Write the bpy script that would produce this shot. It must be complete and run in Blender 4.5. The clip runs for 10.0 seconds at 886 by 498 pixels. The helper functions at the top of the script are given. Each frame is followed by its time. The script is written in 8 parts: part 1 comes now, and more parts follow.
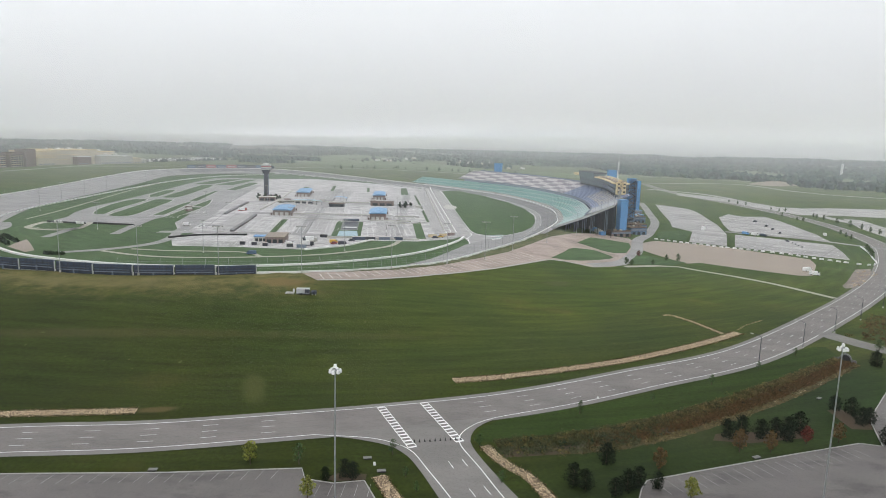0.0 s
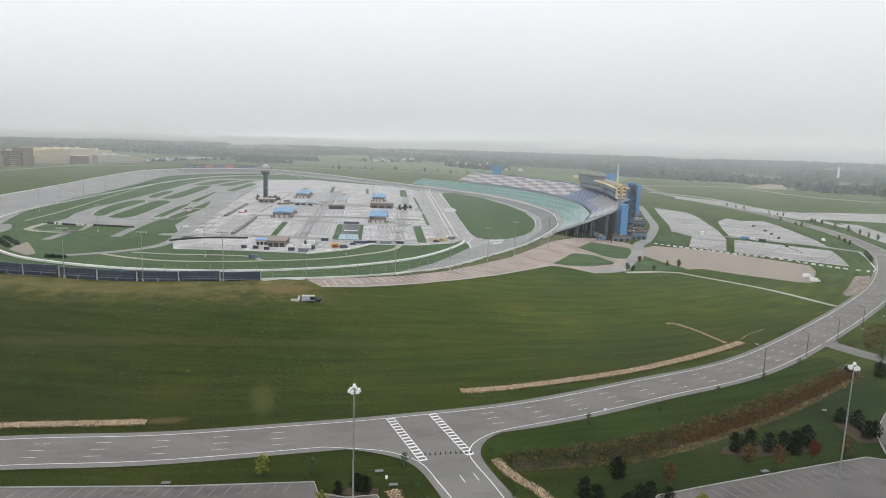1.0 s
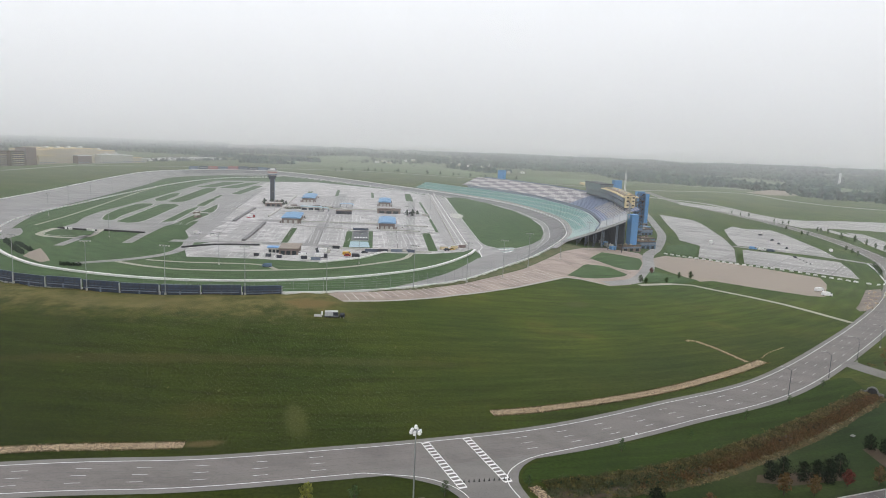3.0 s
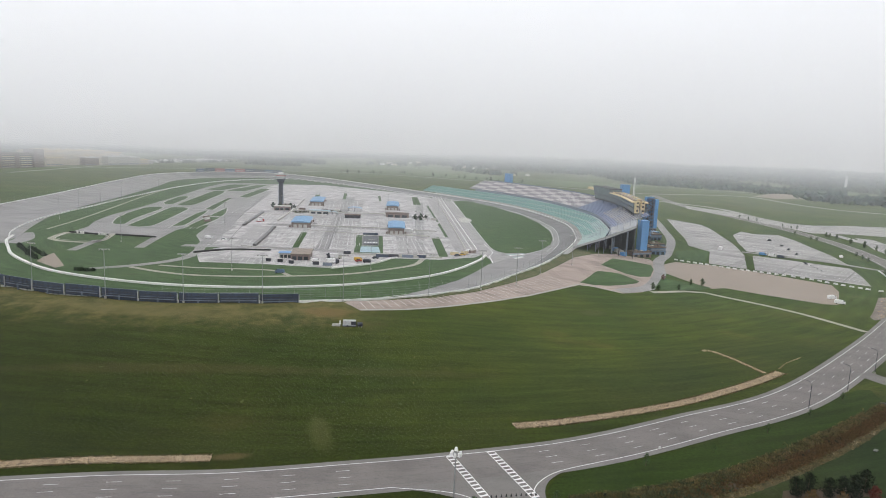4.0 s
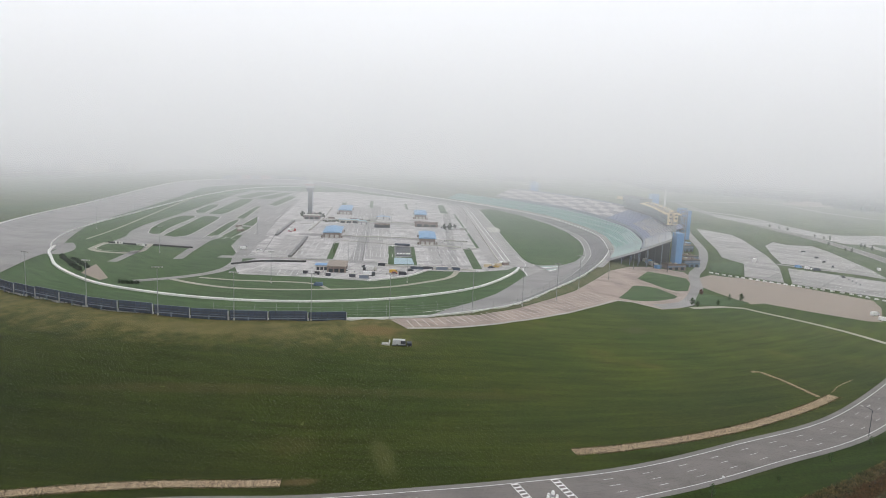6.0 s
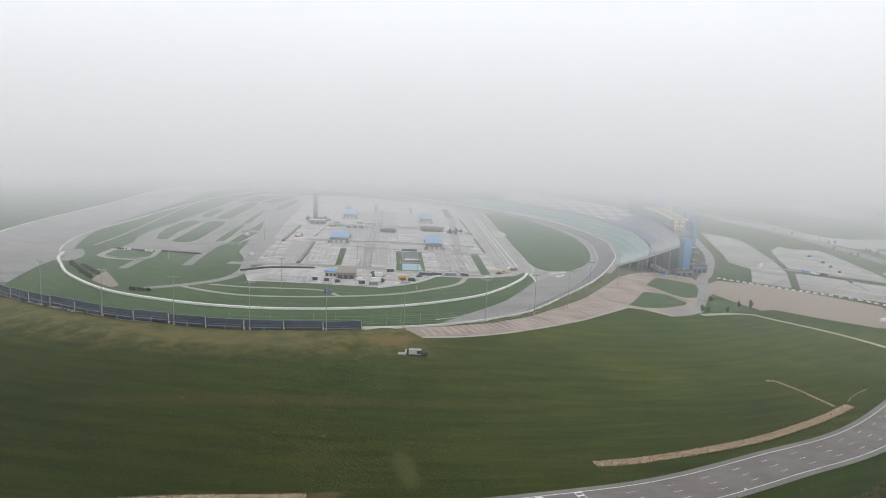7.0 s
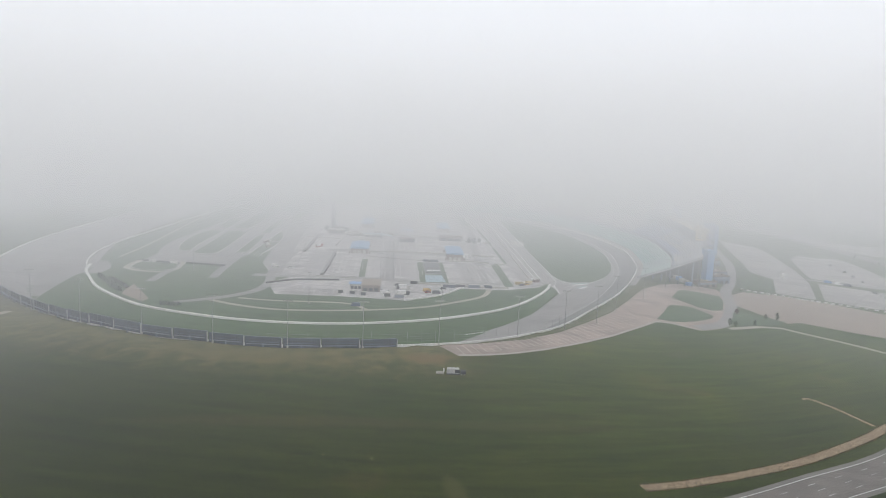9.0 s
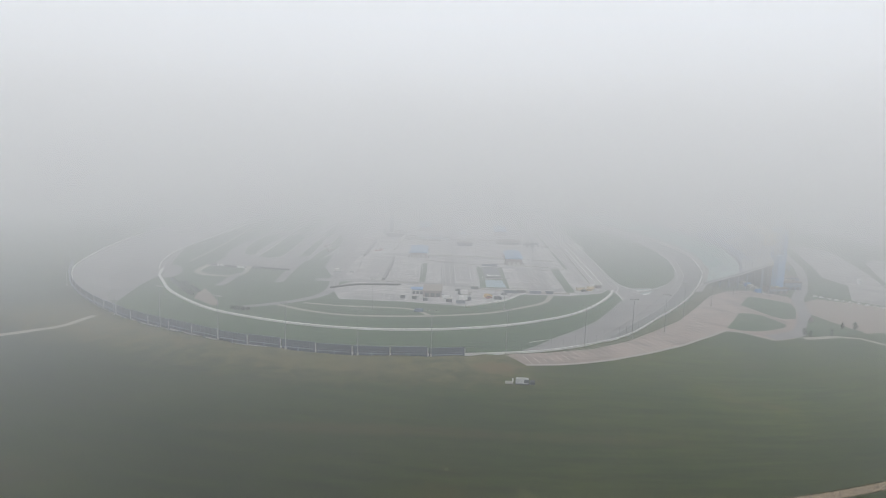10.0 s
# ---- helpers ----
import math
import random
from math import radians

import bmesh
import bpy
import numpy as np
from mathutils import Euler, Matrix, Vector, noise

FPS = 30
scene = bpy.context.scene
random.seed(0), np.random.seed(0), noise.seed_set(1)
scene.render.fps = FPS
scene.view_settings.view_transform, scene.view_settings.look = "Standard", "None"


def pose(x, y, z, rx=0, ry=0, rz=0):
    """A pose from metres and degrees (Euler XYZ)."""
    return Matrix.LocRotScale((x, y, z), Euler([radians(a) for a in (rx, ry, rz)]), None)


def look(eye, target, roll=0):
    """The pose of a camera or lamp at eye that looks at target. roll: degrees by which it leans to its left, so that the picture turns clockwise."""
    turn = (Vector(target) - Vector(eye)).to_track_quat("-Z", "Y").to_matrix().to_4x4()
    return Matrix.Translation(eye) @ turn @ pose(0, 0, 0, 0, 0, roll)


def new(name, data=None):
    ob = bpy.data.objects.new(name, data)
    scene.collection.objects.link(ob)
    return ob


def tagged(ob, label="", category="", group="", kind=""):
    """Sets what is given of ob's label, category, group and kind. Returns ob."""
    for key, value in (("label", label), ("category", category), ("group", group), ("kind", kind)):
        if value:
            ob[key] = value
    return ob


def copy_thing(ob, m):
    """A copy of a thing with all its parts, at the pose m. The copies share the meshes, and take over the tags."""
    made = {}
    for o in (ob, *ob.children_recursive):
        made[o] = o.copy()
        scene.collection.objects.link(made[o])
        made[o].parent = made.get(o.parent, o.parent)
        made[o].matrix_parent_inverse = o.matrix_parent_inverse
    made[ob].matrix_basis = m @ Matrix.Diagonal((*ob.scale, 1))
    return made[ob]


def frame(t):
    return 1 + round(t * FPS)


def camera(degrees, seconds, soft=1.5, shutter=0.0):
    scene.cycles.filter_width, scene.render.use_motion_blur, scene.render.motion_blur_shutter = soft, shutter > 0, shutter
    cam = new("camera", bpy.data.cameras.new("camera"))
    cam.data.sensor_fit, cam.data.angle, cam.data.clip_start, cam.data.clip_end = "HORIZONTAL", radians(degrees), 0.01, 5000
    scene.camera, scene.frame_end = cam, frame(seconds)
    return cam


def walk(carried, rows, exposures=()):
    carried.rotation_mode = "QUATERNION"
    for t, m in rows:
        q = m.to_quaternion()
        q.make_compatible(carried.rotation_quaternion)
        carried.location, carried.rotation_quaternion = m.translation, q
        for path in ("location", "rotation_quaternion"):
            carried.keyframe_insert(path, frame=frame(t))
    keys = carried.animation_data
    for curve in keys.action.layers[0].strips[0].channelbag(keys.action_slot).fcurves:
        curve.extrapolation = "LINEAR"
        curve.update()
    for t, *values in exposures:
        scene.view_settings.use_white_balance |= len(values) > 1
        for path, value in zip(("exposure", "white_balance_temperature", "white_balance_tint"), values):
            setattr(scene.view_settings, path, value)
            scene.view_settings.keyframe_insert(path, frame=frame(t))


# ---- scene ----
cam = camera(67.9, 10.0, soft=0.9)
METRES, EYE, TILT, LEAN, TURN = 63.0, 64.0, -9.2, -1.6, 0.0
ROWS = [
    (0.0, 0.0, 0.0, 0.0, -0.0, 0.0, -0.0),
    (0.5, -0.0241, -0.0057, 0.0238, -0.16, 0.03, -0.07),
    (1.0, -0.0517, -0.0105, 0.0478, -0.31, -0.01, -0.28),
    (1.5, -0.0841, -0.0143, 0.072, -0.48, -0.04, -0.45),
    (2.0, -0.1196, -0.0179, 0.0969, -0.62, -0.05, -0.58),
    (2.5, -0.1585, -0.0212, 0.121, -0.53, -0.04, -0.71),
    (4.0, -0.2875, -0.0362, 0.1956, -0.19, 0.09, -0.96),
    (4.5, -0.333, -0.0392, 0.2194, 0.56, 0.14, -1.11),
    (5.0, -0.3819, -0.0428, 0.2413, 1.12, 0.22, -1.23),
    (5.5, -0.429, -0.0503, 0.2656, 1.32, 0.31, -1.25),
    (7.0, -0.5713, -0.0758, 0.3355, 1.39, 0.56, -1.16),
    (7.5, -0.6163, -0.0853, 0.3633, 1.43, 0.62, -1.12),
    (8.0, -0.6662, -0.104, 0.3877, 1.42, 0.71, -1.09),
    (8.5, -0.7113, -0.111, 0.4113, 1.53, 0.78, -1.06),
    (9.0, -0.75, -0.114, 0.4281, 2.1, 0.87, -1.07),
    (9.5, -0.817, -0.1272, 0.4574, 3.2, 0.87, -1.14),
    (10.0, -0.8551, -0.1425, 0.4838, 6.59, 0.82, -1.15),
]
walk(cam, [(t, pose(0, 0, EYE, TILT, LEAN, TURN) @ pose(METRES * x, METRES * y, METRES * z, 90 + pitch, roll, yaw)) for t, x, y, z, yaw, pitch, roll in ROWS],
     [(0, 0.71, 6480, 10.5), (5, 0.57, 6550, 12.5), (7, 0.44, 6580, 11.5), (8.5, 0.28, 6580, 12), (9.5, 0.15, 6550, 11.5), (10, 0.05, 6550, 11)])

# ---- world, sun, cloud ----
world = bpy.data.worlds.new("overcast_sky")
scene.world = world
world.use_nodes = True
wn, wl = world.node_tree.nodes, world.node_tree.links
wn.clear()
sky = wn.new("ShaderNodeTexSky")
sky.sky_type, sky.sun_disc = "NISHITA", False
sky.sun_elevation, sky.sun_rotation = radians(48), radians(200)
sky.dust_density, sky.air_density = 5.0, 1.0
veil = wn.new("ShaderNodeMixRGB")
veil.inputs[0].default_value = 0.92
veil.inputs[2].default_value = (9.45, 9.95, 10.55, 1)
back = wn.new("ShaderNodeBackground")
back.inputs["Strength"].default_value = 0.1
wo = wn.new("ShaderNodeOutputWorld")
wl.new(sky.outputs[0], veil.inputs[1])
wl.new(veil.outputs[0], back.inputs["Color"])
wl.new(back.outputs[0], wo.inputs["Surface"])

sun = new("sun", bpy.data.lights.new("sun", "SUN"))
sun.data.energy, sun.data.angle, sun.data.color = 0.6, radians(40), (1, 0.97, 0.93)
sun.matrix_world = look((0, 0, 400), (60, 160, 0))

# low cloud: height of its base near the lots and far off, how fast the base sinks with distance, gain of density with height, most density, haze
CLOUD_NEAR, CLOUD_FAR, CLOUD_SINK, CLOUD_TOP = 83.0, 69.5, 52.0, 110.0
CLOUD_RISE, CLOUD_MOST, CLOUD_GAP, HAZE, MIST = 0.0022, 0.0185, 95.0, 0.00027, 0.0004


def cloud_material():
    """Fog droplets: thin haze at the ground, thick from the base of the cloud upwards, thinner over the lots."""
    mat = bpy.data.materials.new("cloud_droplets")
    mat.use_nodes = True
    n, l = mat.node_tree.nodes, mat.node_tree.links
    n.clear()

    def op(kind, a, b=None):
        m = n.new("ShaderNodeMath")
        m.operation = kind
        for i, v in enumerate((a, b)):
            if isinstance(v, (int, float)):
                m.inputs[i].default_value = v
            elif v is not None:
                l.new(v, m.inputs[i])
        return m.outputs[0]

    pos, sep = n.new("ShaderNodeNewGeometry"), n.new("ShaderNodeSeparateXYZ")
    l.new(pos.outputs["Position"], sep.inputs[0])
    dx, dy = op("ADD", sep.outputs["X"], 45.0), op("ADD", sep.outputs["Y"], 6.0)
    r = op("SQRT", op("ADD", op("MULTIPLY", dx, dx), op("MULTIPLY", dy, dy)))
    base = op("ADD", op("MULTIPLY", op("POWER", 2.718, op("MULTIPLY", r, -1 / CLOUD_SINK)), CLOUD_NEAR - CLOUD_FAR), CLOUD_FAR)
    far = n.new("ShaderNodeMapRange")
    far.inputs["From Min"].default_value, far.inputs["From Max"].default_value = 1800, 4000
    far.inputs["To Max"].default_value = 20
    l.new(r, far.inputs[0])
    base = op("SUBTRACT", base, far.outputs[0])
    # beyond the woods the cloud comes down to the ground
    shut = n.new("ShaderNodeMapRange")
    shut.interpolation_type = "SMOOTHSTEP"
    shut.inputs["From Min"].default_value, shut.inputs["From Max"].default_value = 2700, 4000
    shut.inputs["To Max"].default_value = 90
    l.new(r, shut.inputs[0])
    base = op("SUBTRACT", base, shut.outputs[0])
    # the base of the cloud lies a little lower in the west than in the east
    base = op("ADD", base, op("MINIMUM", op("MAXIMUM", op("MULTIPLY", sep.outputs["X"], 0.022), -3.0), 7.5))
    rise = op("MAXIMUM", op("SUBTRACT", sep.outputs["Z"], base), 0.0)
    thick = op("MINIMUM", op("MULTIPLY", rise, CLOUD_RISE), CLOUD_MOST)
    thick = op("MULTIPLY", thick, op("SUBTRACT", 1.0, op("MULTIPLY", op("POWER", 2.718, op("MULTIPLY", r, -1 / CLOUD_GAP)), 0.97)))
    patch = n.new("ShaderNodeTexNoise")
    patch.inputs["Scale"].default_value, patch.inputs["Detail"].default_value = 0.007, 1.0
    l.new(pos.outputs["Position"], patch.inputs["Vector"])
    thick = op("MULTIPLY", thick, op("ADD", op("MULTIPLY", patch.outputs[0], 0.7), 0.65))
    thin = op("MULTIPLY", op("SUBTRACT", 1.05, op("POWER", 2.718, op("MULTIPLY", r, -1 / 500))), HAZE)
    # mist that thickens over the far woods
    dim = n.new("ShaderNodeMapRange")
    dim.interpolation_type = "SMOOTHSTEP"
    dim.inputs["From Min"].default_value, dim.inputs["From Max"].default_value = 1500, 4000
    dim.inputs["To Max"].default_value = MIST
    l.new(r, dim.inputs[0])
    thin = op("ADD", thin, dim.outputs[0])
    sc = n.new("ShaderNodeVolumeScatter")
    sc.inputs["Color"].default_value = (0.955, 0.98, 0.998, 1)
    air = n.new("ShaderNodeAttribute")
    air.attribute_name = "density"
    l.new(op("MULTIPLY", op("ADD", thick, thin), air.outputs["Fac"]), sc.inputs["Density"])
    l.new(sc.outputs[0], n.new("ShaderNodeOutputMaterial").inputs["Volume"])
    return mat


def cloud_layer():
    """The air over the whole place, as one volume."""
    tree = bpy.data.node_groups.new("cloud", "GeometryNodeTree")
    tree.interface.new_socket("Geometry", in_out="OUTPUT", socket_type="NodeSocketGeometry")
    n, l = tree.nodes, tree.links
    out, cube, setm = n.new("NodeGroupOutput"), n.new("GeometryNodeVolumeCube"), n.new("GeometryNodeSetMaterial")
    cube.inputs["Density"].default_value = 1.0
    cube.inputs["Min"].default_value = (-4200, -500, -30)
    cube.inputs["Max"].default_value = (4200, 4300, CLOUD_TOP)
    for axis, res in (("X", 64), ("Y", 32), ("Z", 72)):
        cube.inputs["Resolution " + axis].default_value = res
    mat = cloud_material()
    setm.inputs["Material"].default_value = mat
    l.new(cube.outputs[0], setm.inputs[0])
    l.new(setm.outputs[0], out.inputs[0])
    ob = new("low_cloud", bpy.data.meshes.new("low_cloud"))
    ob.data.materials.append(mat)
    ob.modifiers.new("cloud", "NODES").node_group = tree
    return tagged(ob, "pale grey low cloud and fog over the ground", "fog", kind="stuff")


cloud_layer()
scene.cycles.volume_step_rate, scene.cycles.volume_bounces = 6.0, 6

# ---- the lie of the land ----
# outer wall of the track: x, y and height of its foot, anticlockwise from the near turn
OVAL = [(-186, 264, 9.5), (-149, 256, 9.5), (-116, 255, 9.5), (-82, 261, 9.5), (-48, 275, 8.5), (-24, 294, 7), (2, 325, 5),
        (28, 374, 3.5), (58, 434, 2.5), (87, 513, 1), (103.5, 582, 0), (111, 692, -1), (81, 846, -2), (11, 970, -2), (-120, 1132, -1),
        (-250, 1262, 1), (-353, 1318, 2), (-451, 1270, 2), (-506, 1140, 2), (-499, 985, 0), (-467, 776, -2), (-438, 600, -2),
        (-385, 457, 2), (-340, 385, 4), (-288, 327, 6.5), (-237, 288, 8.5)]
LOW = -6.0  # height of the infield


def loop_points(pts, per=12):
    """Points along a smooth closed curve through pts."""
    p = np.array(pts, float)
    a, b, c, d = np.roll(p, 1, 0), p, np.roll(p, -1, 0), np.roll(p, -2, 0)
    u = (np.arange(per) / per)[None, :, None]
    a, b, c, d = (v[:, None, :] for v in (a, b, c, d))
    q = 0.5 * (2 * b + (c - a) * u + (2 * a - 5 * b + 4 * c - d) * u ** 2 + (3 * b - a - 3 * c + d) * u ** 3)
    return q.reshape(-1, p.shape[1])


def line_points(pts, step=6.0):
    """Points about a step apart along a smooth open curve through pts."""
    p = np.array(pts, float)
    p = np.vstack([2 * p[0] - p[1], p, 2 * p[-1] - p[-2]])
    out = []
    for i in range(1, len(p) - 2):
        n = max(1, int(np.linalg.norm(p[i + 1][:2] - p[i][:2]) / step))
        for k in range(n):
            u = k / n
            a, b, c, d = p[i - 1], p[i], p[i + 1], p[i + 2]
            out.append(0.5 * (2 * b + (c - a) * u + (2 * a - 5 * b + 4 * c - d) * u ** 2 + (3 * b - a - 3 * c + d) * u ** 3))
    out.append(p[-2])
    return np.array(out)


def ease(a, b, v):
    t = np.clip((np.asarray(v, float) - a) / (b - a), 0, 1)
    return t * t * (3 - 2 * t)


WALL = loop_points(OVAL)
_tan = np.roll(WALL[:, :2], -1, 0) - np.roll(WALL[:, :2], 1, 0)
_tan /= np.linalg.norm(_tan, axis=1)[:, None]
WALL_IN = np.stack([-_tan[:, 1], _tan[:, 0]], 1)  # unit vectors into the infield


def ground(x, y):
    """Height of the ground."""
    shape = np.shape(x)
    q = np.stack([np.ravel(x), np.ravel(y)], 1).astype(float)
    out = np.empty(len(q))
    for s in range(0, len(q), 20000):
        c = q[s:s + 20000]
        d2 = ((c[:, None, :] - WALL[None, :, :2]) ** 2).sum(2)
        k = d2.argmin(1)
        off = c - WALL[k, :2]
        side = (off * WALL_IN[k]).sum(1)
        d = np.sqrt(d2[np.arange(len(k)), k])
        base = LOW * ease(170, 420, c[:, 1])
        near = 1 - ease(470, 640, c[:, 1])
        outside = 1 - ease(4, 34 + 66 * near, d)
        inside = 1 - np.clip(d / 20, 0, 1)
        w = np.where(side < 0, outside, inside)
        far = ease(1500, 4000, np.hypot(c[:, 0] + 150, c[:, 1] - 300))
        roll = far * (8 * np.sin(c[:, 0] / 410 + 1) * np.sin(c[:, 1] / 530) + 44)
        out[s:s + 20000] = base + (WALL[k, 2] - base) * w + roll
    return out.reshape(shape) if shape else float(out[0])


XS = np.concatenate([np.linspace(-4200, -620, 60), np.arange(-612, 420, 6.0), np.linspace(430, 4200, 66)])
YS = np.concatenate([np.linspace(-450, 70, 14), np.arange(76, 640, 5.0), np.arange(640, 1400, 12.0), np.linspace(1420, 4300, 70)])
GX, GY = np.meshgrid(XS, YS)
GZ = ground(GX, GY)


def gz(x, y):
    """Height of the ground sheet as it is built."""
    i = int(np.clip(np.searchsorted(XS, x) - 1, 0, len(XS) - 2))
    j = int(np.clip(np.searchsorted(YS, y) - 1, 0, len(YS) - 2))
    u, v = (x - XS[i]) / (XS[i + 1] - XS[i]), (y - YS[j]) / (YS[j + 1] - YS[j])
    return float((GZ[j, i] * (1 - u) + GZ[j, i + 1] * u) * (1 - v) + (GZ[j + 1, i] * (1 - u) + GZ[j + 1, i + 1] * u) * v)


# ---- materials ----
def surface(name, base, other=None, big=20.0, small=0.6, rough=0.85, metal=0.0, bump=0.0, grain=0.25, blotch=0.6, spec=0.3, per_object=0.0, per_island=0.0):
    """A surface with two scales of variation: blotches between two colours, and a fine grain."""
    m = bpy.data.materials.new(name)
    m.use_nodes = True
    n, l = m.node_tree.nodes, m.node_tree.links
    b = n["Principled BSDF"]
    other = other or tuple(c * 0.75 for c in base)
    geo = n.new("ShaderNodeNewGeometry")
    lo, hi = n.new("ShaderNodeTexNoise"), n.new("ShaderNodeTexNoise")
    lo.inputs["Scale"].default_value, lo.inputs["Detail"].default_value = 1 / big, 5.0
    hi.inputs["Scale"].default_value, hi.inputs["Detail"].default_value = 1 / small, 3.0
    for t in (lo, hi):
        l.new(geo.outputs["Position"], t.inputs["Vector"])
    ramp = n.new("ShaderNodeMapRange")
    ramp.inputs["From Min"].default_value, ramp.inputs["From Max"].default_value = 0.35, 0.65
    ramp.inputs["To Max"].default_value = blotch
    l.new(lo.outputs[0], ramp.inputs[0])
    mix = n.new("ShaderNodeMixRGB")
    mix.inputs[1].default_value, mix.inputs[2].default_value = (*base, 1), (*other, 1)
    l.new(ramp.outputs[0], mix.inputs[0])
    gr = n.new("ShaderNodeMapRange")
    gr.inputs["From Min"].default_value, gr.inputs["From Max"].default_value = 0.25, 0.75
    gr.inputs["To Min"].default_value, gr.inputs["To Max"].default_value = 1 - grain, 1 + grain
    l.new(hi.outputs[0], gr.inputs[0])
    mul = n.new("ShaderNodeMixRGB")
    mul.blend_type, mul.inputs[0].default_value = "MULTIPLY", 1.0
    l.new(mix.outputs[0], mul.inputs[1])
    l.new(gr.outputs[0], mul.inputs[2])
    out = mul.outputs[0]
    for amount, kind, socket in ((per_object, "ShaderNodeObjectInfo", "Random"), (per_island, "ShaderNodeNewGeometry", "Random Per Island")):
        if not amount:
            continue
        info, pr, m2 = n.new(kind), n.new("ShaderNodeMapRange"), n.new("ShaderNodeMixRGB")
        pr.inputs["To Min"].default_value, pr.inputs["To Max"].default_value = 1 - amount, 1 + amount
        l.new(info.outputs[socket], pr.inputs[0])
        m2.blend_type, m2.inputs[0].default_value = "MULTIPLY", 1.0
        l.new(out, m2.inputs[1])
        l.new(pr.outputs[0], m2.inputs[2])
        out = m2.outputs[0]
    l.new(out, b.inputs["Base Color"])
    b.inputs["Roughness"].default_value, b.inputs["Metallic"].default_value = rough, metal
    b.inputs["Specular IOR Level"].default_value = spec
    if bump:
        bp = n.new("ShaderNodeBump")
        bp.inputs["Strength"].default_value, bp.inputs["Distance"].default_value = 0.6, bump
        l.new(hi.outputs[0], bp.inputs["Height"])
        l.new(bp.outputs[0], b.inputs["Normal"])
    return m


def grass_surface(name, dark, light, straw, stripes=0.12, bank=False):
    """Mown grass: mower's passes, blotches at several scales, straw-coloured dry patches."""
    m = surface(name, dark, light, big=45, small=0.9, rough=0.95, bump=0.15, grain=0.3, blotch=0.9, spec=0.1)
    n, l = m.node_tree.nodes, m.node_tree.links
    b = n["Principled BSDF"]
    src = b.inputs["Base Color"].links[0].from_socket
    geo = n.new("ShaderNodeNewGeometry")
    # passes of the mower follow the curve of the road
    dist, wave = n.new("ShaderNodeVectorMath"), n.new("ShaderNodeTexWave")
    dist.operation = "SUBTRACT"
    dist.inputs[1].default_value = (-90, 640, 0)
    l.new(geo.outputs["Position"], dist.inputs[0])
    wave.wave_type, wave.rings_direction = "RINGS", "Z"
    wave.inputs["Scale"].default_value, wave.inputs["Distortion"].default_value = 0.03, 9.0
    wave.inputs["Detail"].default_value, wave.inputs["Detail Scale"].default_value = 2.0, 0.4
    l.new(dist.outputs[0], wave.inputs["Vector"])
    wr = n.new("ShaderNodeMapRange")
    wr.inputs["To Min"].default_value, wr.inputs["To Max"].default_value = 1 - stripes, 1 + stripes
    l.new(wave.outputs["Fac"], wr.inputs[0])
    # fine streaks along the mower's way: polar coordinates, drawn out along the curve
    xyz, ang, rad, polar = n.new("ShaderNodeSeparateXYZ"), n.new("ShaderNodeMath"), n.new("ShaderNodeVectorMath"), n.new("ShaderNodeCombineXYZ")
    l.new(dist.outputs[0], xyz.inputs[0])
    ang.operation, rad.operation = "ARCTAN2", "LENGTH"
    l.new(xyz.outputs["X"], ang.inputs[0])
    l.new(xyz.outputs["Y"], ang.inputs[1])
    l.new(dist.outputs[0], rad.inputs[0])
    l.new(rad.outputs["Value"], polar.inputs["X"])
    stretch = n.new("ShaderNodeMath")
    stretch.operation, stretch.inputs[1].default_value = "MULTIPLY", 45.0
    l.new(ang.outputs[0], stretch.inputs[0])
    l.new(stretch.outputs[0], polar.inputs["Y"])
    streak, tone = n.new("ShaderNodeTexNoise"), n.new("ShaderNodeMapRange")
    streak.inputs["Scale"].default_value, streak.inputs["Detail"].default_value, streak.inputs["Roughness"].default_value = 0.32, 5.0, 0.62
    l.new(polar.outputs[0], streak.inputs["Vector"])
    tone.inputs["From Min"].default_value, tone.inputs["From Max"].default_value = 0.3, 0.7
    tone.inputs["To Min"].default_value, tone.inputs["To Max"].default_value = 0.74, 1.28
    l.new(streak.outputs[0], tone.inputs[0])
    both_ = n.new("ShaderNodeMath")
    both_.operation = "MULTIPLY"
    l.new(wr.outputs[0], both_.inputs[0])
    l.new(tone.outputs[0], both_.inputs[1])
    mul = n.new("ShaderNodeMixRGB")
    mul.blend_type, mul.inputs[0].default_value = "MULTIPLY", 1.0
    l.new(src, mul.inputs[1])
    l.new(both_.outputs[0], mul.inputs[2])
    dry = n.new("ShaderNodeTexNoise")
    dry.inputs["Scale"].default_value, dry.inputs["Detail"].default_value = 0.022, 7.0
    dry.inputs["Roughness"].default_value = 0.65
    l.new(geo.outputs["Position"], dry.inputs["Vector"])
    dr = n.new("ShaderNodeMapRange")
    dr.inputs["From Min"].default_value, dr.inputs["From Max"].default_value, dr.inputs["To Max"].default_value = 0.58, 0.78, 0.7
    l.new(dry.outputs[0], dr.inputs[0])
    mix = n.new("ShaderNodeMixRGB")
    mix.inputs[2].default_value = (*straw, 1)
    l.new(dr.outputs[0], mix.inputs[0])
    l.new(mul.outputs[0], mix.inputs[1])
    out = mix.outputs[0]
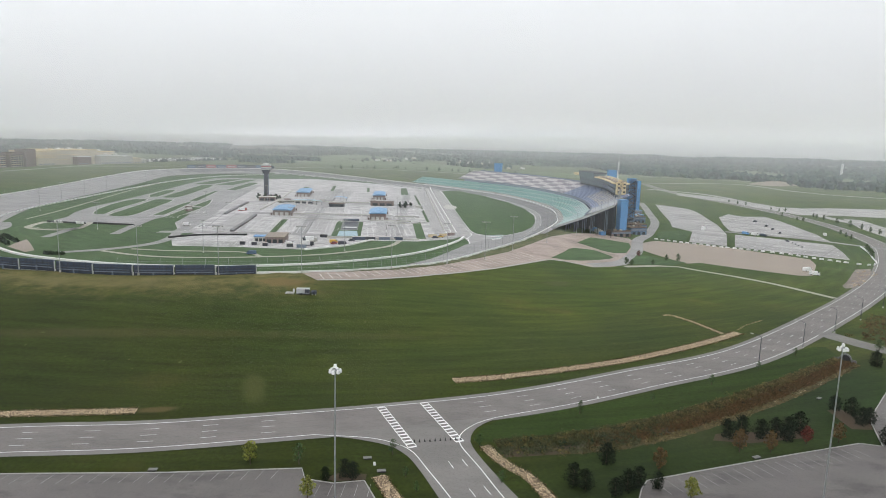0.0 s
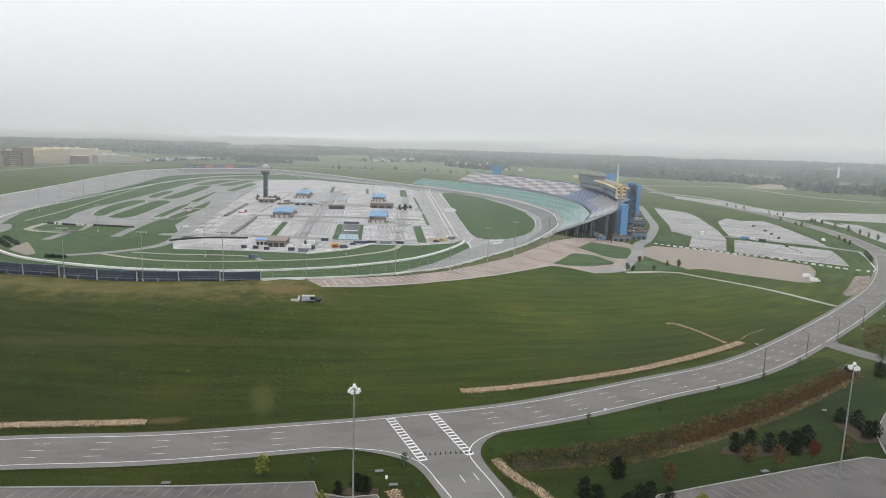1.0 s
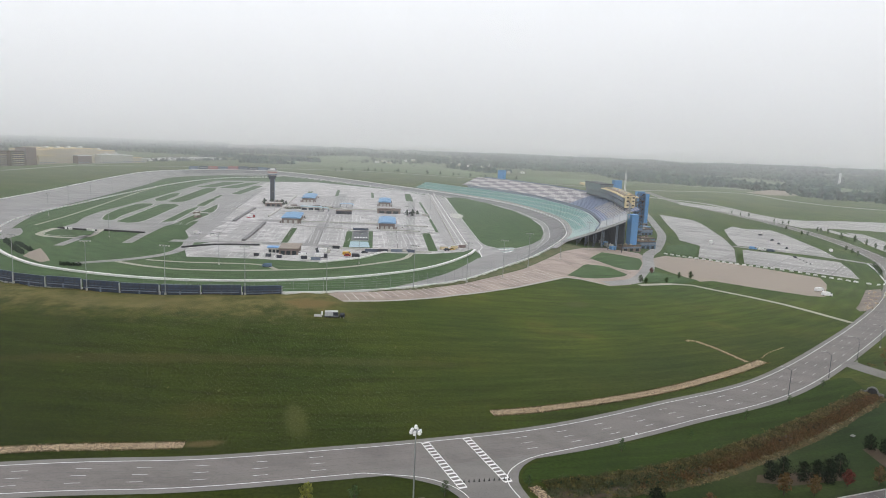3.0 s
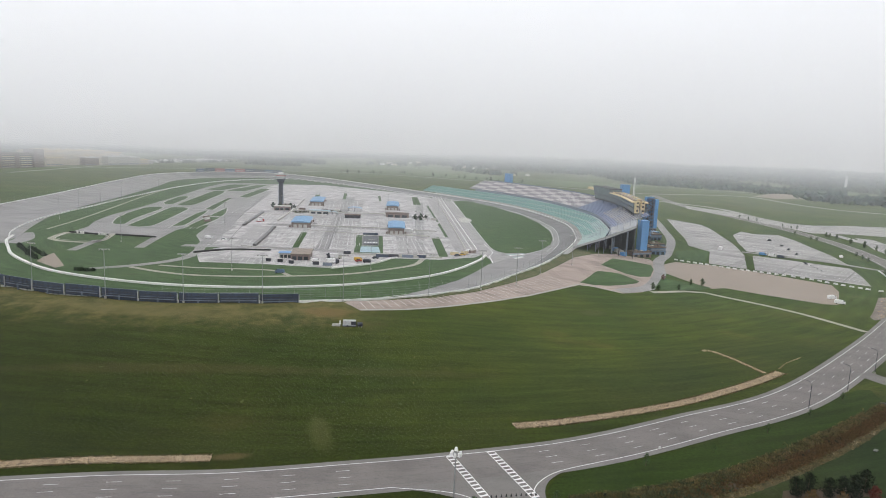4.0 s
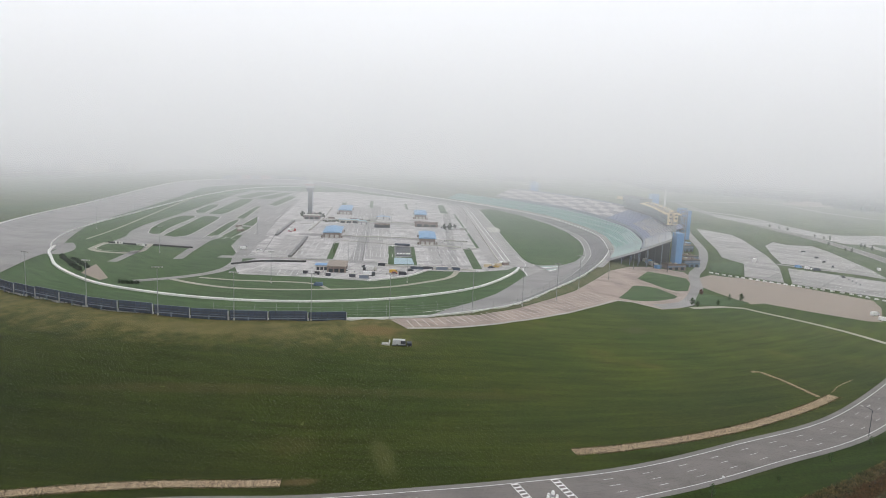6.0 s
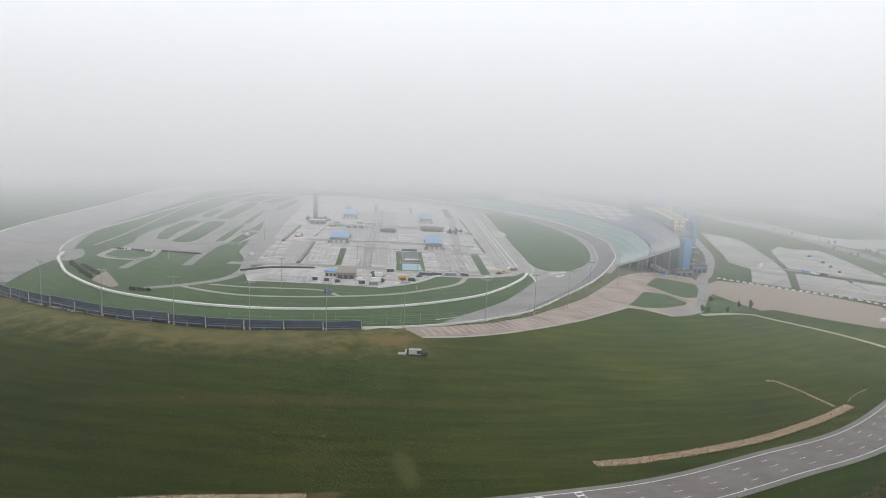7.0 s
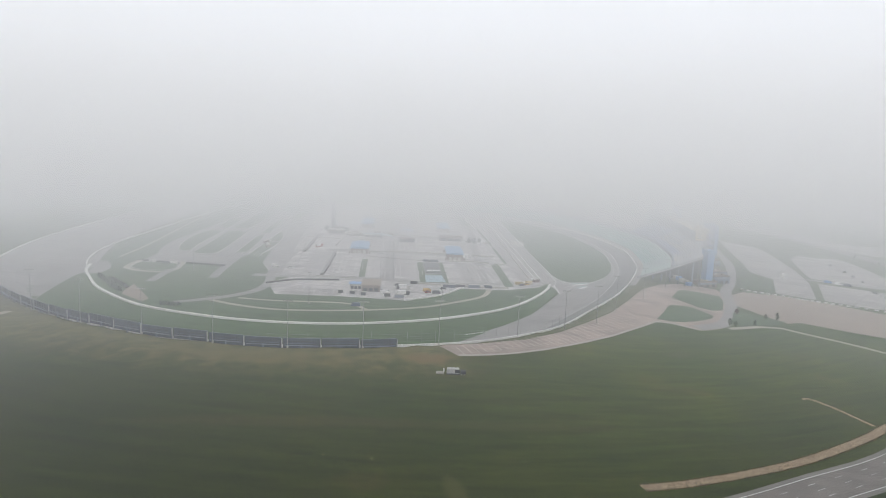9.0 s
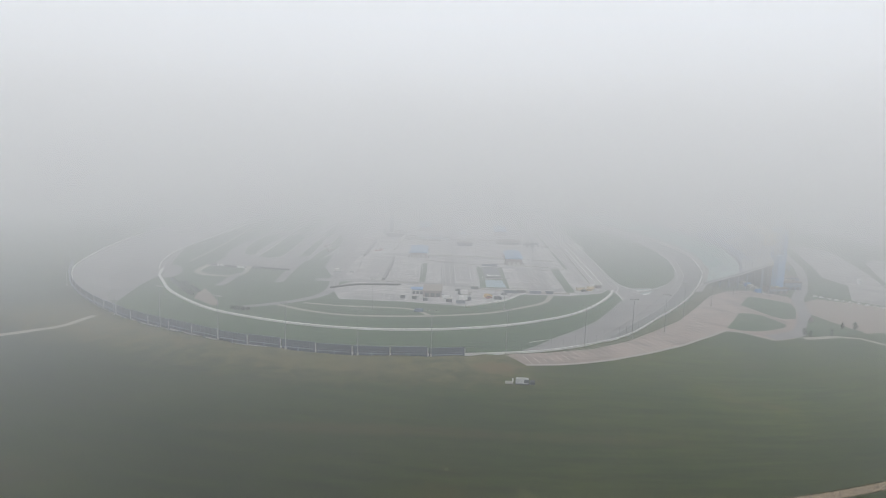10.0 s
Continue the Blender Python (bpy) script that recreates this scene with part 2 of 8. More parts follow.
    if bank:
        # darker downhill and west, paler uphill: grass tone and lens falloff in the colour
        low, rise_, darkened, m0 = n.new("ShaderNodeSeparateXYZ"), n.new("ShaderNodeMath"), n.new("ShaderNodeMapRange"), n.new("ShaderNodeMixRGB")
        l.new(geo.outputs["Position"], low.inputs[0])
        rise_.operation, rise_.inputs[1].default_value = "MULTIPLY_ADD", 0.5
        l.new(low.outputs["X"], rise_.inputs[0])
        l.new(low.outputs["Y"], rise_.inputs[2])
        darkened.inputs["From Min"].default_value, darkened.inputs["From Max"].default_value = 105, 290
        darkened.inputs["To Min"].default_value, darkened.inputs["To Max"].default_value = 0.60, 1.40
        l.new(rise_.outputs[0], darkened.inputs[0])
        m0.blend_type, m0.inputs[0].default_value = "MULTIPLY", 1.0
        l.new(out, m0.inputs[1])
        l.new(darkened.outputs[0], m0.inputs[2])
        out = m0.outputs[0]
        # straw-coloured dry belt on the bank below the boards, with a ragged lower edge
        sub_, ln, sep = n.new("ShaderNodeVectorMath"), n.new("ShaderNodeVectorMath"), n.new("ShaderNodeSeparateXYZ")
        sub_.operation, ln.operation = "SUBTRACT", "LENGTH"
        sub_.inputs[1].default_value = (-118, 560, 8)
        l.new(geo.outputs["Position"], sub_.inputs[0])
        l.new(sub_.outputs[0], ln.inputs[0])
        l.new(geo.outputs["Position"], sep.inputs[0])
        rag, add = n.new("ShaderNodeTexNoise"), n.new("ShaderNodeMath")
        rag.inputs["Scale"].default_value, rag.inputs["Detail"].default_value, rag.inputs["Roughness"].default_value = 0.13, 9.0, 0.75
        l.new(geo.outputs["Position"], rag.inputs["Vector"])
        add.operation, add.inputs[1].default_value = "MULTIPLY_ADD", 44.0
        l.new(rag.outputs[0], add.inputs[0])
        l.new(ln.outputs["Value"], add.inputs[2])
        belt, south, both = n.new("ShaderNodeMapRange"), n.new("ShaderNodeMapRange"), n.new("ShaderNodeMath")
        belt.interpolation_type = "SMOOTHSTEP"
        belt.inputs["From Min"].default_value, belt.inputs["From Max"].default_value = 334, 364
        belt.inputs["To Min"].default_value, belt.inputs["To Max"].default_value = 0.95, 0.0
        l.new(add.outputs[0], belt.inputs[0])
        south.inputs["From Min"].default_value, south.inputs["From Max"].default_value = 330, 300
        l.new(sep.outputs["Y"], south.inputs[0])
        west, side_ = n.new("ShaderNodeMapRange"), n.new("ShaderNodeMath")
        west.inputs["From Min"].default_value, west.inputs["From Max"].default_value = -30, -62
        l.new(sep.outputs["X"], west.inputs[0])
        side_.operation, both.operation = "MULTIPLY", "MULTIPLY"
        l.new(south.outputs[0], side_.inputs[0])
        l.new(west.outputs[0], side_.inputs[1])
        l.new(belt.outputs[0], both.inputs[0])
        l.new(side_.outputs[0], both.inputs[1])
        mot = n.new("ShaderNodeMixRGB")
        mot.inputs[1].default_value, mot.inputs[2].default_value = (0.15, 0.128, 0.05, 1), (0.06, 0.068, 0.019, 1)
        patchy = n.new("ShaderNodeMapRange")
        patchy.inputs["From Min"].default_value, patchy.inputs["From Max"].default_value = 0.40, 0.60
        l.new(rag.outputs[0], patchy.inputs[0])
        l.new(patchy.outputs[0], mot.inputs[0])
        m3 = n.new("ShaderNodeMixRGB")
        l.new(both.outputs[0], m3.inputs[0])
        l.new(out, m3.inputs[1])
        l.new(mot.outputs[0], m3.inputs[2])
        out = m3.outputs[0]
        # worn and dry places with soft, ragged edges: centre, half length and width, heading, colour, strength
        for cx, cy, a, b_, turn, tint, most in ((-47.0, 162, 3.4, 12, 16, (0.085, 0.088, 0.028), 0.5), (-60, 251, 11, 6.5, 10, (0.15, 0.105, 0.042), 0.85),
                                                (-128, 242, 46, 9, -2, (0.13, 0.112, 0.044), 0.6), (-100, 196, 60, 4, 6, (0.07, 0.058, 0.02), 0.45), (-30, 205, 34, 3.5, 8, (0.065, 0.06, 0.02), 0.4), (-66, 147, 5, 2.2, 12, (0.12, 0.085, 0.04), 0.6), (56, 303, 10, 5, 40, (0.075, 0.082, 0.03), 0.6)):
            mp, ln2, edge, warp, m4 = n.new("ShaderNodeMapping"), n.new("ShaderNodeVectorMath"), n.new("ShaderNodeMapRange"), n.new("ShaderNodeMath"), n.new("ShaderNodeMixRGB")
            mp.vector_type = "TEXTURE"
            mp.inputs["Location"].default_value, mp.inputs["Rotation"].default_value, mp.inputs["Scale"].default_value = (cx, cy, 0), (0, 0, radians(turn)), (a, b_, 1000)
            l.new(geo.outputs["Position"], mp.inputs[0])
            ln2.operation = "LENGTH"
            l.new(mp.outputs[0], ln2.inputs[0])
            warp.operation, warp.inputs[1].default_value = "MULTIPLY_ADD", 1.5
            l.new(rag.outputs[0], warp.inputs[0])
            l.new(ln2.outputs["Value"], warp.inputs[2])
            edge.interpolation_type = "SMOOTHSTEP"
            edge.inputs["From Min"].default_value, edge.inputs["From Max"].default_value = 1.15, 1.95
            edge.inputs["To Min"].default_value, edge.inputs["To Max"].default_value = most, 0.0
            l.new(warp.outputs[0], edge.inputs[0])
            m4.inputs[2].default_value = (*tint, 1)
            l.new(edge.outputs[0], m4.inputs[0])
            l.new(out, m4.inputs[1])
            out = m4.outputs[0]
        # darker, less yellow grass low on the bank towards the bend, and round the ditch
        for at, turn, size, tint in (((105, 218, 0), 38, (85, 44, 1000), (0.78, 0.78, 1.0, 1)), ((92, 146, 0), 33, (88, 32, 1000), (0.62, 0.74, 1.15, 1))):
            deep_map, deep_len, deep_edge, m7 = n.new("ShaderNodeMapping"), n.new("ShaderNodeVectorMath"), n.new("ShaderNodeMapRange"), n.new("ShaderNodeMixRGB")
            deep_map.vector_type = "TEXTURE"
            deep_map.inputs["Location"].default_value, deep_map.inputs["Rotation"].default_value, deep_map.inputs["Scale"].default_value = at, (0, 0, radians(turn)), size
            l.new(geo.outputs["Position"], deep_map.inputs[0])
            deep_len.operation = "LENGTH"
            l.new(deep_map.outputs[0], deep_len.inputs[0])
            deep_edge.interpolation_type = "SMOOTHSTEP"
            deep_edge.inputs["From Min"].default_value, deep_edge.inputs["From Max"].default_value = 0.6, 1.4
            deep_edge.inputs["To Min"].default_value, deep_edge.inputs["To Max"].default_value = 1.0, 0.0
            l.new(deep_len.outputs["Value"], deep_edge.inputs[0])
            m7.blend_type = "MULTIPLY"
            m7.inputs[2].default_value = tint
            l.new(deep_edge.outputs[0], m7.inputs[0])
            l.new(out, m7.inputs[1])
            out = m7.outputs[0]
        # bluer grass on the low land beyond the bank
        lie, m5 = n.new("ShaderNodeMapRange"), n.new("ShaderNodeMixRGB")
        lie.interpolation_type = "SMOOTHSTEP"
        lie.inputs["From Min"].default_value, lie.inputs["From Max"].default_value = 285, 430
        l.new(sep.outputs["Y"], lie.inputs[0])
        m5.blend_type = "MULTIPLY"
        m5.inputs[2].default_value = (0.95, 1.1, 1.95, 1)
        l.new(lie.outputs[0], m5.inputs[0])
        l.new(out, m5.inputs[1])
        # and paler, greyer grass further out
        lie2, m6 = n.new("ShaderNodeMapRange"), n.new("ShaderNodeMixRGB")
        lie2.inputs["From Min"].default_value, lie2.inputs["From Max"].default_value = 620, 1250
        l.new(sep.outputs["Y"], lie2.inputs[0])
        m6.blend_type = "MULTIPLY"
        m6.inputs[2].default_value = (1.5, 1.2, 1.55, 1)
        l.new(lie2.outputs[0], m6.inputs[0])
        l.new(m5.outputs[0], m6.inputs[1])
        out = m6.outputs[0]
    l.new(out, b.inputs["Base Color"])
    return m


def jointed(m, width, height, dark=0.6, joint=0.012, turn=0.0, var=0.12):
    """Adds a grid of slab joints and slab-to-slab tone to a surface."""
    n, l = m.node_tree.nodes, m.node_tree.links
    b = n["Principled BSDF"]
    src = b.inputs["Base Color"].links[0].from_socket
    geo, mp, br = n.new("ShaderNodeNewGeometry"), n.new("ShaderNodeMapping"), n.new("ShaderNodeTexBrick")
    mp.inputs["Rotation"].default_value = (0, 0, radians(turn))
    l.new(geo.outputs["Position"], mp.inputs[0])
    l.new(mp.outputs[0], br.inputs["Vector"])
    br.offset, br.squash = 0.0, 1.0
    br.inputs["Scale"].default_value = 1.0
    br.inputs["Brick Width"].default_value, br.inputs["Row Height"].default_value = width, height
    br.inputs["Mortar Size"].default_value = joint
    br.inputs["Color1"].default_value, br.inputs["Color2"].default_value = (1 - var,) * 3 + (1,), (1 + var,) * 3 + (1,)
    br.inputs["Mortar"].default_value = (dark,) * 3 + (1,)
    mul = n.new("ShaderNodeMixRGB")
    mul.blend_type, mul.inputs[0].default_value = "MULTIPLY", 1.0
    l.new(src, mul.inputs[1])
    l.new(br.outputs["Color"], mul.inputs[2])
    l.new(mul.outputs[0], b.inputs["Base Color"])
    return m


def stained(m, scale, at, dark):
    """Adds uneven dark stains, drawn out a little, to a surface."""
    n, l = m.node_tree.nodes, m.node_tree.links
    b = n["Principled BSDF"]
    src = b.inputs["Base Color"].links[0].from_socket
    geo, mp, noise, ramp, mul = n.new("ShaderNodeNewGeometry"), n.new("ShaderNodeMapping"), n.new("ShaderNodeTexNoise"), n.new("ShaderNodeMapRange"), n.new("ShaderNodeMixRGB")
    mp.inputs["Rotation"].default_value, mp.inputs["Scale"].default_value = (0, 0, 0.4), (1.0, 2.2, 1.0)
    noise.inputs["Scale"].default_value, noise.inputs["Detail"].default_value, noise.inputs["Roughness"].default_value = scale, 8.0, 0.65
    ramp.inputs["From Min"].default_value, ramp.inputs["From Max"].default_value = at - 0.04, at + 0.1
    ramp.inputs["To Min"].default_value, ramp.inputs["To Max"].default_value = 1.0, dark
    mul.blend_type, mul.inputs[0].default_value = "MULTIPLY", 1.0
    l.new(geo.outputs["Position"], mp.inputs[0])
    l.new(mp.outputs[0], noise.inputs["Vector"])
    l.new(noise.outputs[0], ramp.inputs[0])
    l.new(src, mul.inputs[1])
    l.new(ramp.outputs[0], mul.inputs[2])
    l.new(mul.outputs[0], b.inputs["Base Color"])
    return m


def seat_mix(name, colours, cell):
    """Seats of several colours, mixed one by one at random."""
    m = surface(name, colours[0], rough=0.65)
    n, l = m.node_tree.nodes, m.node_tree.links
    b = n["Principled BSDF"]
    geo, vor, sep, ramp = n.new("ShaderNodeNewGeometry"), n.new("ShaderNodeTexVoronoi"), n.new("ShaderNodeSeparateColor"), n.new("ShaderNodeValToRGB")
    vor.inputs["Scale"].default_value = 1 / cell
    l.new(geo.outputs["Position"], vor.inputs["Vector"])
    l.new(vor.outputs["Color"], sep.inputs[0])
    l.new(sep.outputs[0], ramp.inputs[0])
    ramp.color_ramp.interpolation = "CONSTANT"
    for k, c in enumerate(colours):
        e = ramp.color_ramp.elements[k] if k < 2 else ramp.color_ramp.elements.new(k / len(colours))
        e.position, e.color = k / len(colours), (*c, 1)
    l.new(ramp.outputs[0], b.inputs["Base Color"])
    return m


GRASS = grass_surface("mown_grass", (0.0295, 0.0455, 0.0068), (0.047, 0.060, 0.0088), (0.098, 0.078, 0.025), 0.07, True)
LAWN = grass_surface("dark_lawn", (0.055, 0.094, 0.040), (0.068, 0.111, 0.047), (0.094, 0.111, 0.053), 0.06)
DRYGRASS = surface("dry_grass", (0.115, 0.105, 0.035), (0.05, 0.075, 0.022), big=9, small=0.7, rough=0.95, bump=0.1, spec=0.1, blotch=1.0)
ASPHALT = stained(surface("grey_asphalt", (0.184, 0.174, 0.16), (0.148, 0.14, 0.13), big=14, small=0.5, rough=0.8, bump=0.01, grain=0.1), 0.05, 0.5, 0.86)
LANETAR = stained(surface("worn_lane_asphalt", (0.176, 0.16, 0.148), (0.142, 0.13, 0.121), big=9, small=0.5, rough=0.8, bump=0.01, grain=0.12), 0.07, 0.5, 0.84)
DARKPAVE = stained(surface("damp_asphalt", (0.118, 0.106, 0.098), (0.086, 0.077, 0.072), big=9, small=0.5, rough=0.6, bump=0.01, grain=0.1, spec=0.35), 0.09, 0.55, 0.62)
TRACKTAR = stained(surface("track_asphalt", (0.285, 0.276, 0.268), (0.225, 0.218, 0.212), big=22, small=1.2, rough=0.75, grain=0.1), 0.03, 0.5, 0.8)
TRACKDARK = stained(surface("worn_racing_asphalt", (0.19, 0.186, 0.184), (0.15, 0.147, 0.146), big=30, small=1.4, rough=0.75, grain=0.1), 0.03, 0.5, 0.8)
CONCRETE = stained(stained(jointed(surface("pale_concrete", (0.505, 0.488, 0.478), (0.405, 0.392, 0.384), big=9, small=1.2, rough=0.75, grain=0.1), 12, 9, 0.55, 0.22, 8, 0.16), 0.06, 0.5, 0.72), 0.22, 0.52, 0.78)
LOTCONC = stained(jointed(surface("lot_concrete", (0.345, 0.333, 0.318), (0.285, 0.276, 0.264), big=22, small=1.6, rough=0.8, grain=0.1), 38, 6.5, 0.6, 0.45, 39, 0.17), 0.035, 0.56, 0.72)
TANPAVE = stained(jointed(surface("tan_concrete", (0.355, 0.285, 0.245), (0.285, 0.232, 0.202), big=12, small=1.0, rough=0.8, grain=0.08), 5, 60, 0.85, 0.08, -8, 0.07), 0.05, 0.52, 0.72)
SOILBED = surface("rust_brown_soil", (0.15, 0.105, 0.07), (0.095, 0.068, 0.045), big=3, small=0.3, rough=0.95, bump=0.03, blotch=1.0)
VERGE = grass_surface("lush_verge_grass", (0.0195, 0.036, 0.0052), (0.026, 0.044, 0.007), (0.04, 0.045, 0.012), 0.05)
KERBWHITE = surface("whitewashed_kerb", (0.62, 0.6, 0.57), (0.48, 0.465, 0.44), rough=0.8, big=6, small=0.5)
GRAVEL = surface("tan_gravel", (0.30, 0.252, 0.21), (0.255, 0.215, 0.18), big=30, small=0.8, rough=0.95, bump=0.03, grain=0.12)
PATH = surface("pale_path", (0.38, 0.36, 0.30), (0.31, 0.295, 0.245), big=14, small=0.9, rough=0.9, grain=0.1)
SOIL = surface("brown_soil", (0.07, 0.046, 0.03), (0.045, 0.038, 0.02), big=6, small=0.4, rough=0.95, bump=0.05)
DRYSOIL = surface("dry_grey_soil", (0.24, 0.205, 0.18), (0.15, 0.125, 0.105), big=5, small=0.5, rough=0.95, bump=0.04, blotch=1.0)
PAINT = surface("white_road_paint", (0.78, 0.78, 0.76), (0.6, 0.6, 0.58), big=4, small=0.3, rough=0.6, grain=0.08)
WORNPAINT = surface("worn_road_paint", (0.36, 0.355, 0.345), (0.22, 0.217, 0.21), big=1.5, small=0.25, rough=0.7, grain=0.15, blotch=0.9)
WALLWHITE = surface("white_wall_paint", (0.76, 0.76, 0.73), (0.6, 0.6, 0.57), big=9, small=0.6, rough=0.6, grain=0.07)
WALLGREY = surface("grey_wall_concrete", (0.5, 0.49, 0.45), (0.4, 0.39, 0.36), big=7, small=0.5, rough=0.8, grain=0.1)
STEEL = surface("galvanised_steel", (0.36, 0.37, 0.37), (0.27, 0.28, 0.28), big=3, small=0.3, rough=0.5, metal=0.6, grain=0.08)
DARKSTEEL = surface("dark_steel", (0.055, 0.06, 0.075), (0.035, 0.04, 0.05), big=3, small=0.3, rough=0.55, metal=0.2)
NAVY = surface("navy_board", (0.06, 0.082, 0.125), (0.04, 0.055, 0.085), big=4, small=0.5, rough=0.6, grain=0.12)
BLUEGREY = surface("blue_grey_steel", (0.20, 0.24, 0.30), (0.14, 0.17, 0.22), big=4, small=0.5, rough=0.6)
BLUE = surface("blue_cladding", (0.125, 0.31, 0.58), (0.105, 0.26, 0.50), big=12, small=1.0, rough=0.5, grain=0.05)
BLUEROOF = surface("blue_metal_roof", (0.165, 0.325, 0.50), (0.135, 0.275, 0.43), big=8, small=0.7, rough=0.5, grain=0.08)
# tinted glass with the grey of the reflected sky put into its colour
PRESSGLASS = surface("sky_grey_tinted_glass", (0.16, 0.19, 0.20), (0.11, 0.135, 0.145), big=5, small=1.0, rough=0.25, spec=0.6)
BRICK = surface("brown_brick", (0.23, 0.175, 0.155), (0.18, 0.14, 0.125), big=4, small=0.5, rough=0.9)
TANWALL = surface("tan_stucco", (0.54, 0.48, 0.385), (0.46, 0.41, 0.33), big=14, small=1.0, rough=0.85, grain=0.05)
CREAM = surface("cream_panel", (0.64, 0.53, 0.33), (0.57, 0.47, 0.29), big=8, small=0.8, rough=0.7, grain=0.05)
GLASS = surface("dark_window_glass", (0.03, 0.04, 0.05), (0.02, 0.025, 0.03), big=6, small=1.0, rough=0.12, spec=0.6)
WHITE = surface("white_coat", (0.75, 0.75, 0.74), (0.62, 0.62, 0.61), big=2, small=0.4, rough=0.45, grain=0.05)
BLACK = surface("black_rubber", (0.025, 0.025, 0.026), (0.018, 0.018, 0.02), big=1, small=0.2, rough=0.8)
RED = surface("red_coat", (0.36, 0.035, 0.035), (0.28, 0.03, 0.03), big=1, small=0.2, rough=0.45)
ADRED = surface("faded_red_board", (0.36, 0.13, 0.13), (0.30, 0.11, 0.11), big=3, small=0.4, rough=0.6)
YELLOW = surface("yellow_coat", (0.62, 0.4, 0.06), (0.52, 0.34, 0.06), big=1, small=0.2, rough=0.5)
TEAL = surface("teal_seats", (0.175, 0.32, 0.285), (0.215, 0.36, 0.33), big=8, small=0.9, rough=0.6, grain=0.2)
TEALPALE = surface("faded_teal_seats", (0.33, 0.42, 0.40), (0.27, 0.38, 0.355), big=7, small=0.9, rough=0.6, grain=0.15)
SEATGREY = surface("grey_seats", (0.33, 0.31, 0.33), (0.27, 0.26, 0.28), big=8, small=0.8, rough=0.65, grain=0.12)
SEATPALE = surface("pale_seats", (0.60, 0.57, 0.56), (0.50, 0.48, 0.47), big=8, small=0.8, rough=0.65, grain=0.1)
DECK = surface("deck_metal", (0.44, 0.45, 0.45), (0.36, 0.37, 0.375), big=6, small=0.6, rough=0.55, grain=0.1)
STONE = surface("pale_riprap", (0.44, 0.345, 0.23), (0.27, 0.205, 0.135), big=1.2, small=0.3, rough=0.95, bump=0.03, grain=0.25, per_island=0.5)
BARK = surface("bark", (0.075, 0.058, 0.042), (0.05, 0.04, 0.03), big=0.6, small=0.1, rough=0.95)
LEAF = surface("green_leaves", (0.03, 0.062, 0.018), (0.05, 0.088, 0.024), big=0.9, small=0.25, rough=0.8, grain=0.35, per_object=0.15, spec=0.2, per_island=0.35)
LEAFDARK = surface("dark_evergreen_leaves", (0.016, 0.034, 0.016), (0.026, 0.05, 0.02), big=0.9, small=0.25, rough=0.85, grain=0.35, spec=0.15, per_island=0.35)
CEDAR = surface("black_green_cedar_leaves", (0.0085, 0.014, 0.0075), (0.015, 0.023, 0.0105), big=0.9, small=0.25, rough=0.9, grain=0.35, spec=0.1, per_island=0.35)
LEAFYELLOW = surface("yellow_green_leaves", (0.17, 0.175, 0.03), (0.10, 0.125, 0.028), big=0.8, small=0.25, rough=0.8, grain=0.3, spec=0.2, per_island=0.35)
LEAFRUST = surface("rust_leaves", (0.11, 0.06, 0.024), (0.075, 0.066, 0.024), big=0.8, small=0.25, rough=0.85, grain=0.3, spec=0.15, per_island=0.35)
LEAFRED = surface("red_leaves", (0.11, 0.024, 0.019), (0.08, 0.03, 0.016), big=0.8, small=0.25, rough=0.85, grain=0.3, spec=0.15, per_island=0.3)
BRUSH = surface("brown_brush", (0.135, 0.072, 0.034), (0.075, 0.052, 0.026), big=6, small=0.5, rough=0.95, grain=0.3, spec=0.1, blotch=1.0, per_island=0.7)
# the blue of the haze is partly put into the base colour of these crowns
WOODS = surface("far_woods", (0.010, 0.028, 0.029), (0.028, 0.052, 0.042), big=90, small=6, rough=0.95, grain=0.35, spec=0.1, per_island=0.75, blotch=0.9)
PALEWOODS = surface("pale_woods", (0.045, 0.072, 0.053), (0.066, 0.092, 0.06), big=50, small=6, rough=0.95, grain=0.3, spec=0.1, per_island=0.6, blotch=0.9)
FIELD = surface("pale_field", (0.13, 0.165, 0.085), (0.095, 0.13, 0.062), big=60, small=4, rough=0.95, grain=0.12, spec=0.1)
BROWNFIELD = surface("brown_field", (0.10, 0.085, 0.06), (0.075, 0.08, 0.05), big=60, small=4, rough=0.95, grain=0.12, spec=0.1)
TENT = surface("white_tent", (0.8, 0.8, 0.8), (0.72, 0.72, 0.72), big=4, small=0.5, rough=0.7, grain=0.03)
COURT = surface("pale_blue_court", (0.32, 0.43, 0.48), (0.27, 0.38, 0.43), big=5, small=0.6, rough=0.7, grain=0.06)
WEEDS = surface("olive_weeds", (0.155, 0.122, 0.045), (0.058, 0.064, 0.024), big=2.5, small=0.4, rough=0.9, grain=0.35, spec=0.1, blotch=1.0, per_island=0.7)
STRAW = surface("straw_weeds", (0.165, 0.125, 0.06), (0.09, 0.082, 0.036), big=2.5, small=0.4, rough=0.9, grain=0.3, spec=0.1, blotch=1.0, per_island=0.7)
DECKSTAIN = jointed(surface("stained_concrete", (0.36, 0.345, 0.335), (0.27, 0.262, 0.256), big=7, small=1.2, rough=0.75, grain=0.1, blotch=0.9), 8, 6, 0.75, 0.14, 12, 0.1)
SEATMIX = seat_mix("mixed_seats", [(0.17, 0.20, 0.29), (0.25, 0.28, 0.35), (0.40, 0.35, 0.27), (0.20, 0.23, 0.31), (0.48, 0.45, 0.40)], 1.5)
SEATMIXGREY = seat_mix("mixed_grey_seats", [(0.30, 0.33, 0.37), (0.38, 0.40, 0.42), (0.27, 0.29, 0.34), (0.50, 0.46, 0.38)], 1.6)
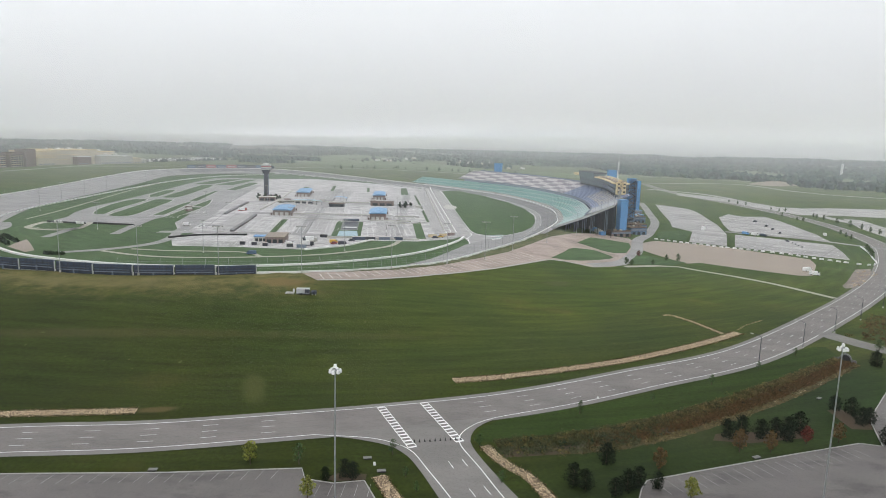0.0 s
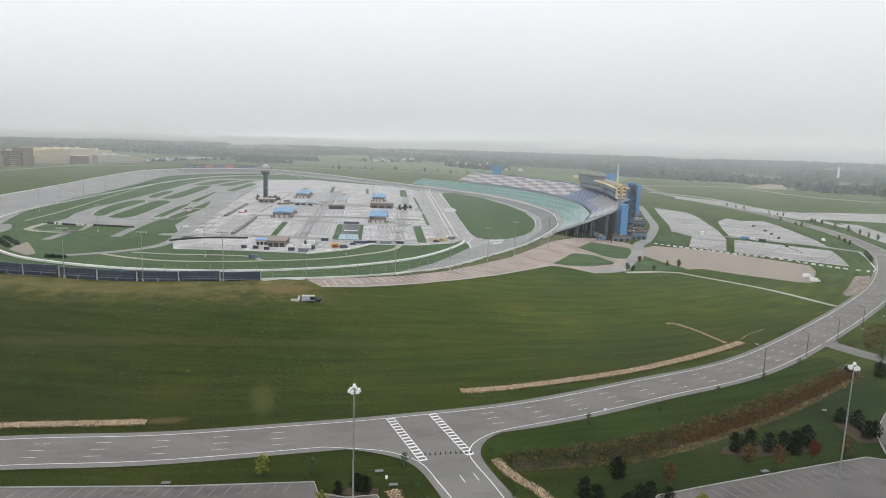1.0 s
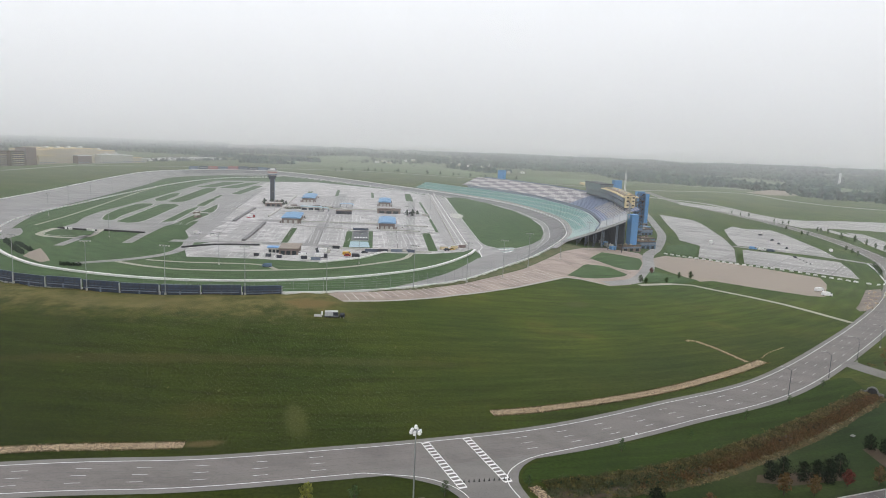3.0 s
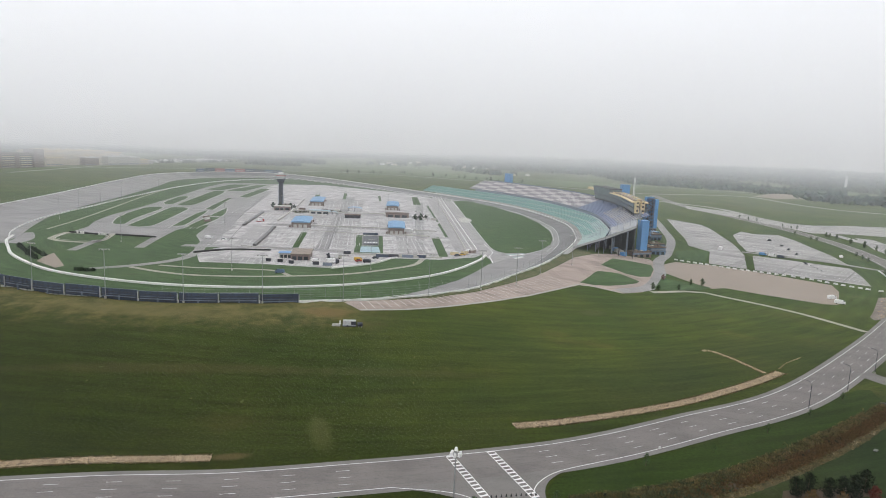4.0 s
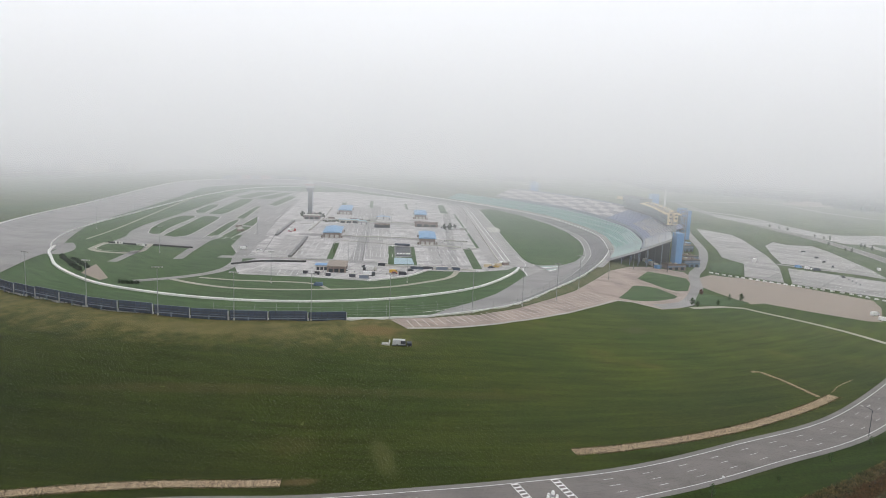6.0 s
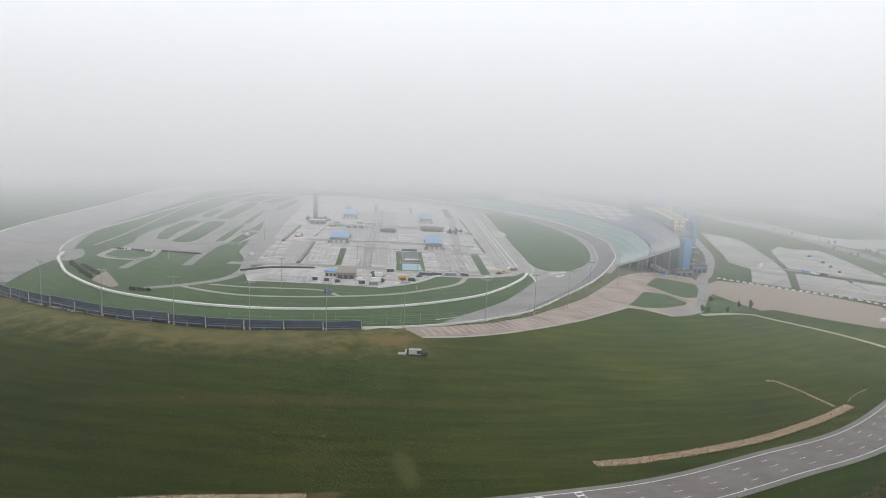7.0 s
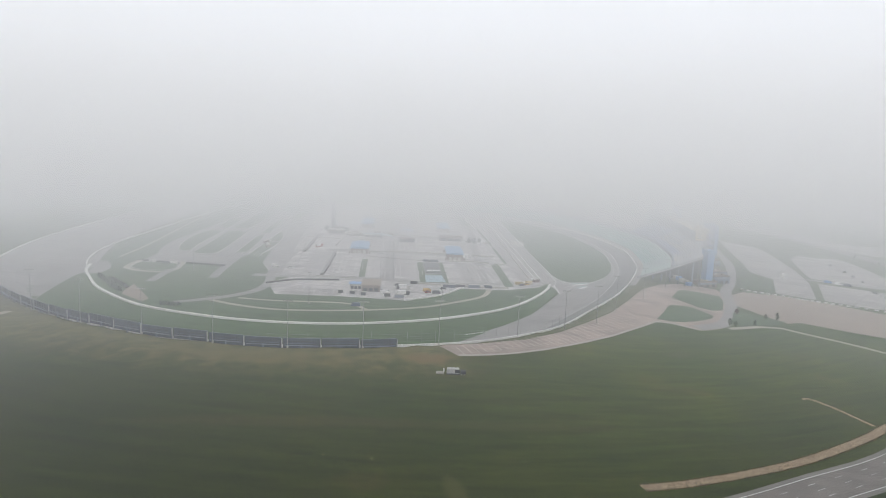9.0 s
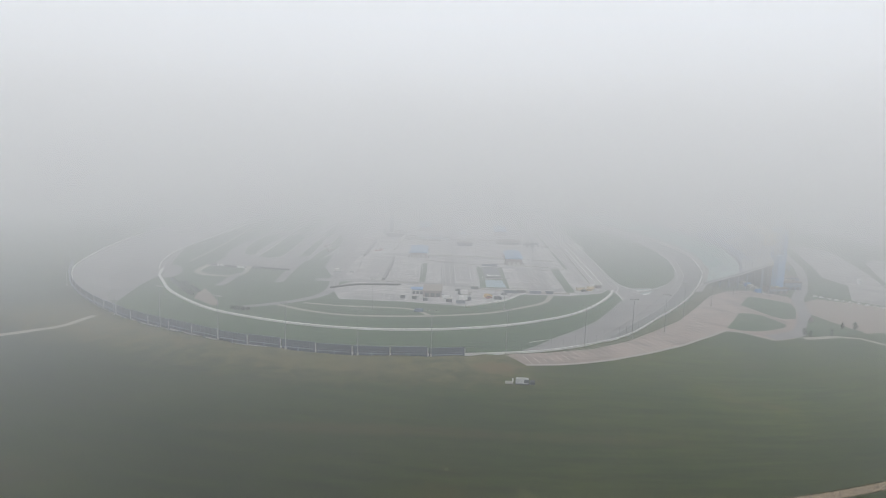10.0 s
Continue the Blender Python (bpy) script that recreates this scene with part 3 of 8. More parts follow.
SEATMIXBLUE = seat_mix("mixed_blue_seats", [(0.16, 0.20, 0.32), (0.20, 0.24, 0.35), (0.25, 0.28, 0.36)], 1.5)
OLIVE = surface("olive_dry_grass", (0.125, 0.124, 0.066), (0.085, 0.098, 0.047), big=6, small=0.7, rough=0.95, bump=0.1, spec=0.1, blotch=1.0)
ROOFBROWN = stained(surface("brown_roof_felt", (0.16, 0.115, 0.085), (0.11, 0.085, 0.07), big=3, small=0.4, rough=0.9, grain=0.2), 0.4, 0.5, 0.6)
WALLBLUE = surface("dull_blue_wall", (0.10, 0.16, 0.24), (0.075, 0.12, 0.18), big=4, small=0.4, rough=0.7)
LOTPAINT = surface("faded_lot_paint", (0.72, 0.72, 0.71), (0.52, 0.52, 0.51), big=6, small=0.5, rough=0.8, grain=0.1)
SHRUB = surface("olive_shrubs", (0.05, 0.066, 0.03), (0.09, 0.092, 0.045), big=5, small=0.5, rough=0.9, grain=0.35, spec=0.1, blotch=1.0, per_island=0.35)


# ---- building tools ----
class Geo:
    """Gathers the faces of one mesh, in metres, each with a material slot."""

    def __init__(self):
        self.v, self.f, self.s = [], [], []

    def face(self, pts, slot=0):
        k = len(self.v)
        self.v += [tuple(p) for p in pts]
        self.f.append(tuple(range(k, k + len(pts))))
        self.s.append(slot)
        return self

    def box(self, c, size, yaw=0.0, slot=0, top=1.0):
        """A box with its base's centre at c; top scales its upper face."""
        ca, sa = math.cos(radians(yaw)), math.sin(radians(yaw))
        k = len(self.v)
        for z, g in ((0, 1.0), (size[2], top)):
            for a, b in ((-1, -1), (1, -1), (1, 1), (-1, 1)):
                x, y = a * size[0] / 2 * g, b * size[1] / 2 * g
                self.v.append((c[0] + x * ca - y * sa, c[1] + x * sa + y * ca, c[2] + z))
        for q in ((3, 2, 1, 0), (4, 5, 6, 7), (0, 1, 5, 4), (1, 2, 6, 5), (2, 3, 7, 6), (3, 0, 4, 7)):
            self.f.append(tuple(k + i for i in q))
            self.s.append(slot)
        return self

    def tube(self, a, b, r0, r1=None, n=6, slot=0):
        a, b = Vector(a), Vector(b)
        r1 = r0 if r1 is None else r1
        m = (b - a).to_track_quat("Z", "Y").to_matrix()
        k = len(self.v)
        for p, r in ((a, r0), (b, r1)):
            for i in range(n):
                t = 2 * math.pi * i / n
                self.v.append(tuple(p + m @ Vector((r * math.cos(t), r * math.sin(t), 0))))
        for i in range(n):
            j = (i + 1) % n
            self.f.append((k + i, k + j, k + n + j, k + n + i))
            self.s.append(slot)
        self.f += [tuple(k + i for i in reversed(range(n))), tuple(k + n + i for i in range(n))]
        self.s += [slot, slot]
        return self

    def band(self, low, high, slot=0):
        """A strip of quads between two rows of points."""
        k, n = len(self.v), len(low)
        self.v += [tuple(p) for p in low] + [tuple(p) for p in high]
        for i in range(n - 1):
            self.f.append((k + i, k + i + 1, k + n + i + 1, k + n + i))
            self.s.append(slot)
        return self

    def mesh(self, name, *mats):
        me = bpy.data.meshes.new(name)
        me.from_pydata(self.v, [], self.f)
        for m in mats:
            me.materials.append(m)
        if len(mats) > 1:
            me.polygons.foreach_set("material_index", self.s)
        me.update()
        return me


def thing(name, x, y, z=None, yaw=0.0, label="", category="", group=""):
    """An Empty at the base of a thing, which parents its parts."""
    e = new(name)
    e.matrix_basis = pose(x, y, gz(x, y) if z is None else z, 0, 0, yaw)
    e.empty_display_size = 0.5
    return tagged(e, label, category, group)


def part(name, geo, mats, parent, label=""):
    """One mesh object under a thing or under a part."""
    mats = mats if isinstance(mats, tuple) else (mats,)
    ob = new(name, geo.mesh(name, *mats) if isinstance(geo, Geo) else geo)
    ob.parent = parent
    return tagged(ob, label)


def solo(name, geo, mats, label, category, kind="", group=""):
    """One mesh that is a thing, or a piece of the setting, of its own."""
    mats = mats if isinstance(mats, tuple) else (mats,)
    return tagged(new(name, geo.mesh(name, *mats)), label, category, group, kind)


def offset_line(pts, off):
    """The line pts, moved off metres to its left."""
    p = np.array(pts, float)[:, :2]
    t = np.gradient(p, axis=0)
    t /= np.linalg.norm(t, axis=1)[:, None]
    o = np.asarray(off, float)
    return p + np.stack([-t[:, 1], t[:, 0]], 1) * (o[:, None] if o.ndim else o)


def ribbon(pts, half, centre=0.0):
    """Quads of a strip along pts, 2 * half wide, its middle moved to the left by centre."""
    a, b = offset_line(pts, centre + half), offset_line(pts, centre - half)
    return [[tuple(b[i]), tuple(b[i + 1]), tuple(a[i + 1]), tuple(a[i])] for i in range(len(a) - 1)]


def dashes(pts, off, length, gap, half, start=0.0):
    """Outlines of painted dashes along a line."""
    p = offset_line(pts, off)
    s = np.concatenate([[0], np.cumsum(np.linalg.norm(np.diff(p, axis=0), axis=1))])
    out, a = [], start
    while a + length < s[-1]:
        c = np.stack([np.interp([a, a + length], s, p[:, k]) for k in (0, 1)], 1)
        out += ribbon(c, half)
        a += length + gap
    return out


def drape(name, outlines, mat, up, label, category, kind="structure", parent=None, group=""):
    """Flat outlines laid on the ground sheet, cut along its lines so that they follow it."""
    bm = bmesh.new()
    for o in outlines:
        bm.faces.new([bm.verts.new((x, y, 0)) for x, y in o])
    bmesh.ops.remove_doubles(bm, verts=bm.verts, dist=0.001)
    if any(len(f.verts) > 4 for f in bm.faces):
        bmesh.ops.triangulate(bm, faces=[f for f in bm.faces if len(f.verts) > 4])
    c = np.array([v.co[:2] for v in bm.verts])
    (x0, y0), (x1, y1) = c.min(0), c.max(0)
    for axis, lines, a, b in ((0, XS, x0, x1), (1, YS, y0, y1)):
        for s in lines[(lines > a) & (lines < b)]:
            co, no = ((s, 0, 0), (1, 0, 0)) if axis == 0 else ((0, s, 0), (0, 1, 0))
            bmesh.ops.bisect_plane(bm, geom=list(bm.verts) + list(bm.edges) + list(bm.faces), plane_co=co, plane_no=no, dist=0.0005)
    for v in bm.verts:
        v.co.z = gz(v.co.x, v.co.y) + up
    bmesh.ops.recalc_face_normals(bm, faces=bm.faces)
    for f in bm.faces:
        if f.normal.z < 0:
            f.normal_flip()
    me = bpy.data.meshes.new(name)
    bm.to_mesh(me)
    bm.free()
    me.materials.append(mat)
    ob = new(name, me)
    if parent:
        ob.parent = parent
        return tagged(ob, label)
    return tagged(ob, label, category, group, kind)


def wall_at(i, off):
    """A place beside the track's outer wall: off metres outside it."""
    p = WALL[int(i) % len(WALL)]
    return np.array([p[0], p[1]]) - WALL_IN[int(i) % len(WALL)] * off


def slab_wall(name, pts, half, high, mat, label, category, base=None, kind="structure"):
    """An upright wall with thickness along a line, standing on the ground."""
    a, b = offset_line(pts, half), offset_line(pts, -half)
    za = [(gz(*p) if base is None else base) for p in (a + b) / 2]
    lo, hi = -0.3, high
    rows = [[(*p, z + h) for p, z in zip(q, za)] for q, h in ((b, lo), (b, hi), (a, hi), (a, lo))]
    g = Geo()
    for r, s in zip(rows[:-1], rows[1:]):
        g.band(r, s)
    g.face([r[0] for r in rows]).face([r[-1] for r in reversed(rows)])
    return solo(name, g, mat, label, category, kind)


# ---- ground, roads, track ----
ny_, nx_ = GX.shape
grid = np.arange(nx_ * ny_).reshape(ny_, nx_)
land = bpy.data.meshes.new("ground")
land.from_pydata(np.stack([GX.ravel(), GY.ravel(), GZ.ravel()], 1).tolist(), [],
                 np.stack([grid[:-1, :-1], grid[:-1, 1:], grid[1:, 1:], grid[1:, :-1]], -1).reshape(-1, 4).tolist())
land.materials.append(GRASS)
land.materials.append(LAWN)
cell = np.stack([(GX[:-1, :-1] + GX[1:, 1:]).ravel() / 2, (GY[:-1, :-1] + GY[1:, 1:]).ravel() / 2], 1)
inner_land = np.zeros(len(cell), bool)
for (x0, y0), (x1, y1) in zip(WALL[:, :2], np.roll(WALL[:, :2], -1, 0)):
    if y0 != y1:
        inner_land ^= ((y0 > cell[:, 1]) != (y1 > cell[:, 1])) & (cell[:, 0] < (x1 - x0) * (cell[:, 1] - y0) / (y1 - y0) + x0)
land.polygons.foreach_set("material_index", inner_land.astype(np.int32))
land.polygons.foreach_set("use_smooth", [True] * len(land.polygons))
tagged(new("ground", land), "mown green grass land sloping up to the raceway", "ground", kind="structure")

ROAD = line_points([(-420, 66), (-300, 84), (-190, 104), (-125, 122), (-92, 129.2), (-63, 133), (-34, 140), (-11, 146.3), (21.6, 157.6), (56, 176),
                    (102, 204.5), (164.5, 266), (226, 334), (266, 384), (305, 440), (341, 503), (366, 580), (383, 665), (390, 770), (384, 900), (374, 1040), (384, 1180), (400, 1300)], 5)
drape("road", ribbon(ROAD, 8.0), ASPHALT, 0.10, "worn grey asphalt four-lane perimeter road with white lines", "road")
SIDE = line_points([(-3, 149), (0.2, 137), (4.0, 126), (9.5, 111), (17, 92), (28, 62), (40, 30), (52, -10)], 4)
SIDE_L = line_points([(-30, 136.5), (-24, 135.2), (-17.5, 134.2), (-9.9, 131.4), (-6, 127.5), (-3.1, 121.8), (1, 111.1), (8.5, 91), (19.5, 61), (38, 10)], 2)
SIDE_R = line_points([(55, 10), (35, 63), (24, 92), (15.6, 111.8), (11.4, 122), (8.2, 131.5), (7.9, 136.5), (9.6, 141.5), (14, 146.3), (21.5, 150.8)], 2)
drape("side_road", [[tuple(p) for p in SIDE_L] + [tuple(p) for p in SIDE_R] + [(8, 150), (-12, 143)]], ASPHALT, 0.115, "grey asphalt side road with flared corners joining the perimeter road", "road")
edge_far = ribbon(ROAD, 0.10, 6.1)
near_line = offset_line(ROAD, -6.1)
cut_l = [p for p in near_line if p[0] < -22]
cut_r = [p for p in near_line if p[0] > 20]
L_TURN = line_points([cut_l[-1], (-14.5, 134.8), (-8.5, 132.4), (-4.6, 128.8), (-1.3, 121.5), (3.4, 110.5), (11, 91), (22, 61)], 1.5)
R_TURN = line_points([cut_r[0], (13.2, 146.6), (8.0, 141.8), (5.6, 137.2), (5.6, 132.3), (9.2, 122.5), (13.2, 111), (21, 92), (32, 63)], 1.5)
marks = edge_far + ribbon(cut_l, 0.10) + ribbon(cut_r, 0.10) + ribbon(L_TURN, 0.10) + ribbon(R_TURN, 0.10)
drape("road_edge_line", marks, PAINT, 0.15, "white painted road edge lines", "road marking")
run = np.concatenate([[0], np.cumsum(np.linalg.norm(np.diff(ROAD, axis=0), axis=1))])


def at_run(s, off):
    """A place on the road: metres along it, metres to its left."""
    k = int(np.clip(np.searchsorted(run, s) - 1, 0, len(ROAD) - 2))
    d = (ROAD[k + 1] - ROAD[k]) / (run[k + 1] - run[k])
    return ROAD[k] + d * (s - run[k]) + np.array([-d[1], d[0]]) * off


lane = []
for s in [340.2 + 12.45 * k for k in range(-24, 5)] + [441.6 + 12.4 * k for k in range(72)]:
    for off in (3.1, 0.0, -3.1):
        lane += ribbon([at_run(s - 1.6, off), at_run(s + 1.6, off)], 0.055)
drape("road_lane_dash", lane, PAINT, 0.15, "white dashed lane markings on the road", "road marking")
drape("side_road_dash", dashes(SIDE[5:], 1.6, 3.0, 8.2, 0.08, 0.6) + dashes(SIDE[5:], -1.4, 3.0, 8.2, 0.08, 0.6), PAINT, 0.16,
      "white dashed markings on the side road", "road marking")
for a, b in (((-13.2, 151.4), (-4.7, 130.9)), ((-3.0, 155.0), (5.4, 134.2))):
    a, b = np.array(a), np.array(b)
    d = (b - a) / np.linalg.norm(b - a)
    w = np.array([-d[1], d[0]]) * 0.95
    bars = ribbon([a + w, (a + b) / 2 + w, b + w], 0.10) + ribbon([a - w, (a + b) / 2 - w, b - w], 0.10)
    n = int(np.linalg.norm(b - a) / 1.55)
    for k in range(n + 1):
        c = a + (b - a) * k / n
        bars += [[tuple(c + w - d * 0.30), tuple(c - w - d * 0.30), tuple(c - w + d * 0.30), tuple(c + w + d * 0.30)]]
    drape("crosswalk", bars, PAINT, 0.17, "white ladder crosswalk painted on grey asphalt", "crosswalk")
# worn wheel paths, a little browner than the shoulders
drape("road_lanes", ribbon(ROAD[20:], 5.95), LANETAR, 0.125, "warm grey worn lanes of the perimeter road", "road")
# sealed cracks across the road
CRACK = surface("crack_sealant", (0.11, 0.108, 0.105), rough=0.7, big=2, small=0.3)
cracks = []
for x in (-118, -71, -56, -50, 30, 74, 128, 190):
    c = ROAD[np.abs(ROAD[:, 0] - x).argmin()]
    cracks += ribbon([c + (-2.0, -6.0), c + (-0.9, -1.0), c + (0.6, 2.5), c + (0.9, 6.6)], 0.028)
for off in (1.5, -1.6, -4.6, 4.7):
    cracks += ribbon(offset_line(ROAD[10:90], off), 0.05)
drape("road_crack_seal", cracks, CRACK, 0.14, "dark tar seams across the grey road", "road crack", kind="stuff")

# the track, banked in the near turn and wide along the back straight
n_w = len(WALL)
wide = np.full(n_w, 20.0)
for i in range(n_w):
    p = WALL[i]
    if p[0] < -285:
        wide[i] = 20 + 42 * float(ease(-285, -330, p[0])) * float(1 - 0.55 * ease(900, 1200, p[1]))
wide[264:312] = np.minimum(wide[264:312], np.interp(np.arange(264, 312), [264, 268, 282], [62, 55, 20]))
wide[:150] = np.maximum(wide[:150], np.interp(np.arange(150), [36, 48, 60, 72, 84, 96, 104, 110, 120, 132], [20, 24, 34, 40, 37, 44, 36, 30, 24, 20]))
ring = list(range(n_w)) + [0]


def on_bank(i, off, up):
    """A place on the track's surface, off metres inside the outer wall."""
    p = WALL[i, :2] + WALL_IN[i] * off
    return (*p, float(ground(*p)) + up)


bank = Geo()
CUTS = (0.4, 5.0, 9.5, 14.0)
strips = 6
for k in range(strips + 1):
    bank.v += [on_bank(i, CUTS[k] if k < 4 else 14 + (wide[i] - 13.6) * (k - 3) / 3, 0.35) for i in ring]
for k in range(strips):
    for i in range(n_w):
        a, b = k * len(ring) + i, (k + 1) * len(ring) + i
        bank.f.append((a, a + 1, b + 1, b))
        bank.s.append(1 if k < 3 and i < 210 else 0)
solo("race_track", bank, (TRACKTAR, TRACKDARK), "grey asphalt race track, banked in its turns", "race track", "structure")
lines = Geo()
for off in (14.0, 18.6):
    lines.band([on_bank(i, off, 0.45) for i in range(200)], [on_bank(i, off + 0.3, 0.45) for i in range(200)])
solo("track_line", lines, PAINT, "white lines painted along the race track", "road marking", "structure")
outer = np.vstack([WALL, WALL[:1]])
g = Geo()
z0 = outer[:, 2]
tall = np.interp(np.arange(len(ring)), [0, 92, 104, 270, 300, len(ring) - 1], [0.5, 0.5, 1.1, 1.1, 0.5, 0.5])
for (a, ha), (b, hb) in (((0.35, None), (0.35, 1)), ((0.35, 1), (-0.25, 1)), ((-0.25, 1), (-0.25, None))):
    g.band([(*(outer[k, :2] + WALL_IN[i] * a), z0[k] + (tall[k] if ha else -0.8)) for k, i in enumerate(ring)], [(*(outer[k, :2] + WALL_IN[i] * b), z0[k] + (tall[k] if hb else -0.8)) for k, i in enumerate(ring)])
solo("track_wall", g, WALLWHITE, "white concrete outer wall round the race track", "wall", "structure")

# the infield: roads, pads and lawns


def flat(name, outline, mat, up, label, category="paving", group="", kind="structure"):
    return drape(name, [outline], mat, up, label, category, kind, group=group)


INNER = line_points([(-334, 484), (-324, 461), (-308, 438), (-290, 413.5), (-265, 388.5), (-239, 367.5), (-212, 354), (-176, 343), (-144, 340), (-115, 343.5), (-86, 353), (-56, 370),
                     (-24, 399), (-4, 429), (12, 466), (17.5, 488)], 5)
slab_wall("inner_wall", INNER, 0.85, 1.0, WALLWHITE, "low white concrete wall inside the near turn", "wall")
flat("paddock", [(-171, 415), (-127.5, 417), (-82.4, 413.7), (-62.7, 436), (-48.7, 459), (-16.5, 462), (8.7, 478), (17, 496), (-10, 900), (-24, 1040), (-56.5, 1040),
                 (-126.6, 1105), (-217, 1170), (-300, 1130), (-285, 975), (-242, 680), (-214, 526), (-188, 470), (-176, 476), (-186, 450)], CONCRETE, 0.12,
     "pale grey concrete paddock with joints and stains")
flat("road_course", [(-307, 506), (-312, 548), (-324, 580), (-333, 626), (-341, 719), (-351, 809), (-365, 923), (-376, 1010), (-380, 1105), (-352, 1128), (-300, 1128), (-285, 975), (-242, 680), (-222, 590), (-236, 580), (-240, 540),
                     (-238, 508), (-272, 514), (-273.5, 504.5)], TRACKTAR, 0.11, "grey asphalt infield road course")
flat("pit_road", [(16.5, 490), (-5, 505), (-42, 1040), (-12, 1075), (2, 985), (31, 508), (44, 500), (60, 520), (60, 470), (40, 450), (21, 440), (20, 470)],
     DECKSTAIN, 0.13, "stained grey concrete pit road beside the front straight")
D_LAWN = [(0, 946), (17.5, 630), (24, 525), (28.5, 507), (36, 498), (50, 503), (65, 525), (78, 558), (86.5, 598), (92, 650), (91, 712), (81, 786), (58, 866), (27, 930), (12, 944)]
flat("front_lawn", D_LAWN, LAWN, 0.62, "dark green mown lawn beside the front straight", "lawn")
drape("lawn_border", ribbon(line_points([(0.3, 944), (17.5, 630), (24, 525), (28.5, 506.4), (36, 497.4), (50, 502), (65, 524)], 6), 0.22), PAINT, 0.70, "white painted border of the lawn", "road marking")
for k in range(7):
    u = k / 6
    p, q = np.array([33.2 + 6.0 * u, 498 - 24.5 * u]), np.array([48.5 + 1.4 * u - 6.5 * u * u, 504.2 - 15 * u - 8 * u * u])
    across = np.array([0.35, -1.0]) * 1.15
    flat("painted_stripe", [tuple(p - across), tuple(p + across), tuple(q + across), tuple(q - across)], (WORNPAINT, TEALPALE, PAINT)[k % 3], 0.74 + 0.004 * k, "faded painted stripe at the tip of the lawn", "road marking", "lawn stripes")
ISLANDS = [
    [(-339, 763), (-345, 800), (-350, 836), (-347, 846), (-342, 846), (-334, 821), (-322, 747), (-329, 743)], [(-316, 743), (-329, 836), (-343, 940), (-339, 950), (-329.5, 949), (-319, 911), (-299, 759), (-301, 742), (-307, 737)],
    [(-309.6, 585), (-318, 609), (-328, 654), (-333, 700), (-330, 711), (-322, 714), (-314.5, 702), (-302.5, 615), (-293, 571), (-298, 567), (-304, 572)], [(-287, 562), (-299, 640), (-310.5, 712), (-306, 718), (-298.5, 718), (-288.5, 706), (-268, 579), (-268.5, 563), (-274, 557)],
    [(-252, 571), (-267, 671), (-267, 702), (-260, 678), (-244, 578)], [(-273.5, 713), (-291.5, 845), (-287, 850), (-280, 808), (-263, 708)], [(-239.5, 573), (-246.5, 647), (-234, 644), (-229, 570)],
    [(-248.5, 655), (-256, 732), (-242, 687), (-236, 652)], [(-303, 484), (-305, 507), (-275, 504), (-268, 484), (-274, 477), (-292, 476)], [(-285, 874), (-296, 1024), (-282, 1021), (-271, 864)],
    [(-362, 960), (-360, 1080), (-330, 1098), (-338, 960)], [(-330, 960), (-322, 1090), (-306, 1100), (-304, 960)]]
drape("island_edge", [q for o in ISLANDS for q in ribbon(line_points([np.array(p) for p in o] + [np.array(o[0])], 5), 0.3)], KERBWHITE, 0.29, "pale kerbs round the infield grass islands", "kerb")
for o in ISLANDS:
    flat("grass_island", o, LAWN, 0.25, "green grass island between infield roads", "lawn", "infield grass islands")
GREENS = [
    [(-127.5, 485.5), (-123, 487), (-133, 570), (-138, 568.5)], [(-80, 476), (-58.5, 477), (-67, 567), (-89.5, 566)], [(-17, 473), (-10.5, 476), (-18, 575), (-24.5, 567)], [(-53.5, 870), (-43.5, 869), (-53, 994), (-61.5, 990)],
    [(-152, 901), (-148, 903), (-160.5, 1007), (-165, 1005)], [(-102, 899.5), (-98.5, 901), (-108, 988), (-111.5, 986)], [(-20, 670), (-12.3, 576.5), (-9.8, 577), (-18, 680)], [(-36.5, 864), (-33.8, 865), (-18.7, 688.5), (-21, 688)], [(-200, 960), (-194, 965), (-186, 905), (-191, 900)]]
for o in GREENS:
    flat("grass_bed", o, LAWN, 0.20, "narrow green grass bed set in concrete", "lawn", "paddock grass beds")
flat("back_lawn", [(-230, 1168), (-130, 1096), (-62, 1046), (-48, 1056), (-120, 1120), (-222, 1190)], LAWN, 0.2, "strip of green lawn behind the paddock", "lawn")
flat("pool_deck", [(-75.8, 478), (-60.7, 480), (-64.9, 507), (-78.4, 505)], COURT, 0.27, "pale blue painted court on the lawn", "court")
PATHS = [("infield_road", [(-303.5, 479), (-307, 494), (-309, 512)], 2.6), ("infield_road", [(-304, 480), (-293, 471.5), (-273, 469.5), (-266.5, 479), (-271, 500), (-275, 514)], 2.4),
         ("infield_road", [(-264, 435), (-268, 466), (-272, 500)], 3.2), ("infield_road", [(-228.5, 457), (-235, 495), (-242, 545)], 3.4),
         ("infield_road", [(-221, 378), (-200, 397.5), (-186, 422), (-185.5, 451), (-194, 486), (-199, 530), (-204, 590)], 3.6),
         ("infield_path", [(-202.8, 388.8), (-181, 378), (-155.4, 372), (-117.4, 378), (-76, 394.8), (-50, 418), (-34, 438), (-28.7, 462)], 1.9),
         ("infield_path", [(-189.5, 398.4), (-163.8, 395.7), (-121, 397.7), (-104.7, 381.8)], 1.6),
         ("infield_path", [(-332, 523), (-345, 607), (-391, 837), (-413, 983)], 1.1),
         ("infield_road", [(-336, 500), (-326, 486), (-318, 470), (-316, 452)], 6.0)]
for nm, pts, half in PATHS:
    drape(nm, ribbon(line_points(pts, 5), half), TRACKTAR if half > 3 else PATH, 0.19, "pale paved road crossing the infield grass" if half > 3 else "pale gravel path across the infield grass", "road")
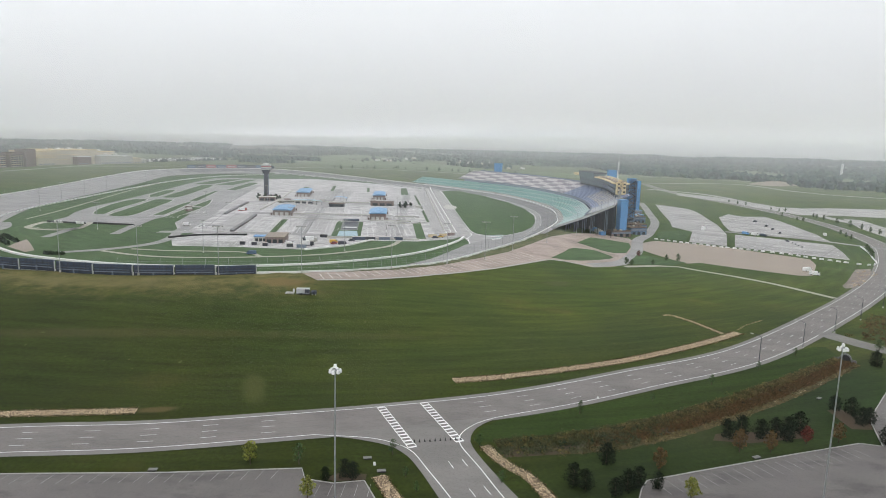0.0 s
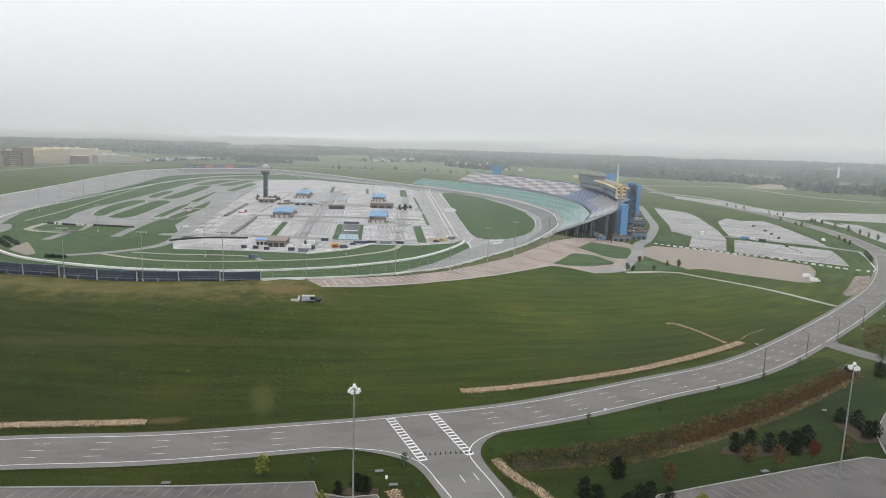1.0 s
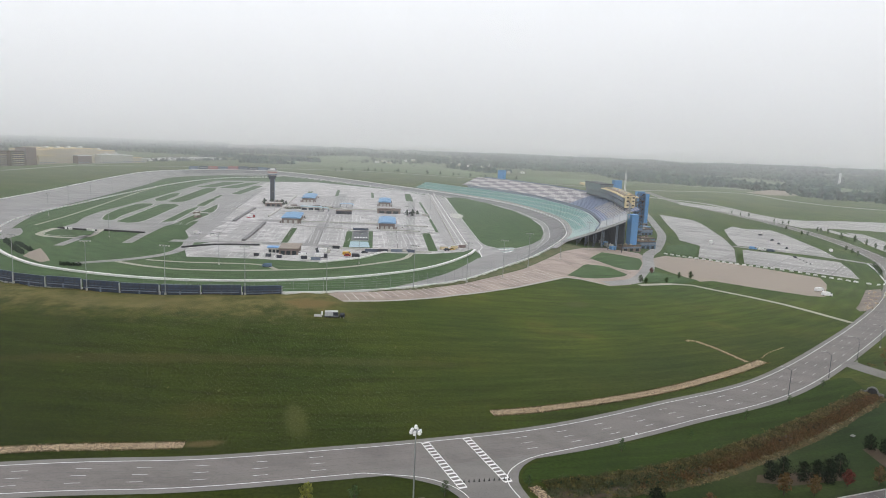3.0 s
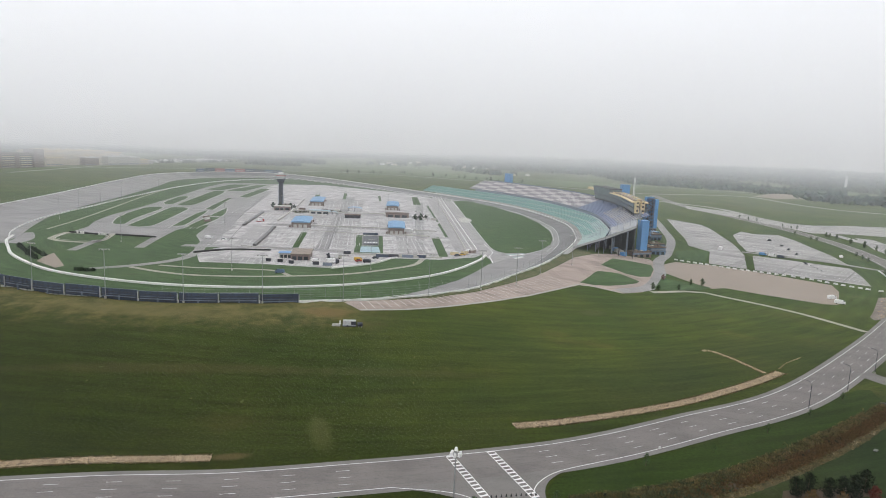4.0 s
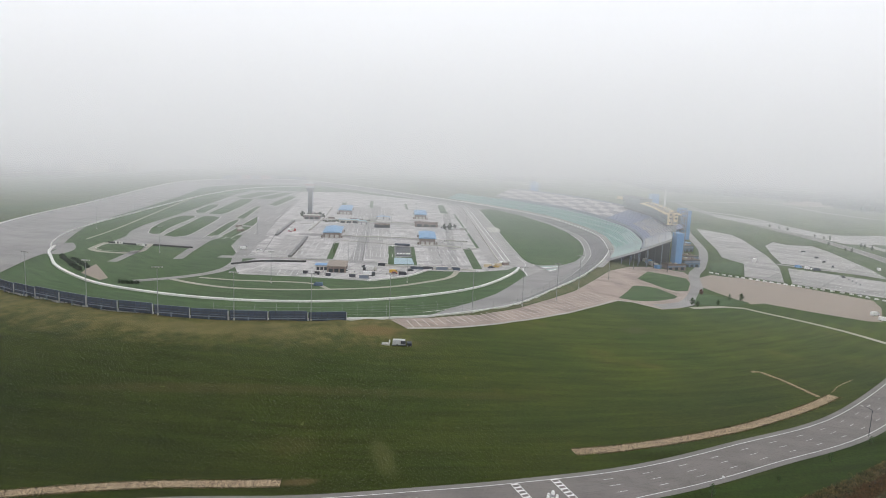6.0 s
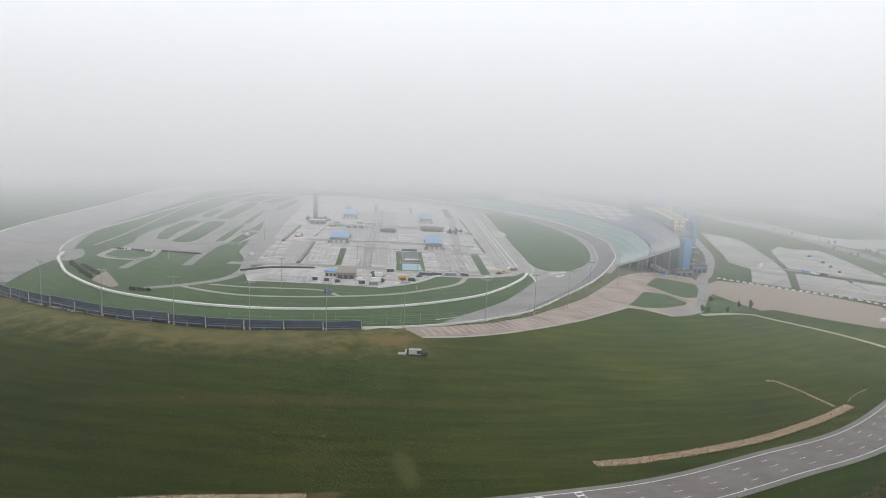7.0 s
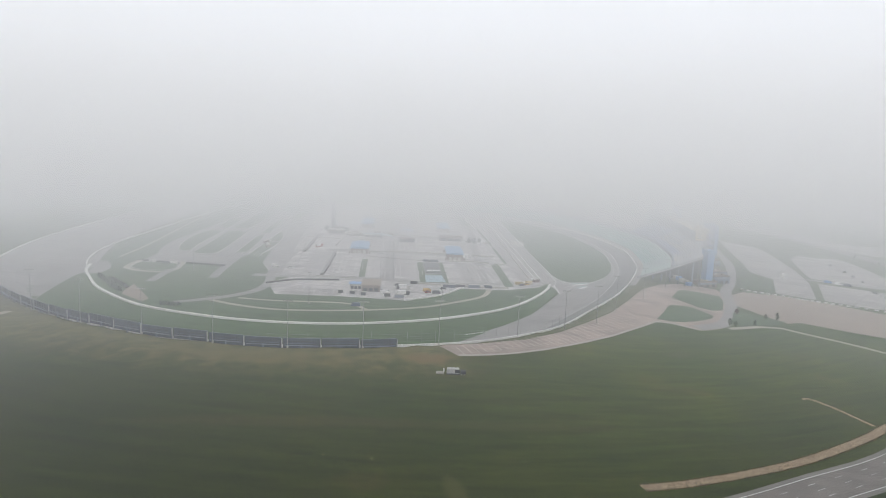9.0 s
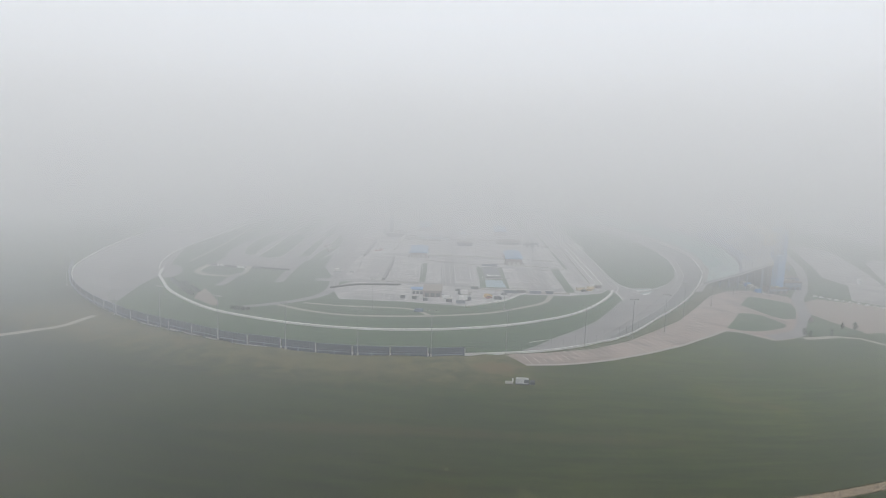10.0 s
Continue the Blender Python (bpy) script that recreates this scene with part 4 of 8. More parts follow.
flat("bare_soil", [(-262, 394), (-267, 409), (-269, 424), (-254, 404), (-239, 383), (-240, 375.5)], GRAVEL, 0.2, "bare tan soil bank beside the inner wall", "soil")
drape("dirt_ring", [[(9.5 + 7.5 * math.cos(a), 714 + 24 * math.sin(a)) for a in np.linspace(0, 2 * math.pi, 20)[:-1]]], WALLGREY, 0.70, "pale circular concrete spot on the lawn", "paving")
# pit lane walls and lines
for x0, x1, wd, high, nm, mt in ((12.4, -18.0, 0.35, 1.0, "pit_wall", WALLWHITE), (3.5, -26.0, 0.3, 1.1, "pit_wall", WALLGREY)):
    slab_wall(nm, line_points([(x0, 512), ((x0 + x1) / 2, 756), (x1, 1000)], 12), wd, high, mt, "long low concrete wall along the pit road", "wall")
pit_marks = ribbon(line_points([(8.5, 512), (-7, 756), (-22, 1000)], 20), 0.28) + ribbon(line_points([(30.5, 500), (13.5, 735), (-2.5, 962)], 20), 0.3)
pit_marks += ribbon(line_points([(20.3, 486), (20, 450), (12, 416), (-3.3, 383), (-23, 353), (-46, 333)], 6), 0.35) + ribbon(line_points([(19, 480), (24, 505), (20, 545)], 6), 0.25)
for k in range(24):
    y = 530 + k * 19
    x = 8 - (y - 512) * 0.0625
    pit_marks.append([(x - 3.6, y), (x, y), (x, y + 1.1), (x - 3.6, y + 1.1)])
drape("pit_marking", pit_marks, PAINT, 0.30, "white lines and stall marks on the pit road", "road marking")
pad_marks = []
for x, y, n, step in ((-118, 500, 5, 9), (-108, 600, 6, 9), (-40, 500, 3, 8), (-160, 520, 4, 10), (-180, 640, 5, 10), (-90, 640, 4, 11), (-150, 820, 6, 12), (-60, 820, 4, 10)):
    for k in range(n):
        pad_marks += ribbon([(x + k * step, y), (x + k * step - 5, y + 34), (x + k * step - 10, y + 68)], 0.3)
drape("paddock_marking", pad_marks, WORNPAINT, 0.2, "pale worn parking lines on the concrete paddock", "road marking")

for nm, o, mt, up in (("paddock_lane", [(-214, 526), (-242, 680), (-285, 975), (-268, 985), (-224, 690), (-194, 530), (-186, 480)], TRACKTAR, 0.155),
                      ("paddock_lane", [(-205, 470), (-140, 478), (-60, 470), (5, 486), (6, 494), (-60, 478), (-140, 487), (-205, 480)], TRACKTAR, 0.165),
                      ("paddock_lane", [(-178, 606), (-20, 606), (-22, 620), (-180, 620)], TRACKTAR, 0.16), ("paddock_lane", [(-200, 722), (-30, 718), (-32, 736), (-204, 742)], TRACKTAR, 0.16),
                      ("paddock_lane", [(-110, 482), (-100, 482), (-140, 940), (-152, 940)], TRACKTAR, 0.15), ("paddock_lane", [(-34, 480), (-28, 480), (-42, 900), (-52, 900)], TRACKTAR, 0.15),
                      ("stained_apron", [(-172, 490), (-150, 492), (-170, 600), (-188, 598)], DECKSTAIN, 0.145), ("stained_apron", [(-98, 500), (-86, 500), (-98, 600), (-114, 600)], DECKSTAIN, 0.145),
                      ("stained_apron", [(-48, 488), (-26, 484), (-34, 566), (-56, 570)], DECKSTAIN, 0.145), ("stained_apron", [(-150, 640), (-96, 640), (-104, 712), (-160, 712)], DECKSTAIN, 0.145),
                      ("stained_apron", [(-160, 780), (-112, 780), (-120, 900), (-172, 900)], DECKSTAIN, 0.145), ("stained_apron", [(-170, 419), (-128, 421), (-130, 436), (-166, 440)], DECKSTAIN, 0.145)):
    flat(nm, o, mt, up, "grey asphalt lane across the paddock" if nm == "paddock_lane" else "stained tan-grey concrete apron", "paving", nm.replace("_", " ") + "s")
grid_marks = []
for x, y, nx, step, ln, tilt in ((-168, 500, 6, 4.5, 16, -0.14), (-170, 540, 6, 4.5, 16, -0.14), (-96, 508, 8, 3.2, 14, -0.11), (-98, 560, 8, 3.2, 14, -0.11), (-52, 505, 7, 3.4, 14, -0.09), (-54, 545, 7, 3.4, 14, -0.09),
                                 (-160, 650, 10, 5, 18, -0.13), (-40, 640, 5, 5, 18, -0.09), (-166, 800, 9, 6, 22, -0.12), (-100, 640, 6, 5, 18, -0.1), (-250, 560, 5, 6, 20, -0.2), (-236, 600, 4, 6, 20, -0.2), (-60, 860, 5, 6, 22, -0.1)):
    for k in range(nx):
        grid_marks += ribbon([(x + k * step, y), (x + k * step + tilt * ln / 2, y + ln / 2), (x + k * step + tilt * ln, y + ln)], 0.16)
    grid_marks += ribbon([(x - 1, y), (x + nx * step / 2, y - 0.2), (x + nx * step, y)], 0.16)
drape("paddock_stall_line", grid_marks, LOTPAINT, 0.21, "white stall lines on the concrete paddock", "road marking")

# near lots, each with its kerb
LOT_L = [(-250, 92), (-150, 110), (-81.9, 115.4), (-50.8, 117.6), (-25.9, 120.6), (-24.5, 116.5), (-18.9, 115.2), (-13.2, 116.5), (-9.6, 108), (-3, 92), (8, 60), (-250, 40)]
LOT_R = [(34, 103), (39.5, 116), (41.5, 119.2), (52.6, 123.4), (76.5, 132), (95.1, 138.4), (99.5, 137.2), (106, 152), (124.2, 172.5), (150, 190), (240, 230), (300, 120), (120, 30), (60, 50)]
for nm, o in (("parking_lot", LOT_L), ("parking_lot", LOT_R)):
    drape(nm, [o], DARKPAVE, 0.10, "damp grey asphalt parking lot with white stalls", "parking lot")
PALEKERB = surface("pale_edge_concrete", (0.40, 0.375, 0.335), (0.33, 0.31, 0.28), rough=0.85, big=9, small=0.5)
KERB = surface("pale_kerb", (0.36, 0.35, 0.33), rough=0.85, big=5, small=0.4)


def kerb(pts):
    slab_wall("kerb", np.array(pts), 0.11, 0.24, KERB, "pale concrete kerb round the parking lot", "kerb")


kerb(line_points(LOT_L[:4], 4)), kerb(LOT_L[3:9]), kerb(LOT_R[0:6]), kerb(LOT_R[5:11])
stalls = []
for k in range(58):
    x = -27.5 - 2.75 * k
    y = float(np.interp(x, [p[0] for p in LOT_L[:5]], [p[1] for p in LOT_L[:5]]))
    if -29 > x > -185:
        stalls += ribbon([(x, y - 0.3), (x - 0.35, y - 2.1), (x - 0.7, y - 3.9)], 0.045)
        stalls += ribbon([(x + 2, y - 13.5), (x + 1.5, y - 16), (x + 1, y - 18.5)], 0.045)
for k in range(6):
    stalls += ribbon([(-23.6 + 0.25 * k + 2.1 * k, 114.2 + 0.2 * k), (-24.0 + 2.4 * k, 110.5)], 0.045)
d = np.array([53.6, 19.2]) / np.hypot(53.6, 19.2)
for k in range(20):
    c = np.array([42.6, 119.2]) + d * 2.72 * k
    stalls += ribbon([c + (0.25, -0.7), c + (1.2, -2.8), c + (2.1, -4.9)], 0.045)
d = np.array([18.2, 20.5]) / np.hypot(18.2, 20.5)
for k in range(13):
    c = np.array([107, 153]) + d * 2.72 * k
    stalls += ribbon([c + (0.6, -0.6), c + (2.6, -2.2), c + (4.6, -3.8)], 0.045)
drape("parking_stall_line", stalls, WORNPAINT, 0.14, "white painted parking stall lines", "road marking")

# the right-hand lots and drives
flat("gravel_lot", [(146, 472), (163, 494), (187, 490.5), (211, 471), (246, 430.5), (238, 409), (212.5, 367), (204, 368), (180, 388.5), (163, 405), (153, 400), (151.5, 406), (136.5, 440)], GRAVEL, 0.12, "wide tan gravel lot", "parking lot")
LOTS = [[(271, 832), (284, 804), (294, 776), (289, 740), (280, 699), (262, 619), (250, 578), (240.6, 548), (211.4, 479.4), (190.3, 498), (216.5, 561), (210, 593), (224, 640), (242.5, 719)],
        [(293, 690), (319, 728), (323, 706), (351, 709), (346, 665), (337, 621), (326, 566), (311, 516), (277, 557), (254, 573), (270, 625)],
        [(248, 549), (266, 535.5), (303, 502.5), (290, 468), (273.7, 432), (247, 451), (216.4, 477.5)],
        [(380, 1069), (412, 993), (425, 921), (433, 845), (456, 830), (502, 845), (640, 850), (640, 770), (527, 768), (503, 733), (455, 746), (405, 740), (399, 799), (389, 907), (360, 1005)],
        [(438, 714), (450, 701), (429.5, 625), (380.5, 553), (400, 623)]]
for o in LOTS:
    flat("concrete_lot", o, LOTCONC, 0.13, "pale concrete parking lot with worn stall lines", "parking lot", "concrete lots")


def inside(p, poly):
    """Whether a place lies in an outline."""
    hit_ = False
    for (x0, y0), (x1, y1) in zip(poly, poly[1:] + poly[:1]):
        if (y0 > p[1]) != (y1 > p[1]) and p[0] < (x1 - x0) * (p[1] - y0) / (y1 - y0) + x0:
            hit_ = not hit_
    return hit_


def hatch(poly, along, gap, step, dash, half, keep, seed):
    """Rows of short painted lines that fill part of an outline."""
    r = np.random.default_rng(seed)
    c = np.array(poly)
    d = np.array([math.cos(radians(along)), math.sin(radians(along))])
    w = np.array([-d[1], d[0]])
    out = []
    for v in np.arange((c @ w).min(), (c @ w).max(), gap):
        on = True
        for u in np.arange((c @ d).min(), (c @ d).max(), step):
            if r.random() < 0.12:
                on = r.random() < keep
            p = d * u + w * v
            if on and inside(p, poly) and inside(p + d * dash, poly):
                out += ribbon([p, p + d * dash], half)
    return out


lot_lines = []
for k, o in enumerate(LOTS[:3]):
    lot_lines += hatch(o, 51, 3.0, 15.0, 5.0, 0.17, 0.4, 60 + k)
drape("lot_stall_line", lot_lines, LOTPAINT, 0.2, "pale worn stall lines on the concrete lots", "road marking", "stuff")
drape("lot_lane", ribbon(line_points([(247.5, 568), (275, 550), (303, 529), (324, 501), (336, 488)], 6), 3.4), TRACKTAR, 0.16, "grey lane between the concrete lots", "road")
PADS = [[(-152, 486), (-128, 488), (-138, 568), (-160, 580)], [(-122, 488), (-83, 480), (-92, 566), (-133, 572)], [(-57, 482), (-20, 476), (-26, 566), (-64, 572)], [(-128, 600), (-70, 592), (-78, 676), (-140, 690)], [(-46, 590), (-16, 590), (-26, 690), (-56, 690)],
        [(-194, 610), (-160, 606), (-172, 690), (-206, 700)], [(-158, 770), (-90, 770), (-104, 880), (-172, 890)], [(-60, 770), (-36, 780), (-48, 860), (-66, 880)], [(-236, 680), (-212, 690), (-232, 860), (-262, 850)], [(-160, 420), (-90, 418), (-90, 440), (-164, 446)]]
pad_lines = []
for k, o in enumerate(PADS):
    pad_lines += hatch(o, 97, 4.2, 9.0, 7.0, 0.16, 0.55, 80 + k) + hatch(o, 4, 16, 6.0, 5.6, 0.16, 0.55, 95 + k)
drape("pad_line", pad_lines, LOTPAINT, 0.215, "thin white lines painted on the paddock", "road marking", "stuff")
seams = []
for a, b in (((-146, 484), (-21, 474)), ((-196, 596), (-63, 575)), ((-63, 575), (-23, 566)), ((-213, 736), (-140, 742)), ((-130, 595), (-28, 686)), ((-230, 760), (-60, 770)), ((-40, 480), (-56, 690)), ((-100, 480), (-124, 690)), ((-180, 500), (-206, 640)), ((-215, 640), (-260, 900)), ((-30, 690), (-48, 860))):
    a, b = np.array(a), np.array(b)
    seams += ribbon([a, (a + b) / 2, b], 0.28)
drape("pad_seam", seams, CRACK, 0.2, "dark seams and drains across the paddock", "paving", "stuff")
drape("plaza", [[(-58, 268.5), (-48.5, 256.3), (-36, 260.8), (-23.5, 267.6), (-9, 279), (3, 290.5), (14, 301.5), (27, 315.5), (41, 333.2), (53, 349), (61, 359.5), (69.4, 361), (85, 356), (100.3, 368), (112, 392), (140.6, 458), (141.3, 489), (116, 490), (96, 476),
                 (76, 449), (58, 410), (38, 369), (18, 338), (1, 313), (-18, 291), (-38, 277)]], TANPAVE, 0.14, "tan concrete concourse outside the track", "paving")
BAYPAINT = surface("faded_bay_paint", (0.62, 0.57, 0.52), (0.46, 0.41, 0.37), big=3, small=0.3, rough=0.7, grain=0.1, blotch=0.8)
bays = []
for k in range(34):
    u = k / 33
    a_ = np.array([np.interp(u, [0, 0.5, 1], [-46, 6, 56]), np.interp(u, [0, 0.5, 1], [258.5, 296, 357])])
    b_ = np.array([np.interp(u, [0, 0.5, 1], [-50, -2, 46]), np.interp(u, [0, 0.5, 1], [268.5, 307, 372])])
    bays += ribbon([a_, (a_ + b_) / 2, b_], 0.17)
drape("concourse_line", bays, BAYPAINT, 0.2, "pale stall lines on the tan concourse", "road marking")
for o in ([(90.7, 431.4), (99, 449), (107.2, 465.5), (122, 465), (134, 462.6), (131, 446), (119.9, 418), (110.5, 411), (103, 414)], [(63, 366.4), (73.9, 388.7), (80.5, 404), (84, 408.5), (92, 411), (98.1, 410.6), (106.4, 396.5), (102.4, 389.4), (91, 378), (80.0, 369.6), (71, 366)]):
    flat("concourse_lawn", o, LAWN, 0.22, "green lawn patch in the concourse", "lawn", "concourse lawns")
flat("tree_island", [(111.5, 383), (128, 420), (142.6, 415.5), (154, 404.5), (142, 393), (116, 383)], LAWN, 0.24, "green lawn island with small trees", "lawn")
for nm, pts, half in (("drive", [(106, 371), (131, 386), (143, 387), (152, 374), (164, 358), (175, 338), (182, 316), (186, 301)], 1.9), ("service_road", [(84, 361), (101, 375), (112, 390), (130, 430), (147, 484), (170, 534), (204, 623), (226, 712), (240, 770), (258, 850)], 4.0),
                      ("far_road", [(356, 1143), (418, 1040), (420, 875), (430, 806), (419, 614), (440, 500)], 6.0), ("far_road", [(380, 1325), (614, 1384), (640, 1180), (721, 1067), (1100, 900)], 6.0),
                      ("far_road", [(-1500, 1000), (-1000, 1235), (-700, 1420), (-500, 1600)], 5.0), ("far_road", [(-480, 1560), (-200, 1640), (100, 1500), (380, 1325)], 5.0),
                      ("far_road", [(420, 1700), (800, 1500), (1400, 1300)], 5.0), ("side_street", [(140, 233), (146, 217), (158, 204), (200, 190)], 4.5)):
    drape(nm, ribbon(line_points(pts, 8), half), PATH if nm == "drive" else (ASPHALT if nm == "side_street" else TRACKTAR if nm == "service_road" else LOTCONC), 0.17, "pale paved road across green grass", "road")
flat("island_lawn", [(174, 515), (176, 530), (185, 555), (208, 568.5), (216.5, 563), (190, 504)], LAWN, 0.2, "green lawn beside the lot", "lawn")
flat("corner_gravel", [(254, 395), (266, 399), (255, 381), (234, 354), (214, 332), (208, 329), (211, 337), (222, 351)], DRYSOIL, 0.2, "grey-brown rubble patch beside the road bend", "soil")
# bare places on the bank
drape("bank_path", ribbon(line_points([(-330, 240), (-300, 262), (-277, 271), (-266, 277), (-262, 293)], 4), 2.2), PATH, 0.1, "pale gravel track up the bank", "road")
drape("dry_verge", [[tuple(wall_at(i, 0.9)) for i in range(50, 107, 2)] + [(96, 478), (76, 451), (58, 412), (38, 371), (18, 340), (1, 315), (-18, 293), (-38, 279)]], OLIVE, 0.12, "olive dry grass strip between track wall and concourse", "grass", "stuff")
drape("concourse_edge", ribbon(line_points([(-48.5, 256.4), (-36, 260.9), (-23.5, 267.7), (-9, 279.1), (3, 290.6), (14, 301.6), (27, 315.6), (41, 333.3), (53, 349.1), (61, 359.6), (69.4, 361.2), (85, 356.2)], 5), 0.75, 0.8), PALEKERB, 0.21, "pale concrete edge strip along the concourse", "kerb")
back_apron = Geo()
back_apron.band([(*wall_at(i, 0.3), WALL[i, 2] + 0.5) for i in range(100, 166)], [(*wall_at(i, 5.4), WALL[i, 2] + 0.9) for i in range(100, 166)])
solo("stand_apron", back_apron, LOTCONC, "grey concrete apron between track wall and seats", "paving", "structure")
flecks = []
fr = np.random.default_rng(12)
for k in range(60):
    x, y = fr.uniform(-150, 150), fr.uniform(150, 300)
    if y < 150 + 0.0022 * (x + 60) ** 2 + 20 or y > 232 + 0.35 * max(x, 0):
        continue
    w, h = 0.2 + 1.0 * fr.random() ** 3, 0.3 + 0.9 * fr.random() ** 2
    flecks.append([(x - w, y - h * 0.4), (x + w * 0.6, y - h), (x + w, y + h * 0.3), (x - w * 0.3, y + h)])
drape("bare_spot", flecks, DRYGRASS, 0.05, "small pale bare spots and dry tufts in the grass", "grass", "stuff")


# ---- grandstand ----
STAND_IN, STAND_MID, STAND_OUT = 3.0, 26.0, 58.0


def deck_z(i, o):
    """Height of the seating o metres outside the wall."""
    return WALL[i, 2] + 1.2 + 0.40 * (o - STAND_IN) + (1.6 if o > STAND_MID + 0.5 else 0.0)


def seat_section(stand, i0, i1, o0, o1, rows, mats, pick, name):
    """One block of stepped seat rows between two aisles."""
    g = Geo()
    step = (o1 - o0) / rows
    ii = list(range(i0, i1 + 1))
    n = len(ii)
    for r in range(rows):
        a, b = o0 + r * step, o0 + (r + 1) * step
        if r == 0:
            g.v += [(*wall_at(i, a), deck_z(i, a + 0.01)) for i in ii]
        g.v += [(*wall_at(i, a), deck_z(i, b - 0.01)) for i in ii]
        g.v += [(*wall_at(i, b), deck_z(i, b - 0.01)) for i in ii]
        for q in (2 * r, 2 * r + 1):
            for i in range(n - 1):
                g.f.append((q * n + i, q * n + i + 1, (q + 1) * n + i + 1, (q + 1) * n + i))
                g.s.append(pick(r))
    return part(name, g, mats, stand)


stand = tagged(new("grandstand"), "long curved steel grandstand with teal, grey and blue seats", "grandstand")
N0, N1 = 105, 160
for k, i in enumerate(range(N0, N1, 3)):
    seat_section(stand, i, i + 3, STAND_IN + 2, STAND_MID, 13, (TEAL, TEALPALE), (lambda r, i=i: 1 if i < 117 or (i < 124 and r > 6) or (r + i // 3) % 5 == 4 else 0), "lower_seat_block")
for k, i in enumerate(range(N0, 156, 2)):
    def pick(r, k=k, i=i):
        if i > 133:
            return (k + r // 3) % 2
        if i > 127:
            return 2
        if i > 113:
            return 3 if 2 < r < 13 else 2
        return 4
    out = STAND_OUT if i > 114 else 48
    seat_section(stand, i, i + 2, STAND_MID + 2, out, 16, (SEATPALE, SEATGREY, SEATMIXBLUE, SEATMIX, SEATMIXGREY), pick, "upper_seat_block")
for nm, o, za, zb, m, i0, i1 in (("concourse_rail", STAND_MID + 1.0, 0.2, 1.3, BLUEGREY, N0, 156), ("front_rail", STAND_IN + 1.6, -2.0, 0.3, WALLGREY, N0, N1), ("back_rail", STAND_OUT + 0.2, -6.0, 1.2, BLUEGREY, 120, 156)):
    g, ii = Geo(), list(range(i0, i1 + 1))
    lo = [(*wall_at(i, o), deck_z(i, o) + za) for i in ii]
    hi = [(*wall_at(i, o), deck_z(i, o) + zb) for i in ii]
    hi2 = [(*wall_at(i, o + 0.3), deck_z(i, o) + zb) for i in ii]
    lo2 = [(*wall_at(i, o + 0.3), deck_z(i, o) + za) for i in ii]
    g.band(lo, hi), g.band(hi, hi2), g.band(hi2, lo2)
    part(nm, g, m, stand)
g, ii = Geo(), list(range(N0, 157))
for a, b in ((STAND_IN + 2, STAND_MID), (STAND_MID, STAND_MID + 2), (STAND_MID + 2, 48)):
    g.band([(*wall_at(i, a), deck_z(i, a) - 0.9) for i in ii], [(*wall_at(i, b), deck_z(i, b) - 0.9) for i in ii])
part("underdeck", g, BLUEGREY, stand, "blue-grey steel underside of the seating")
g = Geo()
ii = list(range(N0, 157))
g.band([(*wall_at(i, STAND_MID), deck_z(i, STAND_MID)) for i in ii], [(*wall_at(i, STAND_MID + 2), deck_z(i, STAND_MID)) for i in ii])
part("concourse", g, DECK, stand)
g = Geo()
g.band([(*wall_at(i, STAND_MID + 1.95), deck_z(i, STAND_MID)) for i in ii], [(*wall_at(i, STAND_MID + 1.95), deck_z(i, STAND_MID + 2)) for i in ii])
part("riser", g, DECK, stand)
# the open near end: edge beam, raking beams and columns
g = Geo()
for a, b in ((STAND_IN, STAND_MID), (STAND_MID, 48)):
    p, q = wall_at(N0, a), wall_at(N0, b)
    g.face([(*p, deck_z(N0, a) - 1.0), (*q, deck_z(N0, b) - 1.0), (*q, deck_z(N0, b) + 0.9), (*p, deck_z(N0, a) + 0.9)])
    p2, q2 = wall_at(N0, a) + (0.3, 0.3), wall_at(N0, b) + (0.3, 0.3)
    g.face([(*p, deck_z(N0, a) + 0.9), (*q, deck_z(N0, b) + 0.9), (*q2, deck_z(N0, b) + 0.9), (*p2, deck_z(N0, a) + 0.9)])
part("end_beam", g, DECK, stand)
for i in range(N0, 128, 2):
    for o in (14, 20, 26, 32, 37, 42, 47):
        p = wall_at(i, o)
        top = deck_z(i, o) - 0.9
        part("column", Geo().tube((*p, gz(*p) - 0.3), (*p, top), 0.26, n=6), DARKSTEEL if o % 2 else BLUEGREY, stand)
    rake = Geo()
    for a, b in ((14, STAND_MID), (STAND_MID, 48)):
        rake.tube((*wall_at(i, a), deck_z(i, a) - 1.4), (*wall_at(i, b), deck_z(i, b) - 1.4), 0.4, n=4)
    part("raking_beam", rake, DARKSTEEL, stand)
    if i < 126:
        for o in (32, 47):
            p, q = wall_at(i, o), wall_at(i + 2, o)
            part("brace", Geo().tube((*p, gz(*p) + 1), (*q, deck_z(i, o) - 2), 0.14, n=4), DARKSTEEL, stand)
            part("brace", Geo().tube((*q, gz(*q) + 1), (*p, deck_z(i, o) - 2), 0.14, n=4), DARKSTEEL, stand)
# added dark sheets paint the deep shade between the columns under the deck
g, ii = Geo(), list(range(N0 + 1, 127))
for o0, o1 in ((19.5, 20.0), (30.5, 31.0)):
    a_ = [(*wall_at(i, o0), gz(*wall_at(i, o0)) - 0.3) for i in ii]
    b_ = [(*wall_at(i, o0), deck_z(i, o0) - 1.0) for i in ii]
    c_ = [(*wall_at(i, o1), deck_z(i, o1) - 1.0) for i in ii]
    g.band(a_, b_), g.band(b_, c_)
